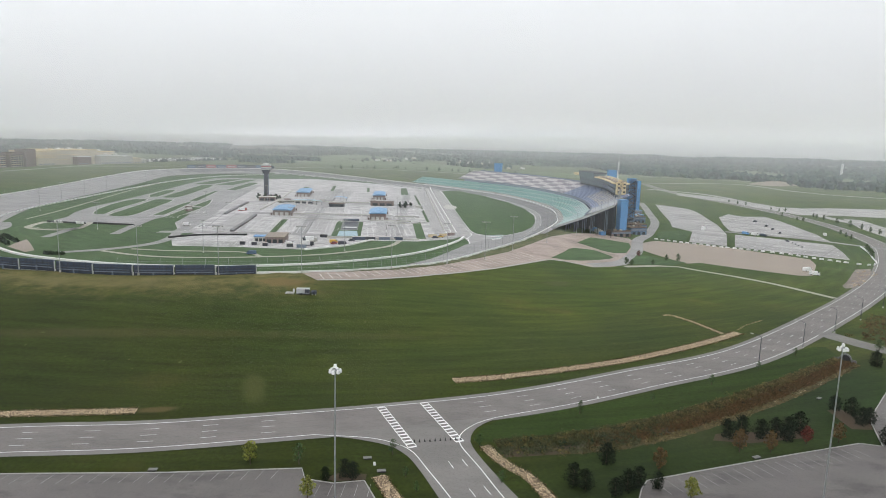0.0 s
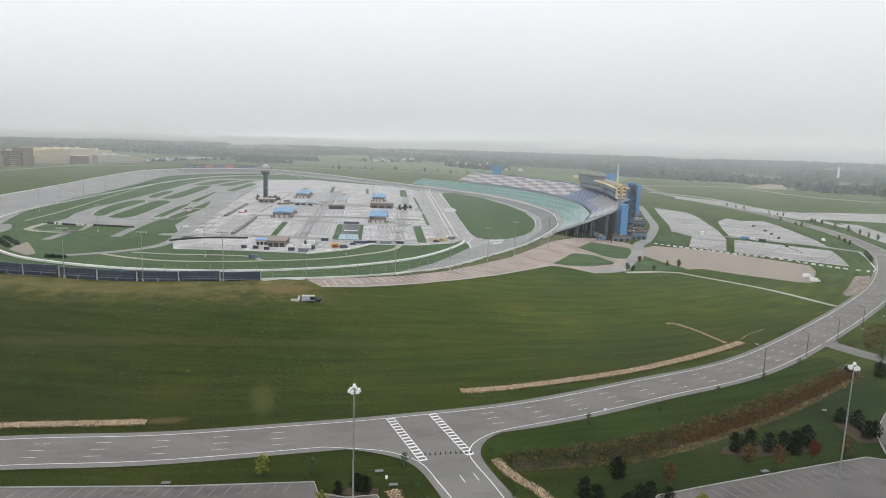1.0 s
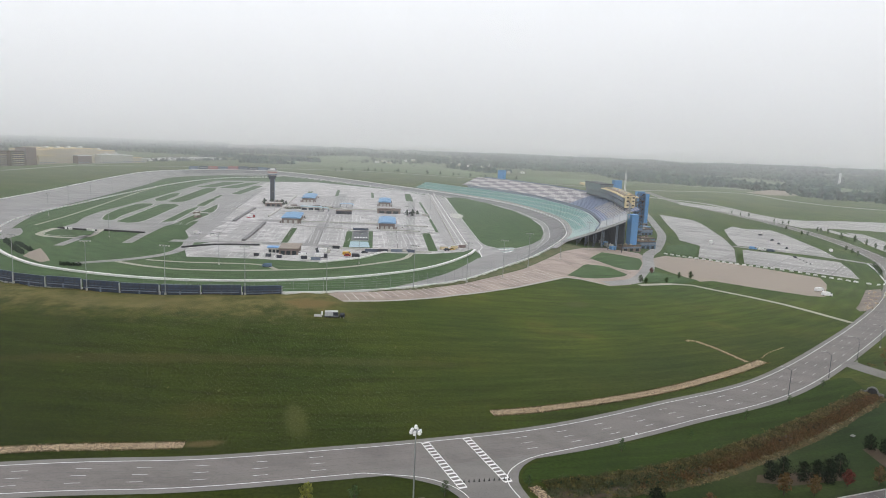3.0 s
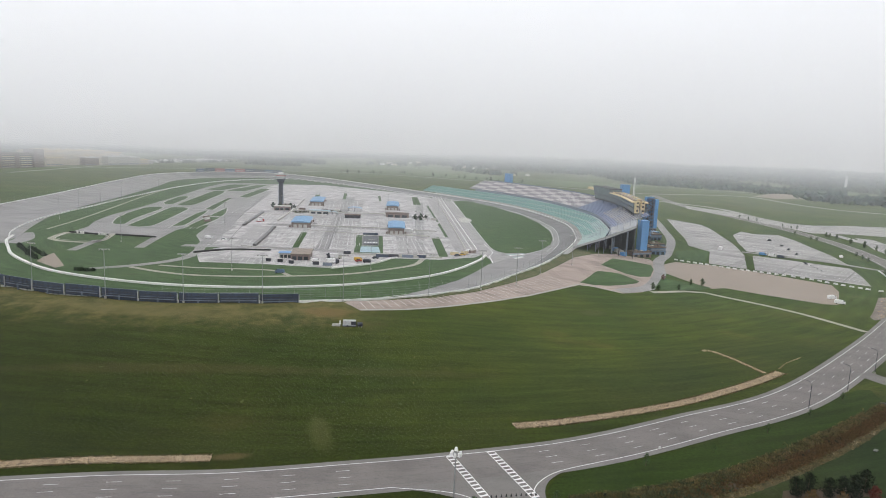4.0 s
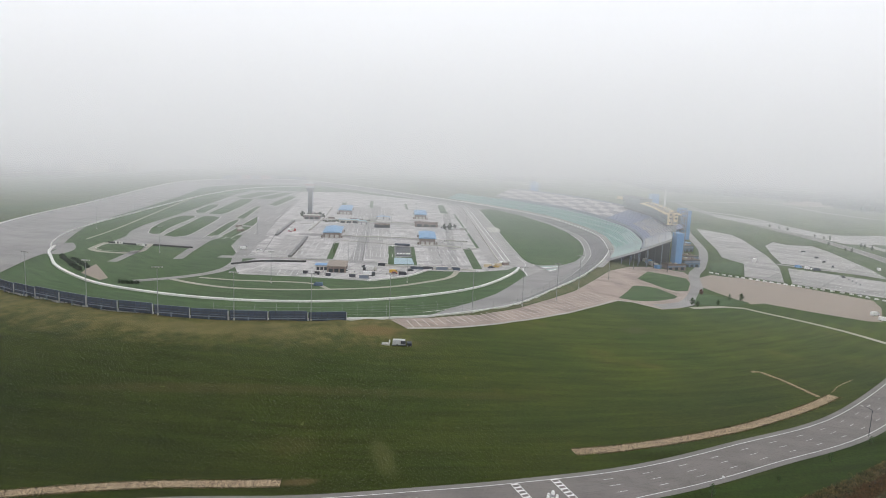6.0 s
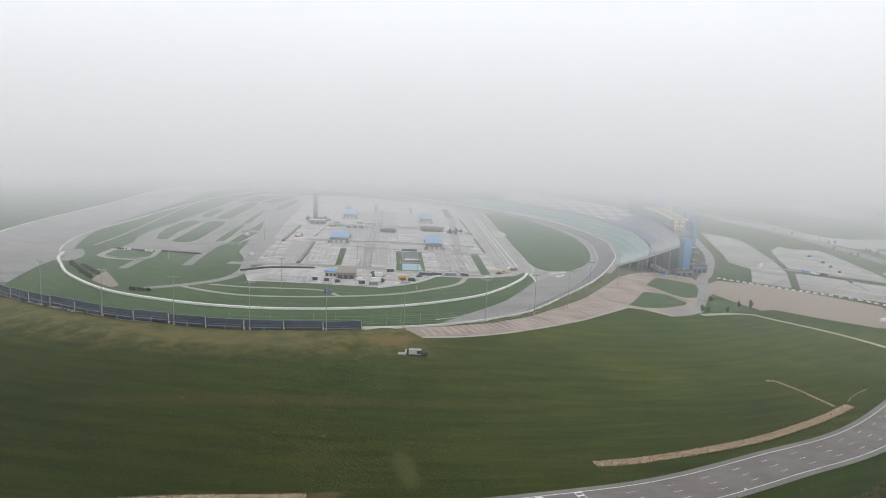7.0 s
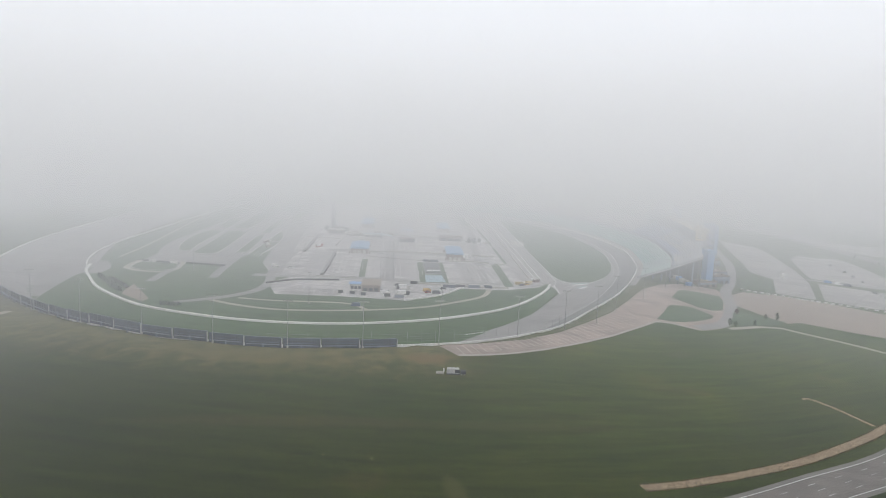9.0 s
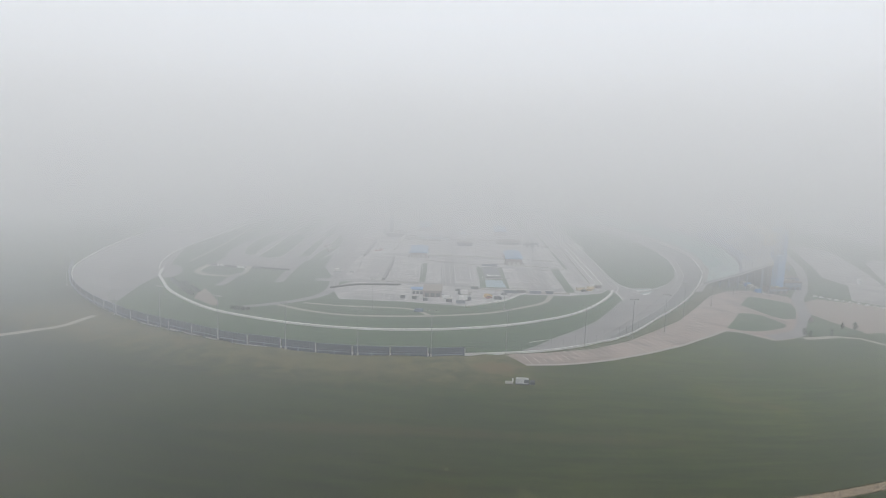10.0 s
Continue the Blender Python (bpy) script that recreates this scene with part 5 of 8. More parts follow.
for o0, o1 in ((20, STAND_MID), (STAND_MID, 46)):
    p, q = wall_at(N0 + 5, o0), wall_at(N0 + 5, o1)
    g.face([(*p, gz(*p) - 0.3), (*q, gz(*q) - 0.3), (*q, deck_z(N0 + 5, o1) - 2.0), (*p, deck_z(N0 + 5, o0) - 2.0)])
part("store_wall", g, DARKSTEEL, stand, "dark sheets standing in for the shade below the seating")
for k in range(9):
    p = wall_at(N0 + 1 + k, 40 - 2.4 * k)
    part("kiosk", Geo().box((*p, gz(*p) - 0.2), (4.6, 2.6, 2.9), 30), WALLGREY if k % 3 else BLUE, stand)
# stair flights in the lower bowl
for i in (112, 116, 121, 127, 133, 139, 145, 151):
    side = np.array([-WALL_IN[i][1], WALL_IN[i][0]]) * 0.8
    rows_ = [(wall_at(i, STAND_IN + 2 + k * 1.1), deck_z(i, STAND_IN + 2 + k * 1.1) + 0.75) for k in range(20)]
    part("stair", Geo().band([(*(p - side), z) for p, z in rows_], [(*(p + side), z) for p, z in rows_]), BLUEGREY, stand)

# press box on the back of the stand
press = tagged(new("press_box"), "cream and dark glass press box above the grandstand", "press box")
P0, P1 = 119, 135


def ledge(i0, i1, o0, o1, z0, z1, mats, name, slant=0.0, label=""):
    g, ii = Geo(), list(range(i0, i1 + 1))
    c = [[(*wall_at(i, o), z) for i in ii] for o, z in ((o0, z0), (o0 - slant, z1), (o1, z1), (o1, z0))]
    for a, b in zip(c, c[1:] + c[:1]):
        g.band(a, b)
    g.face([r[0] for r in c]).face([r[-1] for r in reversed(c)])
    return part(name, g, mats, press, label)


ledge(P0, P1, 47, 59, 23.2, 24.4, DARKSTEEL, "floor_band")
ledge(P0, P1, 47.6, 58.4, 24.4, 28.2, PRESSGLASS, "glazing", 0.8, "dark tinted glass")
ledge(P0, P1, 46.4, 59, 28.2, 29.3, DARKSTEEL, "floor_band")
ledge(P0, P1, 46.6, 58.4, 29.3, 32.6, PRESSGLASS, "glazing", 0.8, "dark tinted glass")
ledge(P0, P1 - 4, 45.4, 59.5, 32.6, 33.6, CREAM, "roof_band")
ledge(P0 + 1, P1 - 5, 48, 58, 33.6, 34.6, GRAVEL, "roof_deck")
ledge(P1 - 4, P1, 45.4, 58, 32.6, 36.8, PRESSGLASS, "end_cabin", 0.6, "dark glazed cabin")
ledge(P1 - 4, P1, 45.0, 58.5, 36.8, 37.6, DARKSTEEL, "cabin_roof")
ledge(P1 - 4, P1 + 2, 49, 58, 32.0, 34.5, CREAM, "parapet")
for k in range(10):
    i = P0 + 1 + k
    p = wall_at(i, 52)
    part("roof_unit", Geo().box((*p, 34.6), (3.0, 2.4, 1.5), 17 * k), WALLGREY if k % 2 else CREAM, press)
for k in range(2):
    p = wall_at(P0, 49.5 + 4.6 * k)
    part("end_bay", Geo().box((p[0], p[1] - 1.2, 24), (3.4, 2.2, 10.5), 15), CREAM, press)
    for z in (25.6, 29.2, 32.2):
        part("window", Geo().box((p[0] - 0.1, p[1] - 2.35, z), (2.6, 0.3, 1.3)), GLASS, press)
for i in range(P0, P1, 2):
    for o in (48, 57):
        p = wall_at(i, o)
        part("post", Geo().tube((*p, deck_z(i, min(o, 57)) - 1), (*p, 23.4), 0.3, n=6), DARKSTEEL, press)
for k in range(9):
    p = wall_at(P1 - 4 + k // 2, 47 + 1.5 * (k % 3))
    part("camera_rail", Geo().tube((*p, 37.6), (*p, 39.3), 0.07, n=5), STEEL, press)


def lift_tower(x, y, w, dpt, top, yaw, bands=4):
    """A blue clad stair and lift tower."""
    t = thing("lift_tower", x, y, None, yaw, "tall bright blue clad stair and lift tower", "tower", "grandstand towers")
    h = top - t.matrix_basis.translation.z
    part("cladding", Geo().box((0, 0, -0.5), (w, dpt, h)), BLUE, t)
    part("roof", Geo().box((0, 0, h - 0.5), (w + 0.5, dpt + 0.5, 0.5)), BLUE, t)
    for k in range(bands):
        part("joint", Geo().box((0, 0, (k + 0.8) * h / bands), (w + 0.06, dpt + 0.06, 0.12)), BLUEROOF, t)
    part("door", Geo().box((0, -dpt / 2 - 0.05, -0.5), (2.2, 0.15, 3.0)), DARKSTEEL, t)
    return t


lift_tower(138, 500, 5.9, 5.9, 25.0, 18)
lift_tower(203, 792, 9, 9, 37.2, 5)
lift_tower(87, 1030, 10, 8, 34.5, -40)


def stair_tower(x, y, yaw, low, top):
    """Blue clad shaft with an open scissor stair of dark steel on its near face."""
    t = thing("stair_tower", x, y, None, yaw, "tall bright blue stair tower with open dark steel flights", "tower", "grandstand towers")
    h = top - t.matrix_basis.translation.z
    part("cladding", Geo().box((1.2, 2.6, 7), (7.6, 3.6, h - 7)), BLUE, t)
    part("side_cladding", Geo().box((5.6, 0.4, low), (3.4, 7.0, h - low - 1.5)), BLUE, t)
    part("roof", Geo().box((1.2, 2.6, h), (8.0, 4.0, 0.4)), BLUEROOF, t)
    for px, py in ((-2.8, -2.4), (3.4, -2.4), (-2.8, 0.6), (3.4, 0.6)):
        part("post", Geo().box((px, py, -0.6), (0.4, 0.4, h - 1.0)), BLUEGREY, t)
    n_f = int(h / 3.4)
    for k in range(n_f):
        z = 3.4 * k
        sgn = 1 if k % 2 else -1
        part("flight", Geo().tube((-2.6 * sgn, -1.6, z), (3.2 * sgn, -1.6, z + 3.4), 0.34, n=4), DARKSTEEL, t)
        part("landing", Geo().box((0.3, -0.9, z + 3.3), (6.4, 3.2, 0.22)), DARKSTEEL, t)
        part("guard", Geo().box((0.3, -2.5, z + 4.2), (6.4, 0.12, 0.5)), BLUEGREY, t)
    return t


stair_tower(170.5, 592, 18, 15.0, 36.5)
mast = thing("lattice_mast", 178, 670, 20, 0, "white lattice mast beside the grandstand", "mast")
for x, y in ((-1, -1), (1, -1), (0, 1)):
    part("leg", Geo().tube((x, y, -28), (x * 0.6, y * 0.6, 30), 0.3, 0.22, n=5), WHITE, mast)
for k in range(16):
    z = -6 + 2.2 * k
    part("lacing", Geo().tube((-1, -1, z), (1, -1, z + 2.2), 0.1, n=4).tube((1, -1, z), (0, 1, z + 2.2), 0.1, n=4).tube((0, 1, z), (-1, -1, z + 2.2), 0.1, n=4), WHITE, mast)
part("tip", Geo().tube((0, 0, 30), (0.3, 0, 43), 0.12, 0.05, n=5), WHITE, mast)
for x, y, w, dd, h, roof in ((136, 498, 17, 7, 4.6, ROOFBROWN), (158, 532, 15, 12, 6.0, ROOFBROWN), (166, 556, 13, 12, 6.5, ROOFBROWN), (186, 626, 14, 12, 6, ROOFBROWN), (192, 650, 13, 12, 5.5, BLUEROOF), (206, 700, 13, 10, 5, BLUEROOF)):
    c = thing("concession_building", x, y, None, 20, "low concession building with cluttered flat brown roof", "building", "concession buildings")
    part("wall", Geo().box((0, 0, -0.6), (w, dd, h)), WALLBLUE if h > 5 else BRICK, c)
    part("roof", Geo().box((0, 0, h - 0.6), (w + 0.6, dd + 0.6, 0.45)), roof, c)
    part("fascia", Geo().box((0, -dd / 2 - 0.1, h - 2.6), (w + 0.2, 0.35, 1.2)), BLUEGREY, c)
    for k in (-1, 0, 1):
        part("roof_unit", Geo().box((k * w / 3.6, 2.4 * math.sin(5 * k + x), h - 0.15), (1.9, 1.5, 0.8 + 0.5 * abs(k))), (GRAVEL, WALLGREY, BRICK)[k + 1], c)
        part("shutter", Geo().box((k * w / 3.2, -dd / 2 - 0.08, -0.2), (2.6, 0.15, 2.3)), GLASS, c)
# dark aisle mouths in the near part of the lower bowl, and posts along the concourse
for k in range(4):
    i = 111 + k
    rows_ = [(wall_at(i, 11 + j * 1.5), deck_z(i, 11 + j * 1.5) + 0.8) for j in range(7)]
    side = np.array([-WALL_IN[i][1], WALL_IN[i][0]]) * 0.7
    part("aisle_mouth", Geo().band([(*(p - side), z) for p, z in rows_], [(*(p + side), z) for p, z in rows_]), BLUEGREY, stand)
# thin lamp poles along the back and the near end of the upper deck
deck_pole = Geo().tube((0, 0, -0.5), (0, 0, 7.5), 0.16, 0.1, n=5).box((0, 0, 7.4), (1.6, 0.4, 0.35)).mesh("deck_pole", STEEL)
for i, o in [(i, STAND_OUT + 0.4) for i in range(134, 156, 3)] + [(106 + k, 50 - 0.8 * (k % 2)) for k in range(0, 13)] + [(105, 30 + 4.5 * k) for k in range(5)]:
    p = wall_at(i, o)
    ob_ = new("deck_pole", deck_pole)
    ob_.parent = stand
    ob_.matrix_basis = pose(p[0], p[1], deck_z(i, min(o, STAND_OUT)))
post_low = Geo().box((0, 0, 0), (0.2, 0.2, 1.9)).mesh("concourse_post", DARKSTEEL)
for i in range(N0, 156):
    for u in (0.0, 0.5):
        p = wall_at(i, STAND_MID + 0.7) * (1 - u) + wall_at(i + 1, STAND_MID + 0.7) * u
        o = new("concourse_post", post_low)
        o.parent = stand
        o.matrix_basis = pose(p[0], p[1], deck_z(i, STAND_MID))


# ---- raceway furniture ----
def arc_places(i0, i1, step, off):
    """Places a step apart along the outer wall, with the heading of the wall there."""
    out, run, last = [], 0.0, None
    for k in range(i0, i1):
        i = k % n_w
        p = wall_at(i, off)
        if last is not None:
            run += float(np.linalg.norm(p - last))
        if last is None or run >= step:
            t = -WALL_IN[i]
            out.append((float(p[0]), float(p[1]), float(WALL[i, 2]), math.degrees(math.atan2(-t[0], t[1])) + 180.0, i))
            run = 0.0
        last = p
    return out


# big boards along the near turn, seen from behind
def board_unit():
    b = thing("trackside_board", 0, 0, 0, 0, "dark navy trackside board on a steel frame, seen from behind", "board", "trackside boards")
    for k in range(4):
        part("panel", Geo().box((-5.67 + 3.78 * k, 0.35, 0.5), (3.72, 0.16, 4.5)), NAVY, b)
    for z in (0.55, 1.5, 2.5, 3.6, 4.95):
        part("rail", Geo().box((0, 0.12, z), (15.0, 0.16, 0.16)), BLUEGREY if z > 4 else DARKSTEEL, b)
    for k in range(7):
        part("upright", Geo().box((-7.4 + 2.467 * k, 0.05, -0.6), (0.16, 0.2, 5.7)), DARKSTEEL, b)
    part("centre_post", Geo().box((0, -0.25, -0.6), (0.5, 0.4, 3.0)), BLUEGREY, b)
    part("walkway", Geo().box((0, -0.4, 2.0), (13.6, 0.7, 0.14)), BLUEGREY, b)
    part("handrail", Geo().box((0, -0.7, 3.0), (13.6, 0.08, 0.08)), BLUEGREY, b)
    return b


first = board_unit()
spots = []
last = None
fine = line_points([wall_at(i, 1.2) for i in range(36, -46, -1)], 0.3)
for k in range(len(fine) - 1):
    if last is None or np.linalg.norm(fine[k] - last) >= 15.6:
        d = fine[k + 1] - fine[k]
        spots.append((*fine[k], math.degrees(math.atan2(-d[1], -d[0]))))
        last = fine[k]
for k, (x, y, yaw) in enumerate(spots):
    # the bank climbs higher up the boards towards the concourse
    m = pose(x, y, gz(x, y) - float(np.interp(k, [0, 7], [1.35, 0.0])), 0, 0, yaw)
    if k == 0:
        first.matrix_basis = m
    else:
        copy_thing(first, m)
pier = thing("board_pier", 0, 0, 0, 0, "pale steel pier between two trackside boards", "pier", "board piers")
part("shaft", Geo().box((0, 0, -0.6), (0.35, 0.35, 5.2)), DECK, pier)
part("cap", Geo().box((0, 0, 4.6), (0.5, 0.5, 0.15)), BLUEGREY, pier)
for k, (x, y, yaw) in enumerate(spots):
    c, s = math.cos(radians(yaw)), math.sin(radians(yaw))
    m = pose(x + 7.7 * c, y + 7.7 * s, gz(x + 7.7 * c, y + 7.7 * s) - float(np.interp(k, [0, 7], [1.35, 0.0])), 0, 0, yaw)
    if k == 0:
        pier.matrix_basis = m
    else:
        copy_thing(pier, m)

# catch fence: posts that lean in, and cables
post = Geo().tube((0, 0, -0.4), (0, 0, 4.6), 0.065, 0.055, n=5).tube((0, 0, 4.6), (0, 0.9, 5.6), 0.055, 0.04, n=5)
post_mesh = post.mesh("post", STEEL)
fence = tagged(new("catch_fence"), "steel catch fence on top of the track wall", "fence")
for x, y, z, yaw, i in arc_places(20, 135, 6.2, -0.2):
    o = new("post", post_mesh)
    o.parent = fence
    o.matrix_basis = pose(x, y, z + 0.6, 0, 0, yaw)
for x, y, z, yaw, i in arc_places(n_w - 75, n_w - 38, 9.0, -0.2):
    o = new("post", post_mesh)
    o.parent = fence
    o.matrix_basis = pose(x, y, z + 0.6, 0, 0, yaw)
for h in (1.8, 2.8, 3.8, 4.9):
    g = Geo()
    pts = [(*(WALL[i % n_w, :2] + WALL_IN[i % n_w] * 0.2), WALL[i % n_w, 2] + h) for i in range(20, 136, 2)]
    for a, b in zip(pts[:-1], pts[1:]):
        g.tube(a, b, 0.035, n=3)
    part("cable", g, STEEL, fence)


def track_light(high=20.0):
    """A tall pole with a crossarm of floodlights."""
    t = thing("floodlight_pole", 0, 0, 0, 0, "tall thin steel floodlight pole with four lamps on a crossarm", "light pole", "track light poles")
    part("pole", Geo().tube((0, 0, -0.5), (0, 0, high), 0.17, 0.1, n=7), STEEL, t)
    part("crossarm", Geo().box((0, 0, high - 0.2), (4.0, 0.16, 0.18)), STEEL, t)
    for k in range(4):
        part("lamp", Geo().box((-1.8 + 1.2 * k, 0.25, high - 0.6), (0.6, 0.5, 0.5), top=0.8), WALLGREY, t)
    part("foot", Geo().tube((0, 0, -0.5), (0, 0, 0.9), 0.42, n=8), WALLGREY, t)
    return t


pole0 = track_light()
pole_spots = [(-252, 294), (-216.8, 275), (-182, 260.8), (-149.2, 254.2), (-118, 253.2), (-88, 257.6), (-57.2, 268.4), (-21.8, 293.8), (3.6, 319), (23.6, 340), (42.2, 378), (68, 416), (98, 470)]
pole_spots += [(-330, 366), (-372, 428)]
inner_spots = [(-142.8, 392), (-251.6, 479), (-61, 415), (-381, 660), (-390, 720), (-396, 780), (-403, 900), (-357, 584), (-95, 640), (-40, 600), (-110, 480), (-185, 700), (-80, 780), (-20, 760), (-215, 600)]
for k, (x, y) in enumerate(pole_spots + inner_spots):
    m = pose(x, y, gz(x, y), 0, 0, (x * 7) % 40 - 20)
    if k == 0:
        pole0.matrix_basis = m
    else:
        copy_thing(pole0, m)

# barrier of white and dark blocks inside the back straight
bar_line = line_points([(-327, 468), (-346, 501), (-364, 551), (-377, 617), (-384, 690), (-392, 762), (-401, 859), (-409, 974), (-404, 1100), (-380, 1190), (-330, 1250)], 7)
barrier = tagged(new("pit_barrier"), "low barrier of white and grey blocks along the back straight", "barrier")
blk = Geo().box((0, 0, -0.2), (5.4, 0.7, 1.6), top=0.96).mesh("block", WALLWHITE)
for k in range(len(bar_line) - 1):
    a, b = bar_line[k], bar_line[k + 1]
    o = new("block", blk)
    o.parent = barrier
    o.matrix_basis = pose(a[0], a[1], gz(a[0], a[1]), 0, 0, math.degrees(math.atan2(b[1] - a[1], b[0] - a[0])))
rail = Geo()
for a, b in zip(bar_line[:-1], bar_line[1:]):
    rail.tube((*a, gz(*a) + 0.9), (*b, gz(*b) + 0.9), 0.3, n=4)
part("rail", rail, BLUEGREY, barrier)

for pts, nm, mt in (([(-307.5, 511.5), (-290, 507.5), (-274, 504.5)], "tyre_barrier", BLACK), ([(-270, 508.5), (-254, 506.5), (-237, 504.5)], "tyre_barrier", BLACK), ([(-186, 446), (-170, 462), (-139, 469)], "tyre_barrier", BLACK)):
    slab_wall(nm, line_points(pts, 6), 0.55, 1.3, mt, "black tyre barrier on the infield grass", "barrier", kind="")
for k, x in enumerate((-300, -297, -295, -281, -279, -277, -275.5)):
    bp = thing("hoarding", x, 510.0 - (x + 305) * 0.21, None, -12, "white hoarding leaning on the tyre barrier", "hoarding", "barrier hoardings")
    part("sheet", Geo().box((0, 0, -0.1), (1.5, 0.3, 2.0)), WALLWHITE, bp)
for pts, half, high in (([(-176, 640), (-186, 760), (-200, 880)], 0.7, 1.4), ([(-155.6, 486), (-161, 540), (-167.4, 592)], 1.3, 1.6), ([(-196, 595), (-202, 650), (-208, 705)], 1.3, 1.6), ([(-85, 470), (-40, 466), (-15, 468)], 0.5, 1.2),
                        ([(-62, 575), (-40, 578), (-26, 574)], 0.6, 1.3), ([(-200, 745), (-130, 738), (-60, 742)], 0.5, 1.0), ([(-150, 610), (-90, 618), (-20, 612)], 0.4, 1.0)):
    slab_wall("paddock_wall", line_points(pts, 12), half, high, TRACKDARK if half > 1 else WALLGREY, "low grey concrete wall across the paddock", "wall", kind="")
for pts in ([(-165, 484), (-145.7, 479), (-127.4, 480.5)], [(-136.6, 585.6), (-125.5, 581), (-92.7, 574.4), (-70.9, 565.6)], [(-40.5, 562), (-25, 560), (-12, 574)], [(-58, 481), (-32, 470), (-17.3, 470)], [(-230, 700), (-180, 690), (-140, 697)]):
    slab_wall("paddock_fence", line_points(pts, 8), 0.06, 0.6, WALLGREY, "low grey fence between paddock pads", "fence", kind="")
slab_wall("curved_wall", line_points([(-86, 413), (-62.7, 434), (-50.2, 459), (-47, 462)], 4), 0.5, 1.0, WALLWHITE, "low white curved wall at the edge of the paddock", "wall", kind="")

# scoring tower
tower = thing("scoring_tower", -205, 771, None, 8, "tall dark scoring tower with a white cabin on top", "tower")
part("shaft", Geo().box((0, 0, -0.4), (4.4, 4.4, 30)), DARKSTEEL, tower, "dark clad shaft")
for a in (-1, 1):
    for b in (-1, 1):
        part("corner_post", Geo().box((2.3 * a, 2.3 * b, -0.4), (0.5, 0.5, 30)), BLUEGREY, tower)
part("glazing", Geo().box((0, 0, 28.6), (6.4, 6.4, 4.4), top=1.45), DARKSTEEL, tower, "dark flared band")
part("cabin", Geo().box((0, 0, 33.0), (10.2, 10.2, 5.4)), WALLGREY, tower, "pale grey cabin")
for z in (33.6, 36.2):
    part("window_band", Geo().box((0, 0, z), (10.3, 10.3, 1.0)), ADRED if z > 35 else BLUEGREY, tower)
part("roof", Geo().box((0, 0, 38.4), (10.8, 10.8, 0.5)), DECK, tower)
part("plant_room", Geo().box((0, 0, 38.9), (5, 5, 1.8)), WHITE, tower)
part("aerial", Geo().tube((1, 1, 39.5), (1, 1, 44), 0.1, n=5), STEEL, tower)
part("base_room", Geo().box((6, -3, -0.4), (14, 9, 4.2)), BRICK, tower)


def garage(x, y, w, length, h, yaw):
    """A long garage block: brick walls, shallow blue metal roof, doors."""
    t = thing("garage_block", x, y, None, yaw, "brown brick garage block with shallow blue metal roof", "garage", "garage blocks")
    part("wall", Geo().box((0, length / 2, -0.3), (w, length, h + 0.3)), BRICK, t)
    r, e = Geo(), 0.9
    arc = [((w / 2 + e) * u, h + 0.95 * (1 - u * u)) for u in np.linspace(-1, 1, 9)]
    r.band([(x0, -e, z0) for x0, z0 in arc], [(x0, length + e, z0) for x0, z0 in arc])
    for y0, d in ((-e, 1), (length + e, -1)):
        r.face(([(x0, y0, z0) for x0, z0 in arc] + [(w / 2 + e, y0, h - 0.4), (-w / 2 - e, y0, h - 0.4)])[::-d])
    for sgn in (-1, 1):
        x0 = sgn * (w / 2 + e)
        r.face([(x0, -e, h - 0.4), (x0, length + e, h - 0.4), (x0, length + e, h), (x0, -e, h)][::sgn])
    part("roof", r, BLUEROOF, t)
    for k in range(8):
        y0 = (k + 0.5) * length / 8
        seam = Geo()
        for (xa, za), (xb, zb) in zip(arc[:-1], arc[1:]):
            seam.tube((xa, y0, za + 0.04), (xb, y0, zb + 0.04), 0.06, n=4)
        part("seam", seam, BLUE, t)
    for k in range(3):
        part("door", Geo().box(((k - 1) * w / 3.4, -0.06, -0.2), (w / 5, 0.16, 3.2)), WALLGREY, t, "pale roller door")
    for s in (-1, 1):
        for q in (0.0, 1.0):
            part("corner_pier", Geo().box((s * (w / 2 + 1.3), q * length, -0.3), (1.3, 1.3, 2.6)), BRICK, t)
    return t


garage(-145.4, 598, 15.5, 44, 5.2, 7)
garage(-56.3, 583, 14, 46, 6.0, 4)
garage(-169, 801, 14.5, 60, 5.5, 7)
garage(-75, 788, 13.5, 54, 5.5, 4)


def hut(name, x, y, w, dd, h, yaw, wall, roof, label, category="building"):
    t = thing(name, x, y, None, yaw, label, category)
    part("wall", Geo().box((0, 0, -0.3), (w, dd, h + 0.3)), wall, t)
    part("roof", Geo().box((0, 0, h), (w + 1.0, dd + 1.0, 0.35)), roof, t)
    for k in (-1, 0, 1):
        part("opening", Geo().box((k * w / 3.3, -dd / 2 - 0.05, 0.1), (w / 4.6, 0.14, h * 0.62)), GLASS, t)
    return t


hut("inspection_shed", -112, 447, 12.5, 22, 4.2, 6, BRICK, GRAVEL, "flat tan roofed inspection shed on brick piers")
hut("fuel_canopy", -122.5, 446, 8.5, 7, 3.4, 6, WALLGREY, BLUE, "small canopy with a blue fascia")
hut("office_block", -64.5, 718, 25, 11, 4.5, 3, BRICK, ROOFBROWN, "long low brick office block")
hut("office_block", -196, 741, 18, 10, 4.2, 10, BRICK, WALLGREY, "low brick office at the foot of the tower")
hut("media_shed", -150, 720, 22, 9, 3.6, 6, WALLGREY, COURT, "grey shed with a pale blue roof")
flat("dark_plaza", [(-84.5, 563.4), (-70.6, 568.1), (-65.2, 512.9), (-78.2, 509.0)], TRACKDARK, 0.27, "dark paved plaza behind the pale court")
stage = thing("stage_wall", -77.5, 565.8, None, 4, "low dark stage wall at the back of the plaza", "wall")
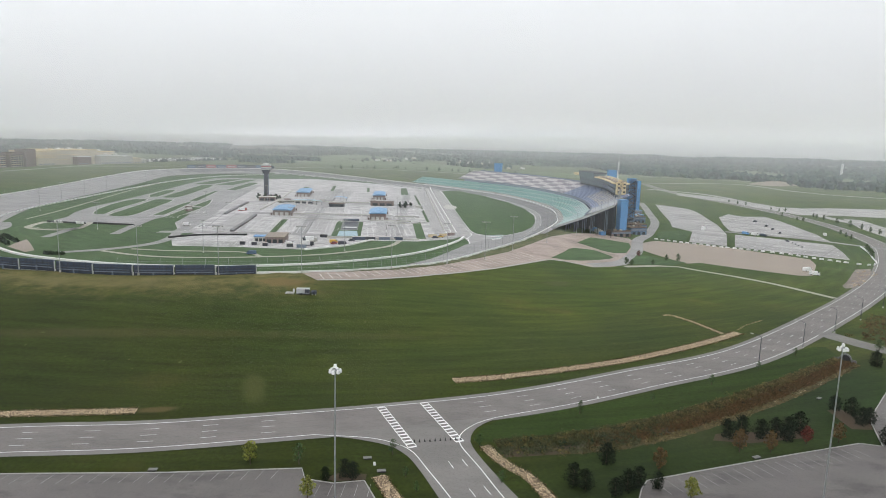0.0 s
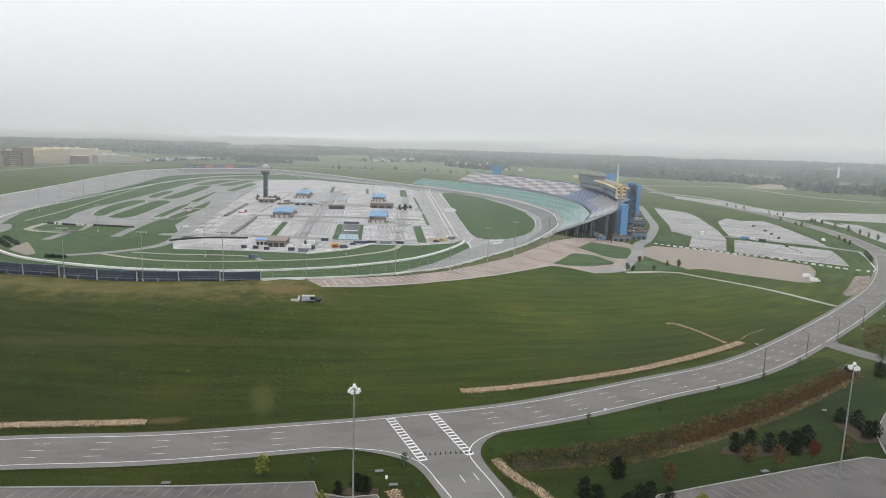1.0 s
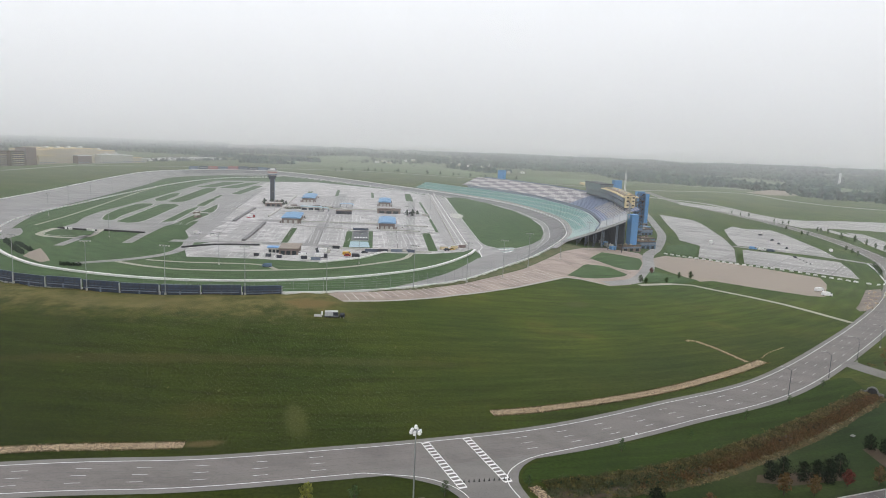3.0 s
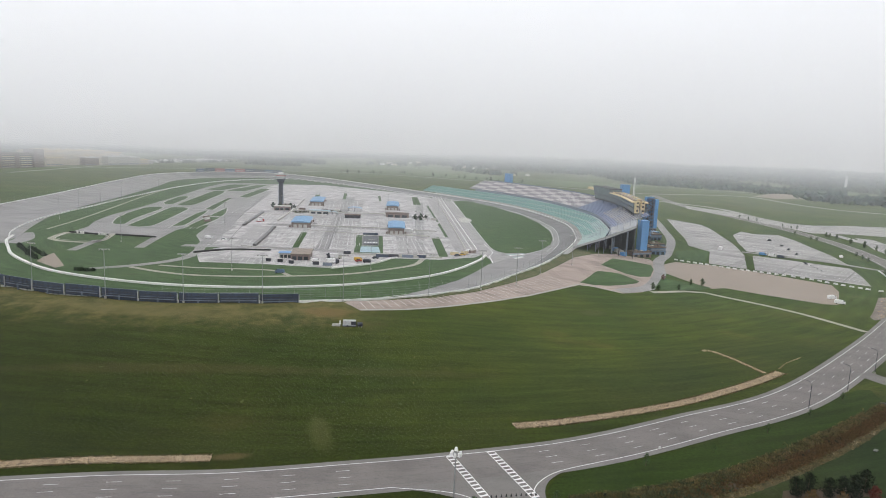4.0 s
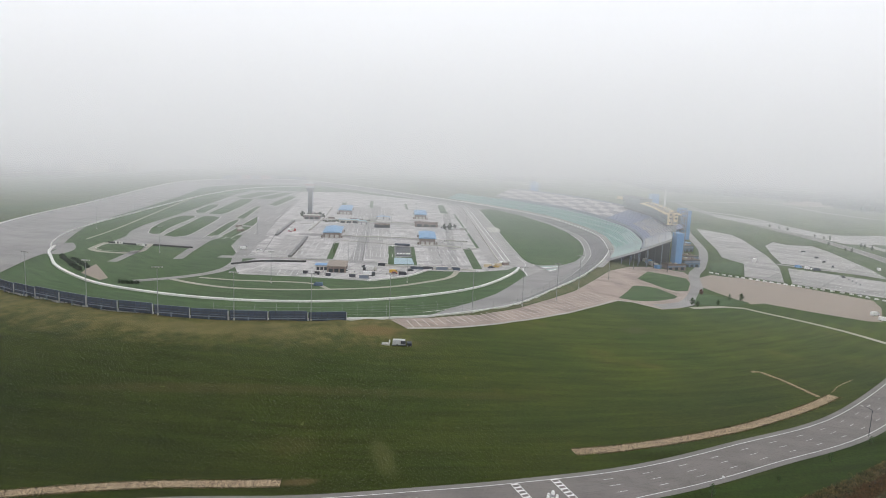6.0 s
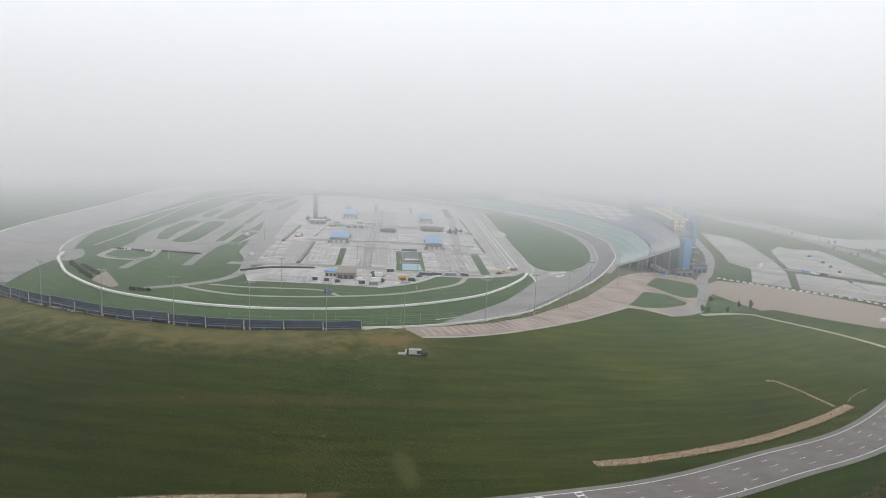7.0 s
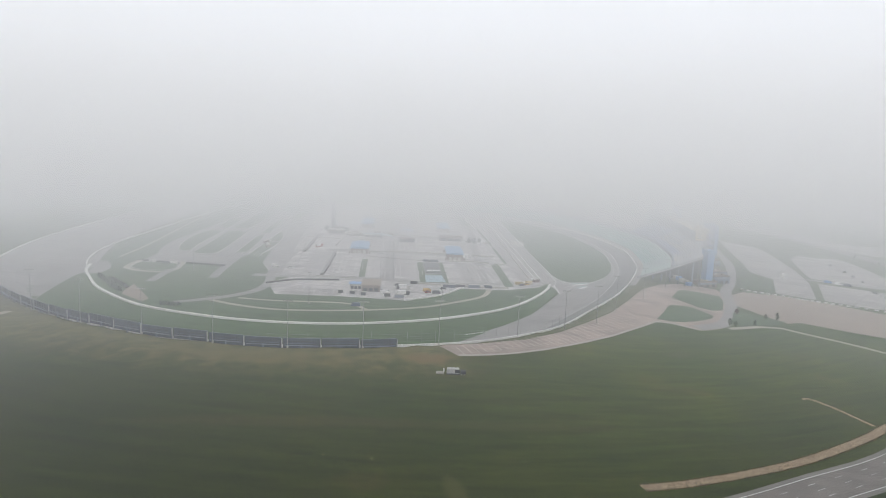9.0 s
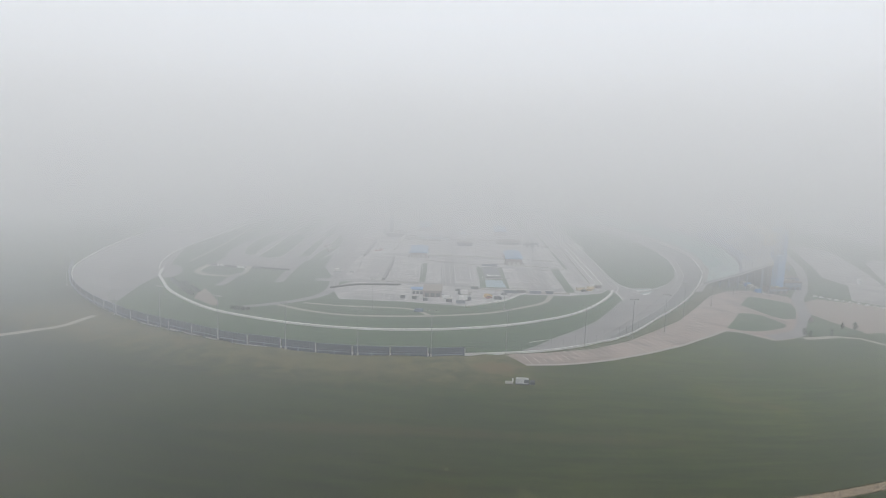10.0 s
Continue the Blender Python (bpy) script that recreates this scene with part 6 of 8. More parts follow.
part("panel", Geo().box((0, 0, 0.9), (13.2, 0.5, 1.8)), NAVY, stage)
part("coping", Geo().box((0, 0, 1.9), (13.5, 0.8, 0.2)), BLUEGREY, stage)


def canopy(x, y, w, dd, mt, label):
    """An arched roof on posts."""
    t = thing("canopy", x, y, None, 4, label, "canopy", "paddock canopies")
    g = Geo()
    for k in range(8):
        a, b = math.pi * k / 8, math.pi * (k + 1) / 8
        p, q = (-w / 2 * math.cos(a), 3.2 + 1.6 * math.sin(a)), (-w / 2 * math.cos(b), 3.2 + 1.6 * math.sin(b))
        g.face([(p[0], -dd / 2, p[1]), (q[0], -dd / 2, q[1]), (q[0], dd / 2, q[1]), (p[0], dd / 2, p[1])])
        g.face([(p[0], dd / 2, p[1] - 0.2), (q[0], dd / 2, q[1] - 0.2), (q[0], -dd / 2, q[1] - 0.2), (p[0], -dd / 2, p[1] - 0.2)])
    part("roof", g, mt, t)
    for x0 in (-1, 0, 1):
        for y0 in (-1, 1):
            part("post", Geo().tube((x0 * w * 0.45, y0 * dd * 0.45, -0.3), (x0 * w * 0.45, y0 * dd * 0.45, 3.4), 0.16, n=5), DARKSTEEL, t)
    return t


canopy(-117, 762, 16, 10, BLUEROOF, "pale blue arched canopy on dark posts")
hut("shelter", -110, 693, 16, 9, 3.4, 4, DARKSTEEL, ROOFBROWN, "dark open shelter with a brown flat roof")
canopy(-134, 707, 11, 7, COURT, "pale blue arched canopy on dark posts")

sign = thing("lawn_sign", -74.5, 539, None, 6, "dark lawn panel with white unreadable lettering bars", "sign")
part("panel", Geo().box((0, 0, 0.1), (12, 46, 0.5)), DARKSTEEL, sign)
for k, (x, w, y) in enumerate(((-4.2, 1.6, -14), (-1.9, 2.0, -14), (0.6, 1.6, -14), (2.9, 1.8, -14), (4.9, 1.2, -14))):
    part("lettering_bar", Geo().box((x, y, 0.6), (w, 5.5, 0.08)), WALLWHITE, sign)


def car(name, x, y, yaw, mt, kind="car", label="", z=None):
    """A parked vehicle: body, cabin, glass, four wheels."""
    length, w, h, bed = {"car": (4.5, 1.8, 0.75, 0.0), "van": (5.6, 2.1, 1.3, 0.0), "truck": (8.5, 2.5, 1.0, 1.0)}[kind]
    t = thing(name, x, y, z, yaw, label, kind if kind != "car" else "car", "parked vehicles")
    part("body", Geo().box((0, 0, 0.38), (length, w, h), top=0.97), mt, t)
    if kind == "car":
        part("cabin", Geo().box((-0.2, 0, 0.38 + h), (2.5, w * 0.92, 0.62), top=0.78), GLASS, t)
        part("roof", Geo().box((-0.2, 0, 1.0 + h), (1.8, w * 0.7, 0.06)), mt, t)
    elif kind == "van":
        part("cabin", Geo().box((-0.5, 0, 0.38 + h), (4.4, w * 0.94, 0.75), top=0.92), mt, t)
        part("windscreen", Geo().box((1.85, 0, 0.4 + h), (0.9, w * 0.9, 0.55), top=0.7), GLASS, t)
    else:
        part("cabin", Geo().box((3.1, 0, 0.38), (2.2, w * 0.96, 2.3), top=0.9), mt, t)
        part("windscreen", Geo().box((4.05, 0, 1.7), (0.35, w * 0.85, 0.8)), GLASS, t)
        part("cargo_box", Geo().box((-1.2, 0, 0.9), (5.8, w, 2.5)), WHITE, t)
    for a in (-1, 1):
        for b in (-1, 1):
            p = (a * length * 0.31, b * (w / 2 - 0.1))
            part("wheel", Geo().tube((p[0], p[1] - 0.12, 0.34), (p[0], p[1] + 0.12, 0.34), 0.36, n=10), BLACK, t)
    return t


car("tractor_truck", -113.5, 391, 185, WALLBLUE, "van", "blue service van on the infield path")
car("fire_truck", -190, 628, 60, RED, "truck", "red fire truck on the paddock")
for k, (x, y, yaw, mt, kd) in enumerate(((-100, 433, 10, WHITE, "van"), (-93, 450, 80, DARKSTEEL, "van"), (-88, 430, 20, DARKSTEEL, "truck"), (-89, 449, 5, WALLGREY, "truck"), (-73, 445, 15, YELLOW, "van"), (-72, 441, 40, RED, "car"),
                                          (-66, 439, 0, DARKSTEEL, "van"), (-62, 455, 20, DARKSTEEL, "car"), (-95, 460, 5, DARKSTEEL, "car"), (-104, 440, 90, WHITE, "car"), (-199, 512, 10, WHITE, "van"), (-186, 508, 0, WHITE, "car"), (5, 500, 60, WHITE, "van"),
                                          (0, 485, 20, YELLOW, "car"), (-4, 481, 30, DARKSTEEL, "car"), (-46, 600, 0, WHITE, "truck"), (-44, 712, 30, DARKSTEEL, "truck"), (-36, 716, 60, WHITE, "truck"), (-30, 708, 10, WHITE, "truck"))):
    car({"car": "car", "van": "van", "truck": "box_truck"}[kd], x, y, yaw, mt, kd, {WHITE: "white", YELLOW: "yellow", RED: "red", DARKSTEEL: "dark grey", WALLGREY: "pale grey"}[mt] + {"car": " car parked on the paddock", "van": " van parked on the paddock", "truck": " box truck parked on the paddock"}[kd])

# generator on the bank
gen = thing("generator_trailer", -50.3, 238.4, None, 4, "white generator trailer parked on the grass bank", "trailer")
part("housing", Geo().box((0, 0, 0.5), (4.8, 2.1, 1.8), top=0.98), DECK, gen)
part("base_frame", Geo().box((0, 0, 0.2), (5.2, 2.2, 0.35)), DARKSTEEL, gen)
part("grille", Geo().box((1.6, -1.1, 0.8), (1.8, 0.08, 1.3)), DARKSTEEL, gen)
part("tongue", Geo().tube((3.2, 0, 0.4), (5.0, 0, 0.35), 0.1, n=5), DARKSTEEL, gen)
for s in (-1, 1):
    part("wheel", Geo().tube((-0.6, s * 1.2 - 0.15, 0.36), (-0.6, s * 1.2 + 0.15, 0.36), 0.4, n=10), BLACK, gen)
tank = thing("fuel_tank", -46.4, 239.0, None, 4, "dark cylindrical tank beside the generator", "tank")
part("shell", Geo().tube((-0.9, 0, 1.0), (0.9, 0, 1.0), 0.85, n=12), DARKSTEEL, tank)
for s in (-0.6, 0.6):
    part("cradle", Geo().box((s, 0, -0.1), (0.2, 1.4, 0.6)), STEEL, tank)
slabp = thing("concrete_pad", -55.2, 238.2, None, 4, "pale concrete pad with a small white post", "slab")
part("slab", Geo().box((0, 0, -0.3), (3.0, 2.2, 0.7)), KERB, slabp)
part("post", Geo().box((1.4, 0.4, 0.3), (0.5, 0.5, 1.3)), WHITE, slabp)

# ---- roadside ----
def mast_light(x, y, high):
    """A tall parking-lot mast with a ring of floodlights."""
    t = thing("high_mast_light", x, y, None, 0, "tall galvanised steel mast with a ring of white floodlights", "light pole", "high mast lights")
    part("pole", Geo().tube((0, 0, -0.3), (0, 0, high), 0.16, 0.09, n=10), STEEL, t)
    part("foot", Geo().tube((0, 0, -0.3), (0, 0, 0.9), 0.42, 0.38, n=12), WALLGREY, t, "concrete footing")
    part("ring", Geo().tube((0, 0, high - 0.9), (0, 0, high - 0.75), 0.5, n=14), STEEL, t)
    part("cap", Geo().tube((0, 0, high - 0.3), (0, 0, high + 0.15), 0.3, 0.2, n=12), WHITE, t)
    for k in range(6):
        a = k * math.pi / 3 + 0.3
        c, s = math.cos(a), math.sin(a)
        lamp = part("lamp", Geo().box((0.72 * c, 0.72 * s, high - 1.05), (0.42, 0.42, 0.5), math.degrees(a), top=0.7), WHITE, t)
        part("lens", Geo().box((0.72 * c, 0.72 * s, high - 1.11), (0.34, 0.34, 0.07), math.degrees(a)), DECK, lamp)
        part("bracket", Geo().tube((0, 0, high - 0.8), (0.7 * c, 0.7 * s, high - 0.8), 0.05, n=4), STEEL, t)
    return t


mast_light(-14.5, 90.0, 32.2)
mast_light(68.6, 107.2, 32.2)


def street_lamp(x, y, yaw, high=8.6):
    t = thing("street_lamp", x, y, None, yaw, "slim grey street lamp with a curved arm", "street lamp", "street lamps along the road")
    part("pole", Geo().tube((0, 0, -0.3), (0, 0, high), 0.12, 0.07, n=7), DARKSTEEL, t)
    part("arm", Geo().tube((0, 0, high), (0, 1.2, high + 0.5), 0.06, n=5).tube((0, 1.2, high + 0.5), (0, 2.6, high + 0.55), 0.05, n=5), DARKSTEEL, t)
    part("lamp", Geo().box((0, 2.9, high + 0.42), (0.35, 0.9, 0.16)), WALLGREY, t)
    part("foot", Geo().tube((0, 0, -0.3), (0, 0, 0.5), 0.26, n=8), WALLGREY, t)


for x, y, yaw in ((98.1, 192.5, 40), (121.8, 211.4, 42), (145.6, 233.6, 44), (169.3, 255.9, 45), (196, 282.4, 48), (222, 314, 50), (318, 437, 60), (352, 500, 65)):
    street_lamp(x, y, yaw)
cone_mesh = Geo().tube((0, 0, 0.06), (0, 0, 0.6), 0.15, 0.05, n=8).box((0, 0, 0.0), (0.36, 0.36, 0.08)).mesh("cone", BLACK)
for k in range(10):
    p = (-4.4 + 1.12 * k, 133.2 + 0.22 * k)
    o = tagged(new("traffic_cone", cone_mesh), "dark traffic cone standing on the side road", "traffic cone", "row of cones")
    o.matrix_basis = pose(p[0], p[1], gz(*p) + 0.12)


def inlet(x, y, yaw):
    t = thing("drain_inlet", x, y, None, yaw, "pale concrete storm drain inlet box", "drain", "storm drain inlets")
    part("slab", Geo().box((0, 0, 0.2), (1.7, 0.9, 0.12)), TRACKDARK, t)
    part("mouth", Geo().box((0, -0.05, -0.2), (1.5, 0.8, 0.4)), BLACK, t, "dark opening")


inlet(-13.6, 125.5, 12), inlet(-10.3, 120.3, 10), inlet(-54.2, 118.5, 3), inlet(68.1, 130.3, 22), inlet(101, 165, 40)
for x, y in ((-11.9, 122.9), (41.6, 160.8)):
    m = thing("marker_post", x, y, None, 0, "small white utility marker on the grass", "marker", "utility markers")
    part("post", Geo().box((0, 0, -0.1), (0.5, 0.4, 0.7)), WHITE, m)
culvert = thing("culvert_headwall", 127.6, 197.6, None, -38, "concrete culvert headwall with a wide dark round pipe", "culvert")
ring_c = [(1.35 * math.cos(a), 0.9 + 1.35 * math.sin(a)) for a in np.linspace(math.pi, 0, 13)]
head = Geo()
for (xa, za), (xb, zb) in zip(ring_c[:-1], ring_c[1:]):
    head.face([(xa, -0.3, za), (xb, -0.3, zb), (xb * 1.25, -0.3, 0.9 + (zb - 0.9) * 1.25), (xa * 1.25, -0.3, 0.9 + (za - 0.9) * 1.25)])
    head.face([(xa * 1.25, -0.3, 0.9 + (za - 0.9) * 1.25), (xb * 1.25, -0.3, 0.9 + (zb - 0.9) * 1.25), (xb * 1.25, 0.5, 0.9 + (zb - 0.9) * 1.25), (xa * 1.25, 0.5, 0.9 + (za - 0.9) * 1.25)])
part("headwall", head, TRACKDARK, culvert)
part("pipe", Geo().tube((0, -0.2, 0.9), (0, 2.4, 0.9), 1.33, n=18), BLACK, culvert, "dark pipe mouth")
for sgn in (-1, 1):
    part("wing_wall", Geo().box((sgn * 2.4, -0.4, -0.4), (1.6, 0.35, 1.5), -sgn * 28), TRACKDARK, culvert)

# white barrier blocks, trailers and vehicles on the lots
bl = line_points([(167, 504), (186, 490.5), (201, 477), (212.5, 469), (228, 458.5), (241.5, 447), (250.5, 434), (263.5, 420), (274, 413), (283.5, 420), (293, 438), (309, 469), (322, 499)], 4.6)
row = tagged(new("barrier_row"), "row of white plastic barriers between the lots", "barrier")
blk2 = Geo().box((0, 0, 0), (3.0, 0.6, 1.0), top=0.8).mesh("block", WHITE)
for a, b in zip(bl[:-1], bl[1:]):
    o = new("block", blk2)
    o.parent = row
    o.matrix_basis = pose(a[0], a[1], gz(a[0], a[1]) + 0.1, 0, 0, math.degrees(math.atan2(b[1] - a[1], b[0] - a[0])))
car("pickup_van", 219, 385, 20, WHITE, "van", "white van parked on the gravel lot")
car("van", 215.5, 371, -25, WHITE, "van", "white van parked on the gravel lot")
for k, (x, y) in enumerate(((314, 654), (307, 616), (301, 592), (294, 565), (274.5, 515))):
    car("car", x, y, 30 + 9 * k, DARKSTEEL, "car", "dark car parked on the concrete lot")
car("box_truck", 231, 574, 60, WHITE, "truck", "white box truck on the concrete lot")
for x, y, mt in ((259, 554, BLUE), (264, 548, WHITE), (269, 543, NAVY)):
    car("motorhome", x, y, -40, mt, "van", "motorhome parked beside the lot's grass strip")
for x, y in ((330, 560),):
    car("van", x, y, 70, WHITE, "van", "white van parked beside the road bend")
for k in range(6):
    x, y = 276 - 1.2 * k, 520 - 7 * k
    b = thing("drum", x, y, None, 0, "small dark drum standing on the lot", "drum", "row of drums")
    part("shell", Geo().tube((0, 0, 0), (0, 0, 1.1), 0.4, n=8), DARKSTEEL, b)
for k, (x, y, yaw, w, mt) in enumerate(((-58, 463, 5, 9, NAVY), (-50, 465, 0, 7, DARKSTEEL), (-40, 466, 4, 8, BLUEGREY), (-30, 467, -3, 6, NAVY), (-84, 470, 0, 5, DARKSTEEL), (-130, 428, 3, 3, DARKSTEEL), (-122, 427, 0, 3, DARKSTEEL),
                                        (-114, 424, 0, 3, DARKSTEEL), (-98, 424, 9, 4, DARKSTEEL), (-90, 422, 5, 6, BLUEGREY), (2, 492, 30, 5, CREAM), (-6, 486, 10, 6, CREAM), (8, 498, 40, 5, BRICK), (-36, 702, 10, 9, WHITE), (-24, 704, 5, 7, WALLGREY),
                                        (-150, 752, 5, 8, BRICK), (-135, 748, 0, 7, WALLGREY), (-175, 748, 5, 7, BRICK), (-235, 612, 80, 8, BRICK), (-246, 640, 80, 8, BRICK), (-240, 625, 80, 6, WALLGREY))):
    t = thing("storage_container", x, y, None, yaw, "weathered storage container standing on the paddock", "container", "paddock containers")
    part("box", Geo().box((0, 0, -0.1), (w, 2.5, 2.4)), mt, t)
    part("lid", Geo().box((0, 0, 2.3), (w + 0.15, 2.65, 0.14)), WALLGREY, t)
    part("door", Geo().box((w / 2 + 0.04, 0, 0.1), (0.1, 2.1, 2.0)), DARKSTEEL, t)

# rubble and white blocks on the brown patch at the bend
rr = np.random.default_rng(77)
rubble = Geo()
for k in range(110):
    u, v = rr.random(), rr.random()
    p = np.array([213, 332]) * (1 - u) + np.array([259, 391]) * u + np.array([9, -7]) * (v - 0.4) * (0.35 + 0.65 * u)
    w_ = 0.3 + 0.7 * rr.random() ** 2
    rubble.box((*p, gz(*p) + 0.15), (w_, w_ * 0.7, w_ * 0.6), 90 * rr.random(), top=0.7)
solo("rubble", rubble, STONE, "pale rubble and broken concrete on brown soil", "rubble", "stuff")


# ---- plants, stones, distance ----
rng = np.random.default_rng(4)


def leaf_cloud(blobs, count, size, seed):
    """Leaf faces scattered through the outer part of some lobes."""
    r = np.random.default_rng(seed)
    g = Geo()
    for cx, cy, cz, rx, rz in blobs:
        for _ in range(count):
            d = r.normal(size=3)
            d /= np.linalg.norm(d)
            k = 0.55 + 0.5 * r.random()
            p = np.array([cx, cy, cz]) + d * (rx, rx, rz) * k
            a, b = r.normal(size=3), r.normal(size=3)
            a /= np.linalg.norm(a)
            b = np.cross(a, b)
            b /= np.linalg.norm(b)
            s = size * (0.6 + 0.8 * r.random())
            g.face([p - a * s, p + b * s * 0.6, p + a * s, p - b * s * 0.6])
    return g


def tree_kind(name, leaf, high, spread, label, seed, conifer=False, bare=0.28, lobes=9, count=46, size=0.24):
    """A tree: tapered trunk, limbs and a crown of leaves."""
    r = np.random.default_rng(seed)
    t = thing(name, 0, -60, None, 0, label, "tree", "planted trees")
    tip = high * (0.95 if conifer else 0.72)
    part("trunk", Geo().tube((0, 0, -0.3), (0.05, 0.05, high * 0.45), 0.02 * high + 0.05, 0.014 * high + 0.03, n=7).tube((0.05, 0.05, high * 0.45), (0, 0.1, tip), 0.014 * high + 0.03, 0.02, n=6), BARK, t)
    blobs = []
    for k in range(lobes):
        a = 2.4 * k + r.random()
        u = k / (lobes - 1)
        z = high * (bare + (0.93 - bare) * u)
        w = (1 - u) * 0.9 + 0.12 if conifer else math.sin(math.pi * (0.16 + 0.78 * u))
        d = spread * w * (0.5 + 0.25 * r.random())
        c = (d * math.cos(a), d * math.sin(a), z)
        blobs.append((*c, spread * (0.28 + 0.30 * w), spread * (0.26 + 0.2 * w)))
        part("limb", Geo().tube((0, 0, max(z - 0.16 * high, bare * high * 0.8)), c, 0.012 * high, 0.02, n=5), BARK, t)
    blobs.append((0, 0, high * (bare + 0.36), spread * 0.5, high * 0.26))
    part("crown", leaf_cloud(blobs, count, size, seed), leaf, t)
    return t


def plant(kind, places, seed=1):
    """Copies of a tree; the model itself takes the first place."""
    r = np.random.default_rng(seed)
    for k, (x, y, s) in enumerate(places):
        m = pose(x, y, gz(x, y), 0, 0, r.random() * 360) @ Matrix.Diagonal((s, s, s, 1))
        if k == 0:
            kind.matrix_basis = m
        else:
            copy_thing(kind, m @ Matrix.Diagonal((1 / kind.scale[0],) * 3 + (1,)))


plant(tree_kind("young_maple", LEAFYELLOW, 4.8, 1.6, "young maple with yellow-green leaves on the verge", 11, bare=0.3), [(-36.4, 121.9, 1.0), (-22.6, 109.6, 0.95), (47.5, 112.4, 0.95)])
plant(tree_kind("young_oak", LEAF, 4.6, 1.6, "young green oak standing on mown grass", 12, bare=0.28, count=24, size=0.2),
      [(-26.9, 122.4, 1.0), (34.9, 150.9, 0.75), (55.6, 160.3, 0.45), (76, 173.4, 0.65), (95.4, 186.8, 0.6), (114.6, 202.4, 0.6), (9.6, 132.2, 0.65), (-8.6, 127.6, 0.75), (-5.4, 118.4, 0.5), (-3.2, 112.8, 0.5), (13, 117, 0.6), (145, 208, 1.0), (149, 203, 0.9)])
plant(tree_kind("bushy_cedar", CEDAR, 4.6, 1.8, "dark bushy cedar on mulch beside the lot", 13, bare=0.08, lobes=16, count=62, size=0.18),
      [(26.7, 116.8, 1.0), (28.8, 115.6, 0.9), (35.2, 126.0, 1.0), (65.8, 139.6, 1.0), (69.6, 141.2, 1.05), (73.4, 139.6, 1.0), (77.2, 140.4, 1.05), (80.6, 142.0, 0.95), (83.8, 142.8, 1.15), (79, 138.8, 0.8), (100.6, 157.2, 0.9), (103, 154.4, 1.0),
       (101.6, 148.4, 1.0), (104.4, 149.6, 0.9), (36.6, 115.4, 0.95), (39.2, 117.0, 0.9), (33.8, 113.6, 0.8), (42.6, 116.4, 0.75), (101, 137.8, 1.1), (107, 140, 1.0), (134.4, 193, 1.1), (137, 190, 1.0), (-17.2, 117.8, 0.8), (-15.4, 117.6, 0.75), (-20.6, 116.6, 0.6)])
plant(tree_kind("rust_oak", LEAFRUST, 4.9, 1.45, "young oak with rust-brown autumn leaves", 14, bare=0.25), [(45.4, 123.9, 1.0), (65.6, 132.9, 1.05), (72.4, 133.0, 1.0), (90.6, 138.9, 0.95), (150, 211, 0.9)])
plant(tree_kind("red_maple", LEAFRED, 4.2, 1.35, "young maple with deep red leaves", 15, bare=0.3), [(82.6, 137.6, 1.0), (125.9, 411, 1.0)])
mid = [(109.2, 379, 0.7), (111.5, 376.5, 0.6), (113, 380, 0.5), (127.4, 387, 0.6), (141.9, 406, 0.65), (149.6, 407, 0.8)]
far_r = [(406, 774, 0.8), (401, 778, 0.6), (368.5, 677, 0.6), (371, 670, 0.7), (404, 691, 0.9), (398.5, 658, 0.9), (394.5, 629.5, 1.1), (394.5, 612, 0.9), (390, 592, 0.8), (388.5, 577, 0.8), (349.5, 570, 0.7), (343.5, 552, 0.7), (338.5, 537, 0.7),
         (405.5, 713, 0.8), (404, 704, 0.8), (314, 478.5, 0.8), (307, 465, 0.8), (298, 448, 0.8), (391, 894, 0.7), (391, 867.5, 0.7), (397, 857, 0.7), (402, 800, 0.6), (373.5, 717.5, 0.7)]
plant(tree_kind("lot_tree", LEAF, 6.5, 2.0, "round green tree beside the parking lots", 16, bare=0.2, count=36, size=0.34), mid + far_r)
row_trees = []
for k in range(46):
    x = -260 + 9.5 * k + 5 * math.sin(2.3 * k)
    if math.sin(1.9 * k) + math.sin(0.83 * k + 1) > -0.2:
        row_trees.append((x, 1690 - 0.62 * abs(x + 120) + 7 * math.sin(3.1 * k), 1.0 + 0.35 * math.sin(1.7 * k)))
plant(tree_kind("street_tree", LEAFDARK, 7, 2.6, "dark green tree in a row along the far road", 17, bare=0.15, lobes=6, count=26, size=0.5), row_trees)
plant(tree_kind("tower_tree", LEAFDARK, 7, 2.6, "dark green tree at the foot of the tower", 18, bare=0.1, lobes=9, count=60, size=0.42), [(-201, 752, 1.05), (-207, 750, 0.8), (-189, 751, 1.0), (-186, 757, 0.7), (-212, 762, 0.9), (-196, 757, 0.8), (-44, 700, 0.9), (-38, 699, 1.0), (-33, 703, 0.8)])

for o in ([(-21, 117), (-18, 119.5), (-13, 119), (-13, 116.9), (-18.9, 116)], [(62, 138), (70, 137), (86, 141), (86, 144.5), (76, 143.5), (64, 141.5)], [(98, 146), (103, 146), (106, 152), (102, 159), (98.5, 157)]):
    drape("mulch_bed", [o], SOIL, 0.12, "brown mulch bed under dark cedars", "soil", "stuff")

def shrub_row(pts, half, tall, count, mt, label, seed):
    r = np.random.default_rng(seed)
    line = line_points(pts, 2)
    blobs = []
    for p in line:
        q = p + r.normal(size=2) * half * 0.4
        blobs.append((*q, gz(*q) + tall * 0.4, half, tall * 0.55))
    solo("hedge", leaf_cloud(blobs, count, 0.55, seed), mt, label, "hedge")


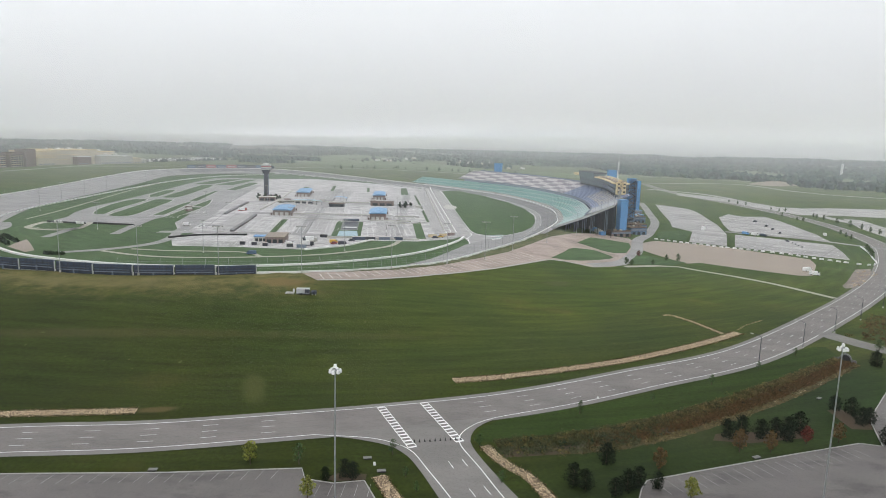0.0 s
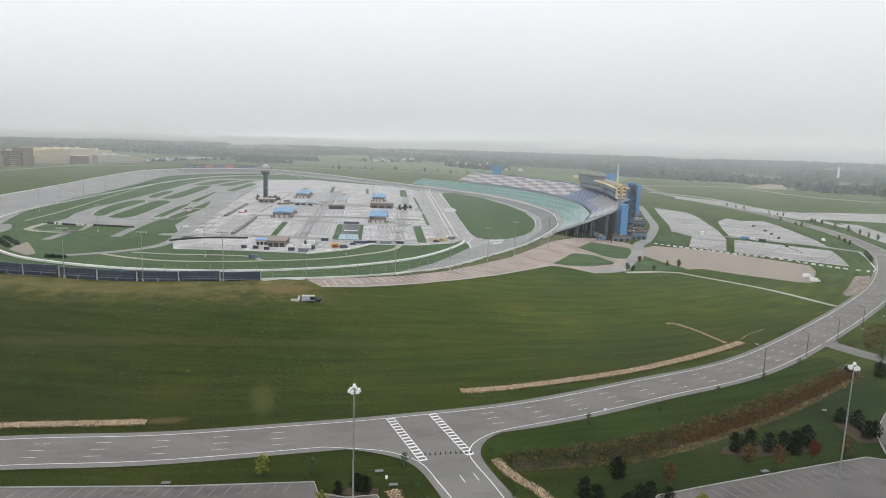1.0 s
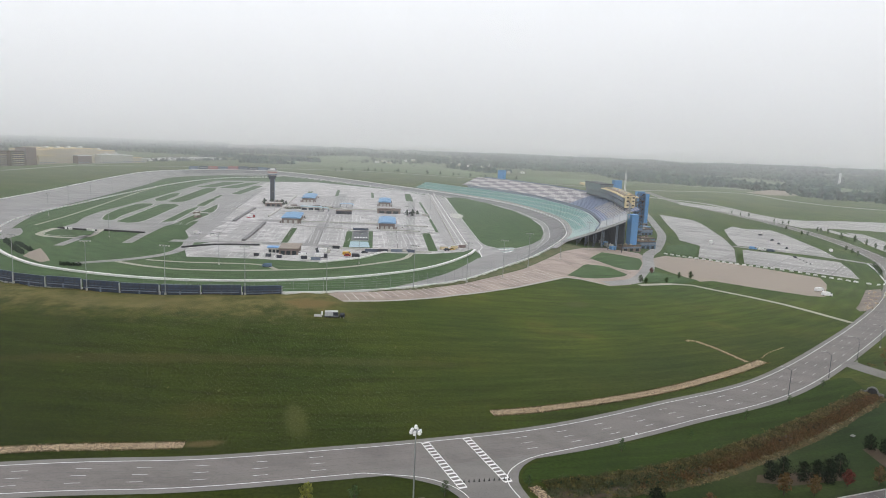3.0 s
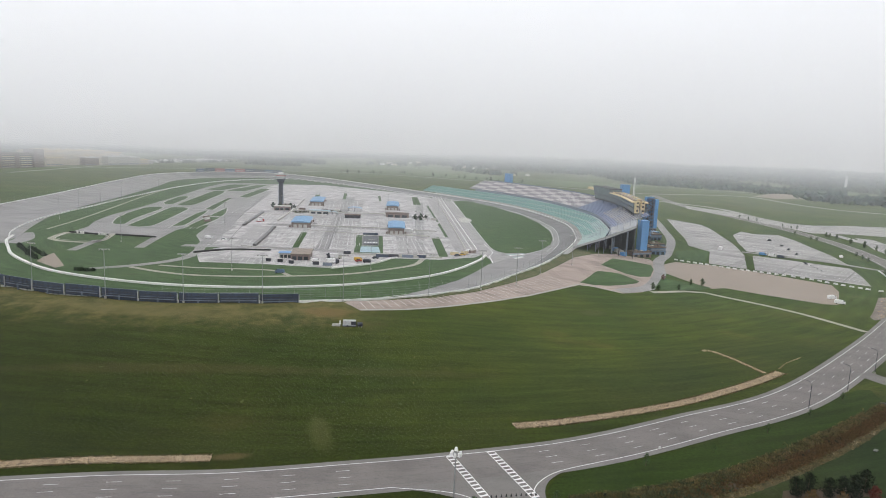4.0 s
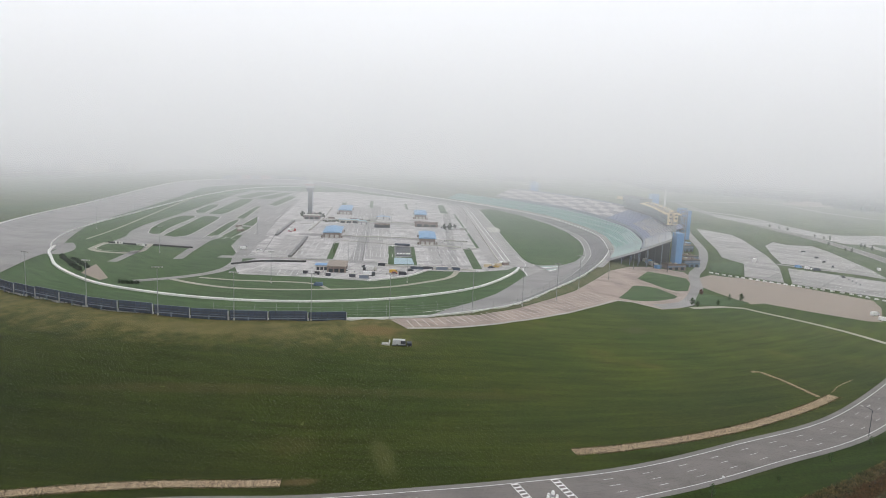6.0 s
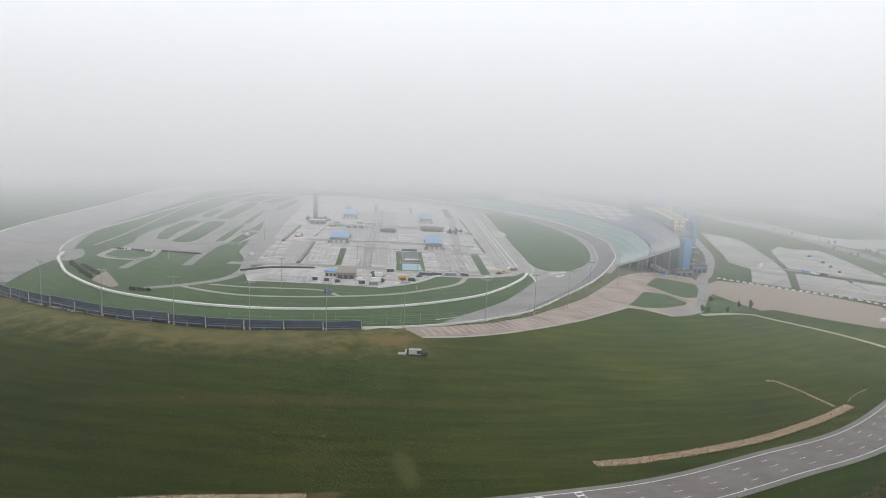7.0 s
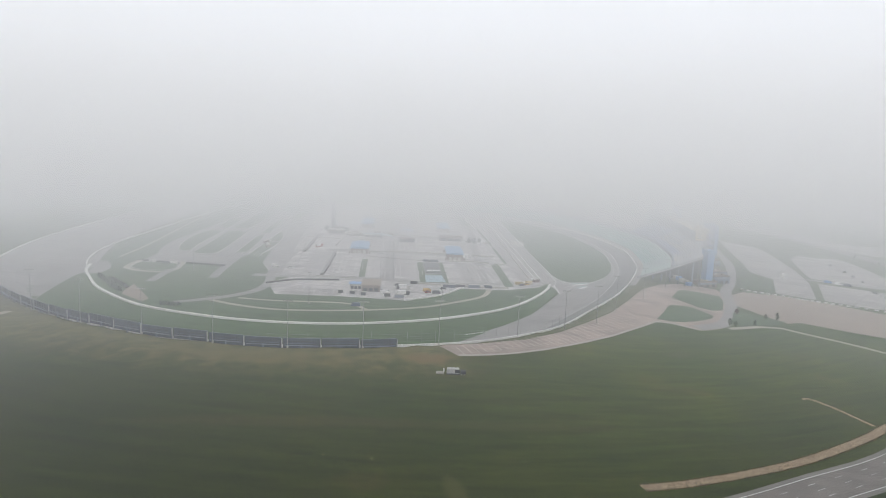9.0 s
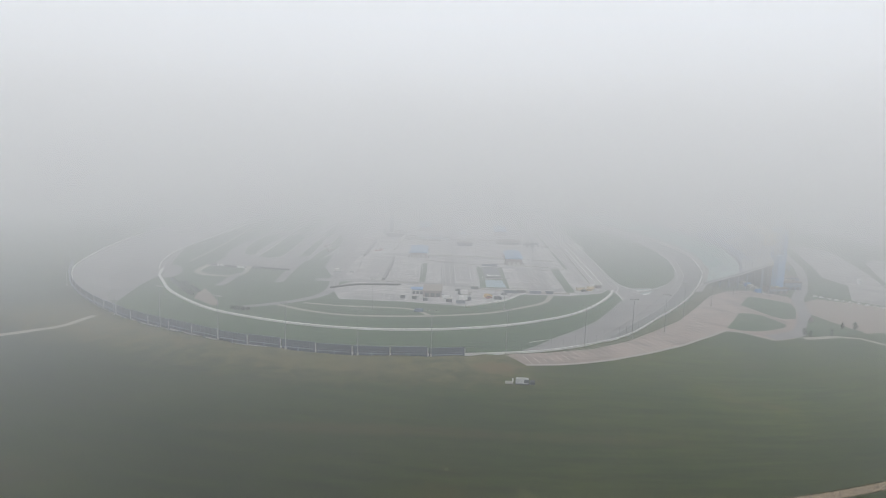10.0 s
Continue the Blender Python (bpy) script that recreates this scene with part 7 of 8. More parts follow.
shrub_row([(-305, 446), (-296, 434), (-285, 421.5), (-275, 410), (-267, 403)], 1.5, 2.2, 46, LEAFDARK, "dark clipped hedge behind the inner wall", 41)
shrub_row([(-292, 437), (-280, 425), (-267, 412)], 1.4, 2.0, 46, LEAFDARK, "dark clipped hedge beside the bare bank", 45)
shrub_row([(-179, 722), (-165, 733), (-150, 745), (-134, 756)], 1.0, 1.2, 26, SHRUB, "low olive hedge in the middle of the paddock", 43)
shrub_row([(-176, 716), (-150, 732), (-130, 744)], 0.8, 1.0, 26, SHRUB, "low olive hedge in the middle of the paddock", 44)
shrub_row([(-226, 372), (-216, 370)], 1.6, 2.0, 60, LEAFDARK, "dark hedge beside the inner wall", 42)

# riprap: beds of loose stones beside the road
def stone_bed(pts, half, count, seed, label):
    r = np.random.default_rng(seed)
    line = line_points(pts, 2.0)
    drape("riprap_bed", ribbon(line, half * 0.96), SOILBED, 0.05, label, "stones", "stuff")
    fringe = Geo()
    for _ in range(count // 3):
        k = r.integers(0, len(line) - 1)
        d = line[k + 1] - line[k]
        d /= np.linalg.norm(d)
        p = line[k] + (line[k + 1] - line[k]) * r.random() + np.array([-d[1], d[0]]) * half * r.choice((-1, 1)) * (1.0 + 0.16 * abs(r.normal()))
        a, z = r.random() * 6.283, gz(*p)
        c, w = 0.11 * math.cos(a), 0.11 * math.sin(a)
        fringe.face([(p[0] - c, p[1] - w, z), (p[0] + c, p[1] + w, z), (p[0] + 1.3 * c, p[1] + 1.3 * w, z + 0.22 + 0.15 * r.random()), (p[0] - 0.8 * c, p[1] - 0.8 * w, z + 0.3)])
    solo("dry_grass", fringe, STRAW, "straw-coloured grass fringing the riprap", "grass", "stuff")
    g = Geo()
    for _ in range(count):
        k = r.integers(0, len(line) - 1)
        p = line[k] + (line[k + 1] - line[k]) * r.random()
        d = line[k + 1] - line[k]
        d /= np.linalg.norm(d)
        p = p + np.array([-d[1], d[0]]) * (r.random() * 2 - 1) * half * (0.85 + 0.3 * r.random())
        s = 0.09 + 0.17 * r.random() ** 2
        z = gz(*p)
        k0 = len(g.v)
        ring_ = [(p[0] + s * (0.7 + 0.5 * r.random()) * math.cos(a), p[1] + s * (0.7 + 0.5 * r.random()) * math.sin(a), z) for a in np.arange(5) * 1.2566 + r.random()]
        top = (p[0] + 0.2 * s * r.normal(), p[1] + 0.2 * s * r.normal(), z + 0.08 + s * (0.45 + 0.4 * r.random()))
        g.v += ring_ + [(0.6 * (x - p[0]) + top[0], 0.6 * (y - p[1]) + top[1], z + 0.08 + s * 0.35 + 0.12 * s * r.normal()) for x, y, _z in ring_] + [top]
        for i in range(5):
            j = (i + 1) % 5
            g.f += [(k0 + i, k0 + j, k0 + 5 + j, k0 + 5 + i), (k0 + 5 + i, k0 + 5 + j, k0 + 10)]
            g.s += [0, 0]
    solo("riprap", g, STONE, label, "stones", "stuff")


stone_bed([(4.8, 171.2), (18, 175), (37.2, 182.8), (58, 193), (78, 205.8), (95, 218.2), (108.5, 229.6)], 1.7, 8000, 5, "bed of pale tan riprap stones along the road")
stone_bed([(89.6, 254), (91.6, 255.6), (93.6, 253.6), (97, 246), (99.6, 236), (101.6, 228)], 0.75, 1500, 6, "narrow line of riprap stones down the bank")
stone_bed([(109.5, 233.4), (112, 236), (115, 239.8), (121, 245.4), (127.5, 250.8)], 0.17, 130, 10, "thin line of pale stones down the bank")
stone_bed([(-135, 133), (-115, 138.5), (-99.4, 142), (-84.7, 143.8), (-70, 145.8)], 1.6, 4500, 7, "bed of pale tan riprap stones along the road")
stone_bed([(-10.6, 118.6), (-9.2, 115.2), (-7.2, 111), (-5.0, 106)], 1.3, 600, 8, "riprap stones below a drain inlet")
stone_bed([(10.6, 132.6), (14.5, 124.5), (18.5, 119.8), (21, 113), (23, 105)], 1.2, 1000, 9, "riprap stones along the ditch")

# lush grass between the road and the ditch
drape("road_verge", [[(9.0, 133.5), (8.6, 137), (10.4, 141.4), (14.6, 145.6), (22.5, 149.6), (39.4, 156.2), (55.2, 165.0), (74.8, 177.6), (93.5, 189.4), (106, 198.6), (118, 207.6), (126, 213), (131, 214), (128, 201), (112, 188), (97, 176.6), (75, 161.6), (57, 150.4), (42, 143), (30, 139), (22, 137)]],
      VERGE, 0.06, "lush dark green grass verge between road and ditch", "grass", "stuff")

# ditch with rust-coloured brush
DITCH = line_points([(14, 131), (22, 132.6), (30, 134.6), (41.7, 138.6), (56.8, 146), (74.9, 157.4), (96.9, 172.6), (112, 184.5), (128, 197)], 1.5)
halfw = np.interp(np.arange(len(DITCH)), [0, len(DITCH) * 0.2, len(DITCH) * 0.6, len(DITCH) - 1], [3.6, 4.6, 4.4, 3.4])
drape("ditch_soil", [[tuple(offset_line(DITCH, -halfw)[i]), tuple(offset_line(DITCH, -halfw)[i + 1]), tuple(offset_line(DITCH, halfw)[i + 1]), tuple(offset_line(DITCH, halfw)[i])] for i in range(len(DITCH) - 1)],
      SOIL, 0.07, "brown soil of a drainage ditch", "soil", "stuff")


def brush(seed, count, mt, lo, hi, tall, label, part_of=(0.0, 1.0)):
    r = np.random.default_rng(seed)
    g = Geo()
    for _ in range(count):
        u = part_of[0] + (part_of[1] - part_of[0]) * r.random()
        k = min(int(u * (len(DITCH) - 1)), len(DITCH) - 2)
        d = DITCH[k + 1] - DITCH[k]
        d /= np.linalg.norm(d)
        w = ((lo + hi) / 2 + (hi - lo) * 0.5 * max(-1, min(1, 0.55 * r.normal()))) * halfw[k]
        if math.sin(k * 0.55 + seed) + math.sin(k * 0.21 + 2 * w / halfw[k]) + 0.9 * r.normal() < -0.55:
            continue
        p = DITCH[k] + d * r.random() * 1.5 + np.array([-d[1], d[0]]) * w
        z = gz(*p)
        h = tall * (0.4 + 0.8 * r.random())
        for _ in range(7):
            a = r.random() * 6.283
            s = 0.05 + 0.09 * r.random()
            q = (p[0] + 0.5 * r.normal() * 0.6, p[1] + 0.5 * r.normal() * 0.6, z + h * (0.5 + 0.5 * r.random()))
            g.face([(p[0] - s * math.cos(a), p[1] - s * math.sin(a), z), (p[0] + s * math.cos(a), p[1] + s * math.sin(a), z), (q[0] + s * 0.8 * math.cos(a), q[1] + s * 0.8 * math.sin(a), q[2]), (q[0] - s * math.cos(a), q[1] - s * math.sin(a), q[2] - 0.1)])
    solo("brush", g, mt, label, "brush", "stuff")


def bushes(seed, count, mt, lo, hi, tall, label, part_of):
    """Rounded low bushes scattered along the ditch."""
    r = np.random.default_rng(seed)
    blobs = []
    for _ in range(count):
        k = min(int((part_of[0] + (part_of[1] - part_of[0]) * r.random()) * (len(DITCH) - 1)), len(DITCH) - 2)
        d = DITCH[k + 1] - DITCH[k]
        d /= np.linalg.norm(d)
        p = DITCH[k] + np.array([-d[1], d[0]]) * (lo + (hi - lo) * r.random()) * halfw[k] + r.normal(size=2) * 0.4
        w = 0.45 + 0.75 * r.random()
        blobs.append((*p, gz(*p) + tall * 0.35, w, tall * (0.4 + 0.5 * r.random())))
    solo("bushes", leaf_cloud(blobs, 34, 0.17, seed), mt, label, "bushes", "stuff")


for nm, w0, w1, mt, label in (("ditch_straw", -1.12, -0.55, STRAW, "straw-coloured dry grass along the ditch"), ("ditch_weed_bed", 0.45, 1.0, WEEDS, "olive weeds on the upper side of the ditch")):
    lo_, hi_ = offset_line(DITCH, w0 * halfw), offset_line(DITCH, w1 * halfw)
    lo_, hi_ = lo_ + 0.35 * np.sin(np.arange(len(lo_)) * 1.7)[:, None], hi_ + 0.35 * np.sin(np.arange(len(lo_)) * 2.3)[:, None]
    drape(nm, [[tuple(lo_[i]), tuple(lo_[i + 1]), tuple(hi_[i + 1]), tuple(hi_[i])] for i in range(8, len(DITCH) - 1)], mt, 0.1, label, "grass", "stuff")
brush(21, 5200, BRUSH, -0.6, 0.6, 0.7, "rust and olive brush filling the drainage ditch", (0.15, 1.0))
brush(22, 4200, WEEDS, 0.0, 1.0, 0.8, "green weeds along the edge of the ditch", (0.0, 0.5))
brush(23, 5200, LEAFRUST, -0.65, 0.5, 0.8, "rust-brown weeds in the ditch", (0.15, 1.0))
brush(25, 2400, STRAW, -1.1, -0.5, 0.35, "pale straw weeds on the ditch's edge", (0.1, 1.0))
brush(24, 2600, STRAW, 0.25, 1.05, 0.95, "tall straw-coloured grass on the upper side of the ditch", (0.1, 1.0))
brush(26, 3200, WEEDS, 0.3, 1.05, 0.9, "olive weeds on the upper side of the ditch")
brush(27, 2000, SHRUB, 0.5, 1.05, 0.7, "grey-green weeds on the upper edge of the ditch", (0.05, 1.0))
bushes(28, 130, SHRUB, -0.3, 1.0, 1.3, "grey-green bushes at the head of the ditch", (0.0, 0.34))
bushes(35, 110, SHRUB, -1.1, 0.3, 1.2, "grey-green bushes on the lower side of the ditch head", (0.0, 0.24))
bushes(36, 60, WEEDS, -1.1, 0.2, 1.0, "olive bushes on the lower side of the ditch head", (0.02, 0.3))
bushes(29, 60, LEAFDARK, -0.7, 0.6, 1.2, "dark bushes at the head of the ditch", (0.0, 0.3))
bushes(30, 120, LEAFRUST, -0.4, 0.5, 0.9, "rust-coloured bushes in the ditch", (0.2, 1.0))
bushes(33, 90, STRAW, 0.3, 1.0, 1.3, "tall straw-coloured bushes on the upper side of the ditch", (0.1, 1.0))
bushes(34, 40, CEDAR, -0.2, 0.9, 1.0, "dark low bushes among the brush of the ditch", (0.05, 0.7))
bushes(32, 130, WEEDS, 0.5, 1.05, 1.2, "olive bushes on the upper edge of the ditch", (0.1, 1.0))
bushes(31, 40, STRAW, -1.0, -0.5, 0.5, "straw-coloured tufts on the ditch's edge", (0.15, 1.0))
for k, (x, y) in enumerate(((88.7, 162.9), (98.5, 169.9), (107.6, 176.6), (116.7, 183.9), (121, 188))):
    stone_bed([(x - 1.6, y - 1.2), (x, y), (x + 1.6, y + 1.3)], 0.9, 60, 60 + k, "pale boulders in the bottom of the ditch")
# the next ditch, beyond the side street
rb = np.random.default_rng(14)
blobs = []
for _ in range(150):
    u, v = rb.random(), rb.normal() * 0.5
    p = np.array([152, 224]) * (1 - u) + np.array([185, 262]) * u + np.array([5.5, -4.5]) * v
    blobs.append((*p, gz(*p) + 0.35, 0.5 + 0.7 * rb.random(), 0.5 + 0.4 * rb.random()))
solo("bushes", leaf_cloud(blobs[:90], 34, 0.18, 15), BRUSH, "brown brush in the ditch beyond the side street", "bushes", "stuff")
solo("bushes", leaf_cloud(blobs[90:], 34, 0.18, 16), WEEDS, "olive weeds in the ditch beyond the side street", "bushes", "stuff")

# far woods: thousands of crowns with fields left open between them
ico = np.array([(0, 0, 1), (0.894, 0, 0.447), (0.276, 0.851, 0.447), (-0.724, 0.526, 0.447), (-0.724, -0.526, 0.447), (0.276, -0.851, 0.447),
                (0.724, 0.526, -0.447), (-0.276, 0.851, -0.447), (-0.894, 0, -0.447), (-0.276, -0.851, -0.447), (0.724, -0.526, -0.447)])
ico_f = np.array([(0, 1, 2), (0, 2, 3), (0, 3, 4), (0, 4, 5), (0, 5, 1), (1, 6, 2), (2, 7, 3), (3, 8, 4), (4, 9, 5), (5, 10, 1), (6, 7, 2), (7, 8, 3), (8, 9, 4), (9, 10, 5), (10, 6, 1)])


def woods(name, xs, ys, size, label, seed, mat=WOODS):
    r = np.random.default_rng(seed)
    n = len(xs)
    z = ground(xs, ys)
    s = size * (0.5 + 0.8 * r.random(n) ** 1.5)
    v = ico[None] * (1 + 0.3 * r.normal(size=(n, 11, 1))) * s[:, None, None] * np.array([1, 1, 1.2])
    v = v + np.stack([xs, ys, z + s * 0.75], 1)[:, None, :]
    f = (ico_f[None] + (np.arange(n) * 11)[:, None, None]).reshape(-1, 3)
    me = bpy.data.meshes.new(name)
    me.from_pydata(v.reshape(-1, 3).tolist(), [], f.tolist())
    me.materials.append(mat)
    tagged(new(name, me), label, "woods", kind="stuff")


FIELDS = [[(-500, 2015), (-463, 2438), (-329, 2640), (-198, 2480), (120, 1829), (239, 1578), (24, 1594), (-212, 1745)], [(875, 2060), (1001, 1898), (859, 1639), (800, 1760)],
          [(1070, 1768), (1089, 1618), (970, 1440), (855, 1430)], [(130, 1420), (420, 1480), (480, 1640), (200, 1760)], [(800, 1100), (1400, 950), (1500, 1080), (900, 1210)], [(-380, 2860), (-80, 2900), (-60, 3050), (-420, 3010)],
          [(1300, 2300), (1700, 2150), (1760, 2300), (1360, 2460)], [(-1180, 2250), (-960, 2330), (-930, 2480), (-1200, 2400)], [(300, 2500), (620, 2440), (640, 2560), (320, 2620)]]
BROWN = [(-833, 2558), (-1000, 3150), (-700, 3100), (-525, 2700)]


def within(x, y, poly):
    """Which places lie in an outline."""
    hit_ = np.zeros(len(x), bool)
    for (x0, y0), (x1, y1) in zip(poly, poly[1:] + poly[:1]):
        if y0 != y1:
            hit_ ^= ((y0 > y) != (y1 > y)) & (x < (x1 - x0) * (y - y0) / (y1 - y0) + x0)
    return hit_


def wood_mask(x, y):
    """Where trees grow: blobs near by, closed woods further off, and a closed edge beyond the eastern fields."""
    a = np.sin(x / 173 + 1.3 * np.sin(y / 260)) + np.sin(y / 121 + 1.7 * np.sin(x / 310)) + 0.8 * np.sin((x + y) / 97)
    d = np.hypot(x + 150, y - 700)
    front = np.interp(x, [150, 495, 616, 702, 729, 751, 816, 1300, 2000], [1900, 1680, 1590, 1600, 1390, 1270, 1235, 1010, 800])
    belt = (x > 470) & (y > front) & (y < front + 700)
    out = ((a > 0.5 - 2.1 * ease(1300, 2300, d)) & (d > 1180)) | belt
    return out & ~((x > 150) & (y < front))


cx_, cy_ = rng.uniform(-2600, 2900, 150000), 1100 + 3050 * rng.random(150000) ** 1.3
keep = wood_mask(cx_, cy_) & ~((cx_ > -1000) & (cx_ < -560) & (cy_ < 2060)) & (np.abs(cx_) < 0.80 * cy_ + 150)
for o in FIELDS + [BROWN]:
    keep &= ~within(cx_, cy_, o)
cx_, cy_ = cx_[keep][:42000], cy_[keep][:42000]
pale = rng.random(len(cx_)) < 0.3
woods("far_woods", cx_[~pale], cy_[~pale], 6.5, "dense dark green woods in the misty distance", 31)
woods("far_woods", cx_[pale], cy_[pale], 6.5, "paler green crowns among the distant woods", 34, PALEWOODS)
bx = rng.uniform(-1000, -380, 420)
woods("hedgerow", bx, 2120 + (bx + 600) * -0.25 + rng.normal(0, 18, 420), 6.0, "dark green tree belt behind the resort", 33)
bx = rng.uniform(-735, -480, 120)
woods("hedgerow", bx, 1690 + (bx + 735) * 2.4 + rng.normal(0, 9, 120), 3.6, "small dark trees round the far car park", 35)
bx = np.concatenate([rng.uniform(-320, -60, 70), rng.uniform(60, 330, 90)])
woods("hedgerow", bx, 2300 + 0.2 * bx + rng.normal(0, 70, 160), 4.2, "dark trees between the distant houses", 36)
for o in FIELDS:
    drape("field", [o], FIELD, 0.5, "pale green open field in the distance", "field")
drape("field", [BROWN], BROWNFIELD, 0.5, "brown ploughed field in the distance", "field")
mound = Geo()
rm = np.random.default_rng(9)
rows_m = []
for u in np.linspace(-1, 1, 9):
    row_m = []
    for v in np.linspace(-1, 1, 15):
        x, y = 712 + 52 * v - 12 * u, 1408 + 34 * u + 20 * v
        row_m.append((x, y, gz(x, y) - 0.5 + 9 * max(0.0, 1 - u * u) * max(0.0, 1 - v * v) ** 0.8 * (0.75 + 0.4 * rm.random())))
    rows_m.append(row_m)
for ra, rb in zip(rows_m[:-1], rows_m[1:]):
    mound.band(ra, rb)
solo("dirt_mound", mound, GRAVEL, "bare tan dirt mound beside the woods", "mound", "stuff")

# ---- distant buildings ----
RES = math.degrees(math.atan2(1611 - 1364, -731 + 838))
resort = thing("resort_building", -838, 1364, None, RES, "long tan stucco resort building with flat roofs", "building")
for x, y, w, dd, h, mt in ((24, 40, 46, 80, 28, TANWALL), (66, 46, 60, 90, 30.5, TANWALL), (118, 44, 64, 84, 31, TANWALL), (172, 50, 60, 80, 27, TANWALL), (20, -4, 40, 14, 16, TANWALL), (104, -6, 34, 16, 17, BRICK),
                           (172, -4, 58, 26, 19, WALLGREY), (216, 10, 40, 40, 17, WALLGREY), (246, 6, 30, 30, 12, TANWALL), (270, 10, 24, 26, 9, WALLGREY)):
    wing = part("wing", Geo().box((x, y, -4), (w, dd, h + 4)), mt, resort)
    part("parapet", Geo().box((x, y, h), (w + 1, dd + 1, 1.3)), CREAM if mt == TANWALL else WHITE, wing)
    if dd < 50:
        for k in range(int(w / 9)):
            part("window", Geo().box((x - w / 2 + 5 + 9 * k, y - dd / 2 - 0.15, 1.5), (5.5, 0.4, 2.2)), BLUEGREY, wing)
    else:
        for z in (h * 0.35, h * 0.7):
            part("band", Geo().box((x, y - dd / 2 - 0.1, z), (w, 0.3, 0.9)), CREAM, wing)
    if w > 50:
        for k in range(4):
            part("roof_unit", Geo().box((x - w / 3 + k * w / 4.5, y - 10 + 9 * (k % 2), h + 1.3), (6, 5, 2.4 + k % 2)), WHITE if k % 2 else WALLGREY, wing)
hotel = thing("hotel_block", -820, 1268, None, 80, "brown brick hotel block with pale balconies and rows of windows", "building")
for x, y, w, h in ((-102, 4, 34, 24), (-64, 0, 32, 25), (-28, 4, 32, 27), (10, 0, 32, 27), (46, 2, 26, 33.5)):
    wing = part("wing", Geo().box((x, y + 12, -4), (w, 24, h + 4)), BRICK, hotel)
    part("parapet", Geo().box((x, y + 12, h), (w + 0.8, 24.8, 1.2)), ROOFBROWN, wing)
    if x < 40:
        for z in range(6):
            part("balcony", Geo().box((x, y - 0.8, 1.5 + 3.9 * z), (w * 0.8, 1.6, 0.9)), CREAM if z % 2 else WALLGREY, wing)
            for k in range(5):
                part("window", Geo().box((x - w * 0.38 + k * w * 0.19, y - 0.1, 2.6 + 3.9 * z), (w * 0.11, 0.3, 2.0)), GLASS, wing)
for x, y, k in ((-882, 1398, 0.7), (-868, 1408, 1.2), (-856, 1414, 0.9)):
    t = thing("marquee", x, y, None, 0, "white peaked marquee tent", "tent", "marquee tents")
    g = Geo()
    for q in range(8):
        a, b = q * math.pi / 4, (q + 1) * math.pi / 4
        g.face([(9 * k * math.cos(a), 9 * k * math.sin(a), 3.5), (9 * k * math.cos(b), 9 * k * math.sin(b), 3.5), (0, 0, 4 + 5 * k)])
        g.face([(9 * k * math.cos(a), 9 * k * math.sin(a), -0.5), (9 * k * math.cos(b), 9 * k * math.sin(b), -0.5), (9 * k * math.cos(b), 9 * k * math.sin(b), 3.5), (9 * k * math.cos(a), 9 * k * math.sin(a), 3.5)])
    part("canvas", g, TENT, t)
far_lot = [(-756, 1681), (-724, 1760), (-688, 1845), (-640, 1960), (-680, 2050), (-760, 2039), (-800, 1945), (-815, 1824)]
drape("far_car_park", [far_lot], LOTCONC, 0.4, "pale car park beside the resort", "parking lot")
drape("far_road", ribbon(line_points([(-752, 1127), (-756, 1250), (-760, 1370), (-763, 1470), (-735, 1600)], 20), 4.5), LOTCONC, 0.35, "pale road along the foot of the resort", "road")
for mt, seed, tone in ((WHITE, 51, "white"), (DARKSTEEL, 52, "dark")):
    rc_, g = np.random.default_rng(seed), Geo()
    px_, py_ = rc_.uniform(-815, -640, 230), rc_.uniform(1680, 2050, 230)
    ok = within(px_, py_, far_lot)
    for x, y in zip(px_[ok], np.round(py_[ok] / 16) * 16):
        z = gz(x, y) + 0.5
        g.box((x, y, z), (5.0, 2.1, 1.0), 30).box((x, y, z + 1.0), (2.8, 1.9, 0.8), 30, top=0.8)
    solo("far_cars", g, mt, tone + " cars in rows on the far car park", "cars", "stuff")
silo = thing("water_standpipe", 1095, 1815, None, 0, "tall white cylindrical water standpipe", "tower")
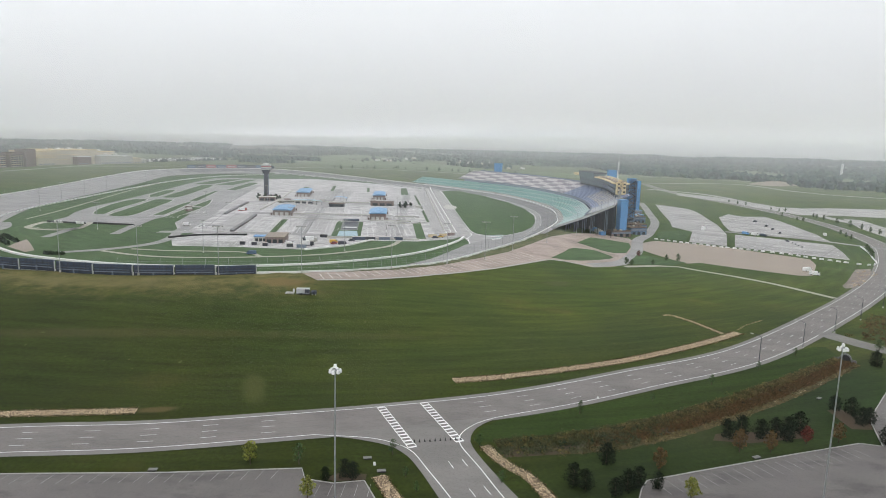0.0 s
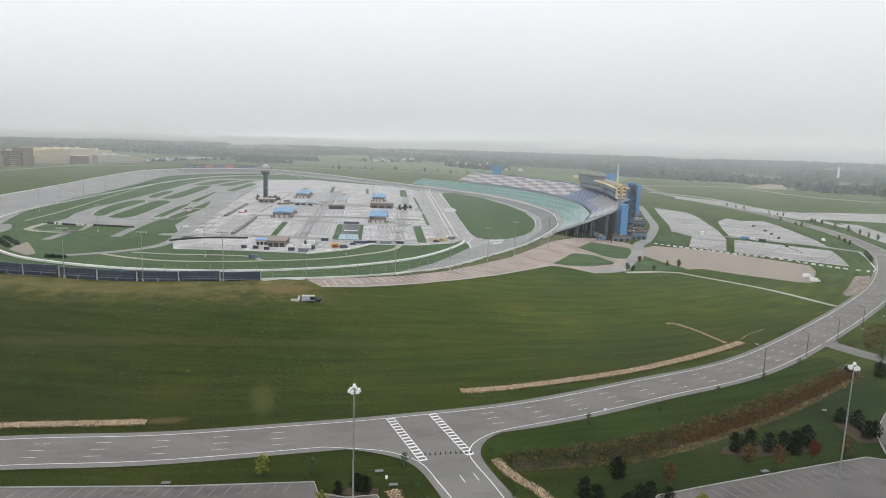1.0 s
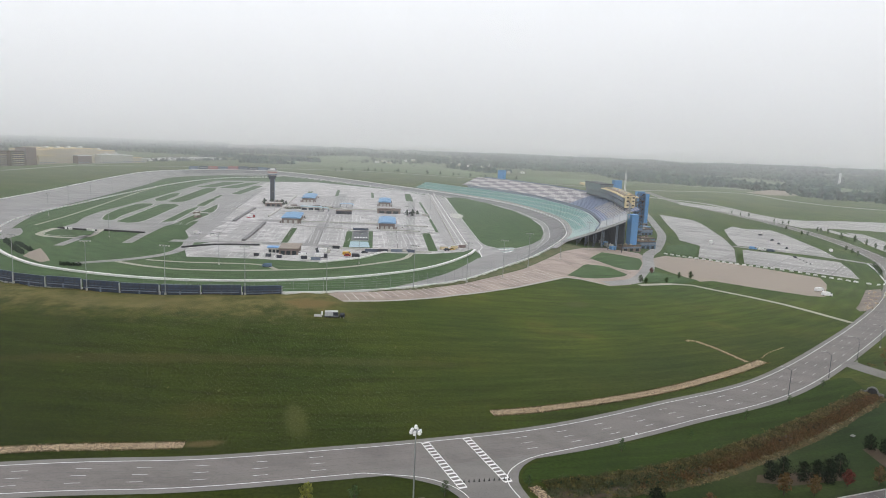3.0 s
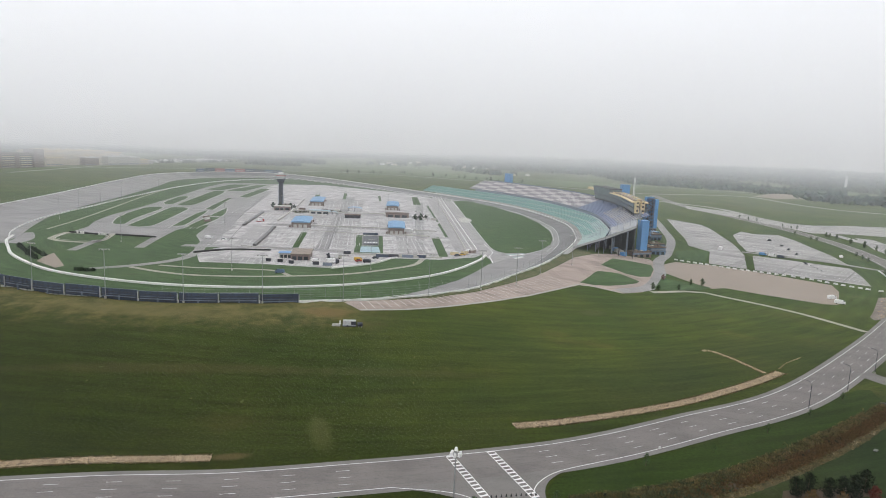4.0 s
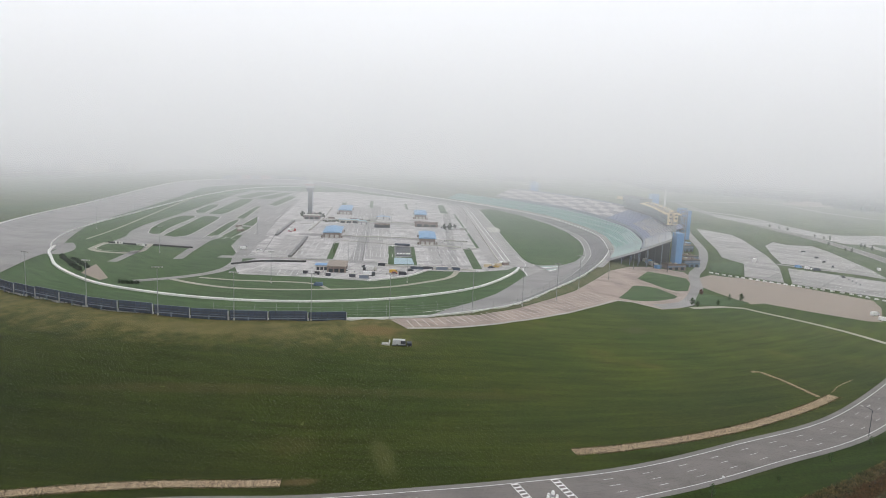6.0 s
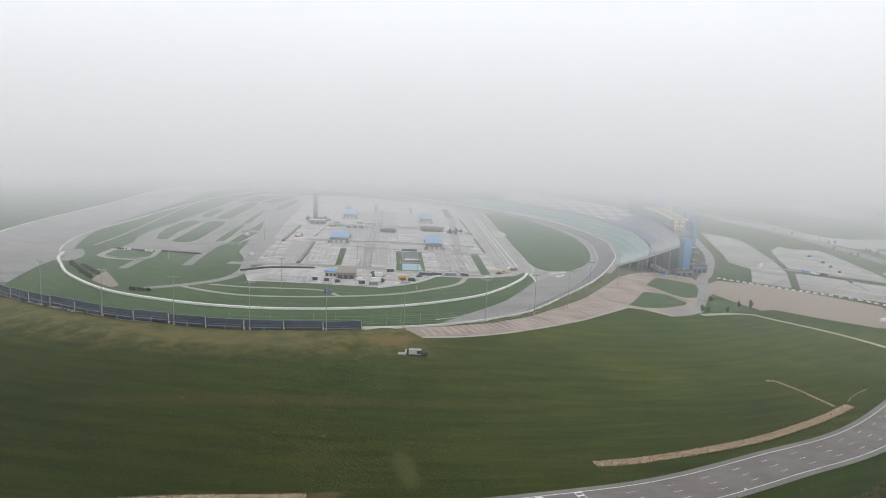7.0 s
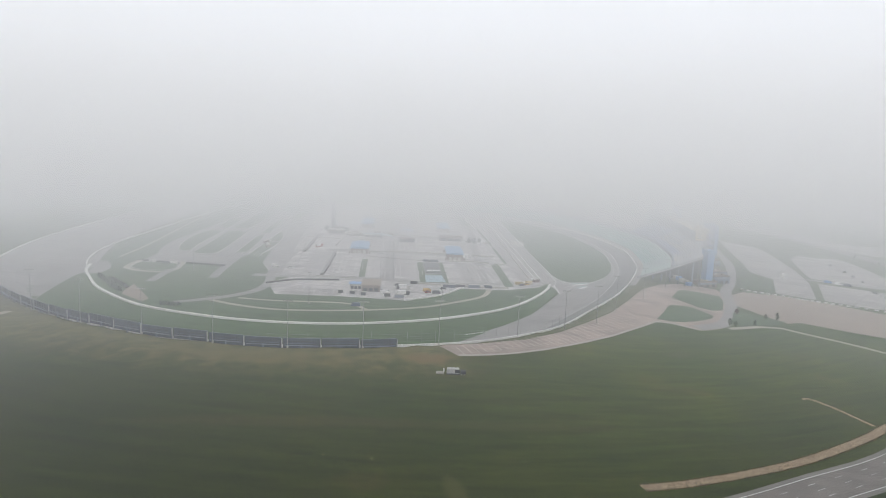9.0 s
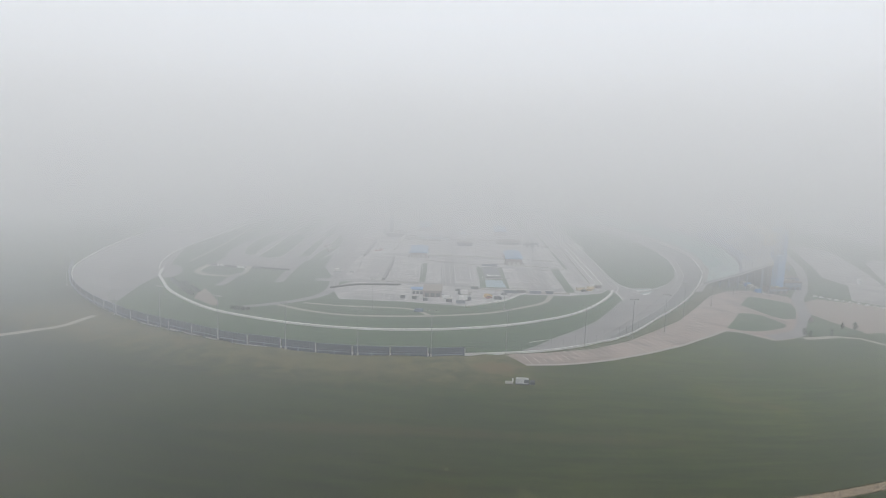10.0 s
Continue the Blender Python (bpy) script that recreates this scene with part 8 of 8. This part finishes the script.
part("tank", Geo().tube((0, 0, -3), (0, 0, 37), 3.3, n=20), WHITE, silo)
part("cap", Geo().tube((0, 0, 37), (0, 0, 38.4), 3.3, 0.8, n=20), WHITE, silo)
part("ladder", Geo().box((-3.4, 0, -2), (0.3, 0.6, 38)), STEEL, silo)
HOMES = [(-216, 2207), (-200, 2274), (-173, 2190), (-163, 2305), (-137, 2560), (-81, 2488), (-48, 2457), (33, 2300), (62, 2269), (88, 2189), (124, 2167), (170, 2297), (-128, 2390), (-7, 2550), (187, 1873), (230, 1900),
         (100, 2230), (150, 2200), (-190, 2230), (260, 2280), (300, 2240), (20, 2420), (-105, 2440), (340, 2330), (640, 2250), (700, 2200)]
for k, (x, y) in enumerate(HOMES):
    h = thing("far_house", x, y, None, 31 * k % 180, "small pale house in the misty distance", "house", "distant houses")
    part("wall", Geo().box((0, 0, -1), (14, 9, 5.5)), TANWALL if k % 3 else WHITE, h)
    r = Geo()
    for s in (-1, 1):
        r.face([(-7.5, s * 5, 4.4), (7.5, s * 5, 4.4), (7.5, 0, 7.2), (-7.5, 0, 7.2)])
    r.face([(-7.5, -5, 4.4), (-7.5, 5, 4.4), (-7.5, 0, 7.2)]).face([(7.5, -5, 4.4), (7.5, 0, 7.2), (7.5, 5, 4.4)])
    part("roof", r, WALLGREY, h)
ADS_WEST = -474
ads = arc_places(191, 210, 16, 2.0)
for k, (x, y, z, yaw, i) in enumerate(p for p in ads if p[0] > ADS_WEST):
    b = thing("advert_board", x, y, None, yaw, "coloured advertising board above the far turn", "board", "advertising boards")
    part("panel", Geo().box((0, 0, 1.5), (19.2, 0.4, 6.2)), (NAVY, WALLBLUE, DARKSTEEL, NAVY, ADRED, WALLBLUE, ADRED)[k % 7], b)
    for s in (-5, 5):
        part("leg", Geo().box((s, 0.5, -1), (0.4, 0.4, 4)), STEEL, b)
    for s in (-5, -1.4, 2.6, 5.4):
        part("lettering_bar", Geo().box((s, 0.3, 3.6), (2.4, 0.1, 1.3)), DECK, b)
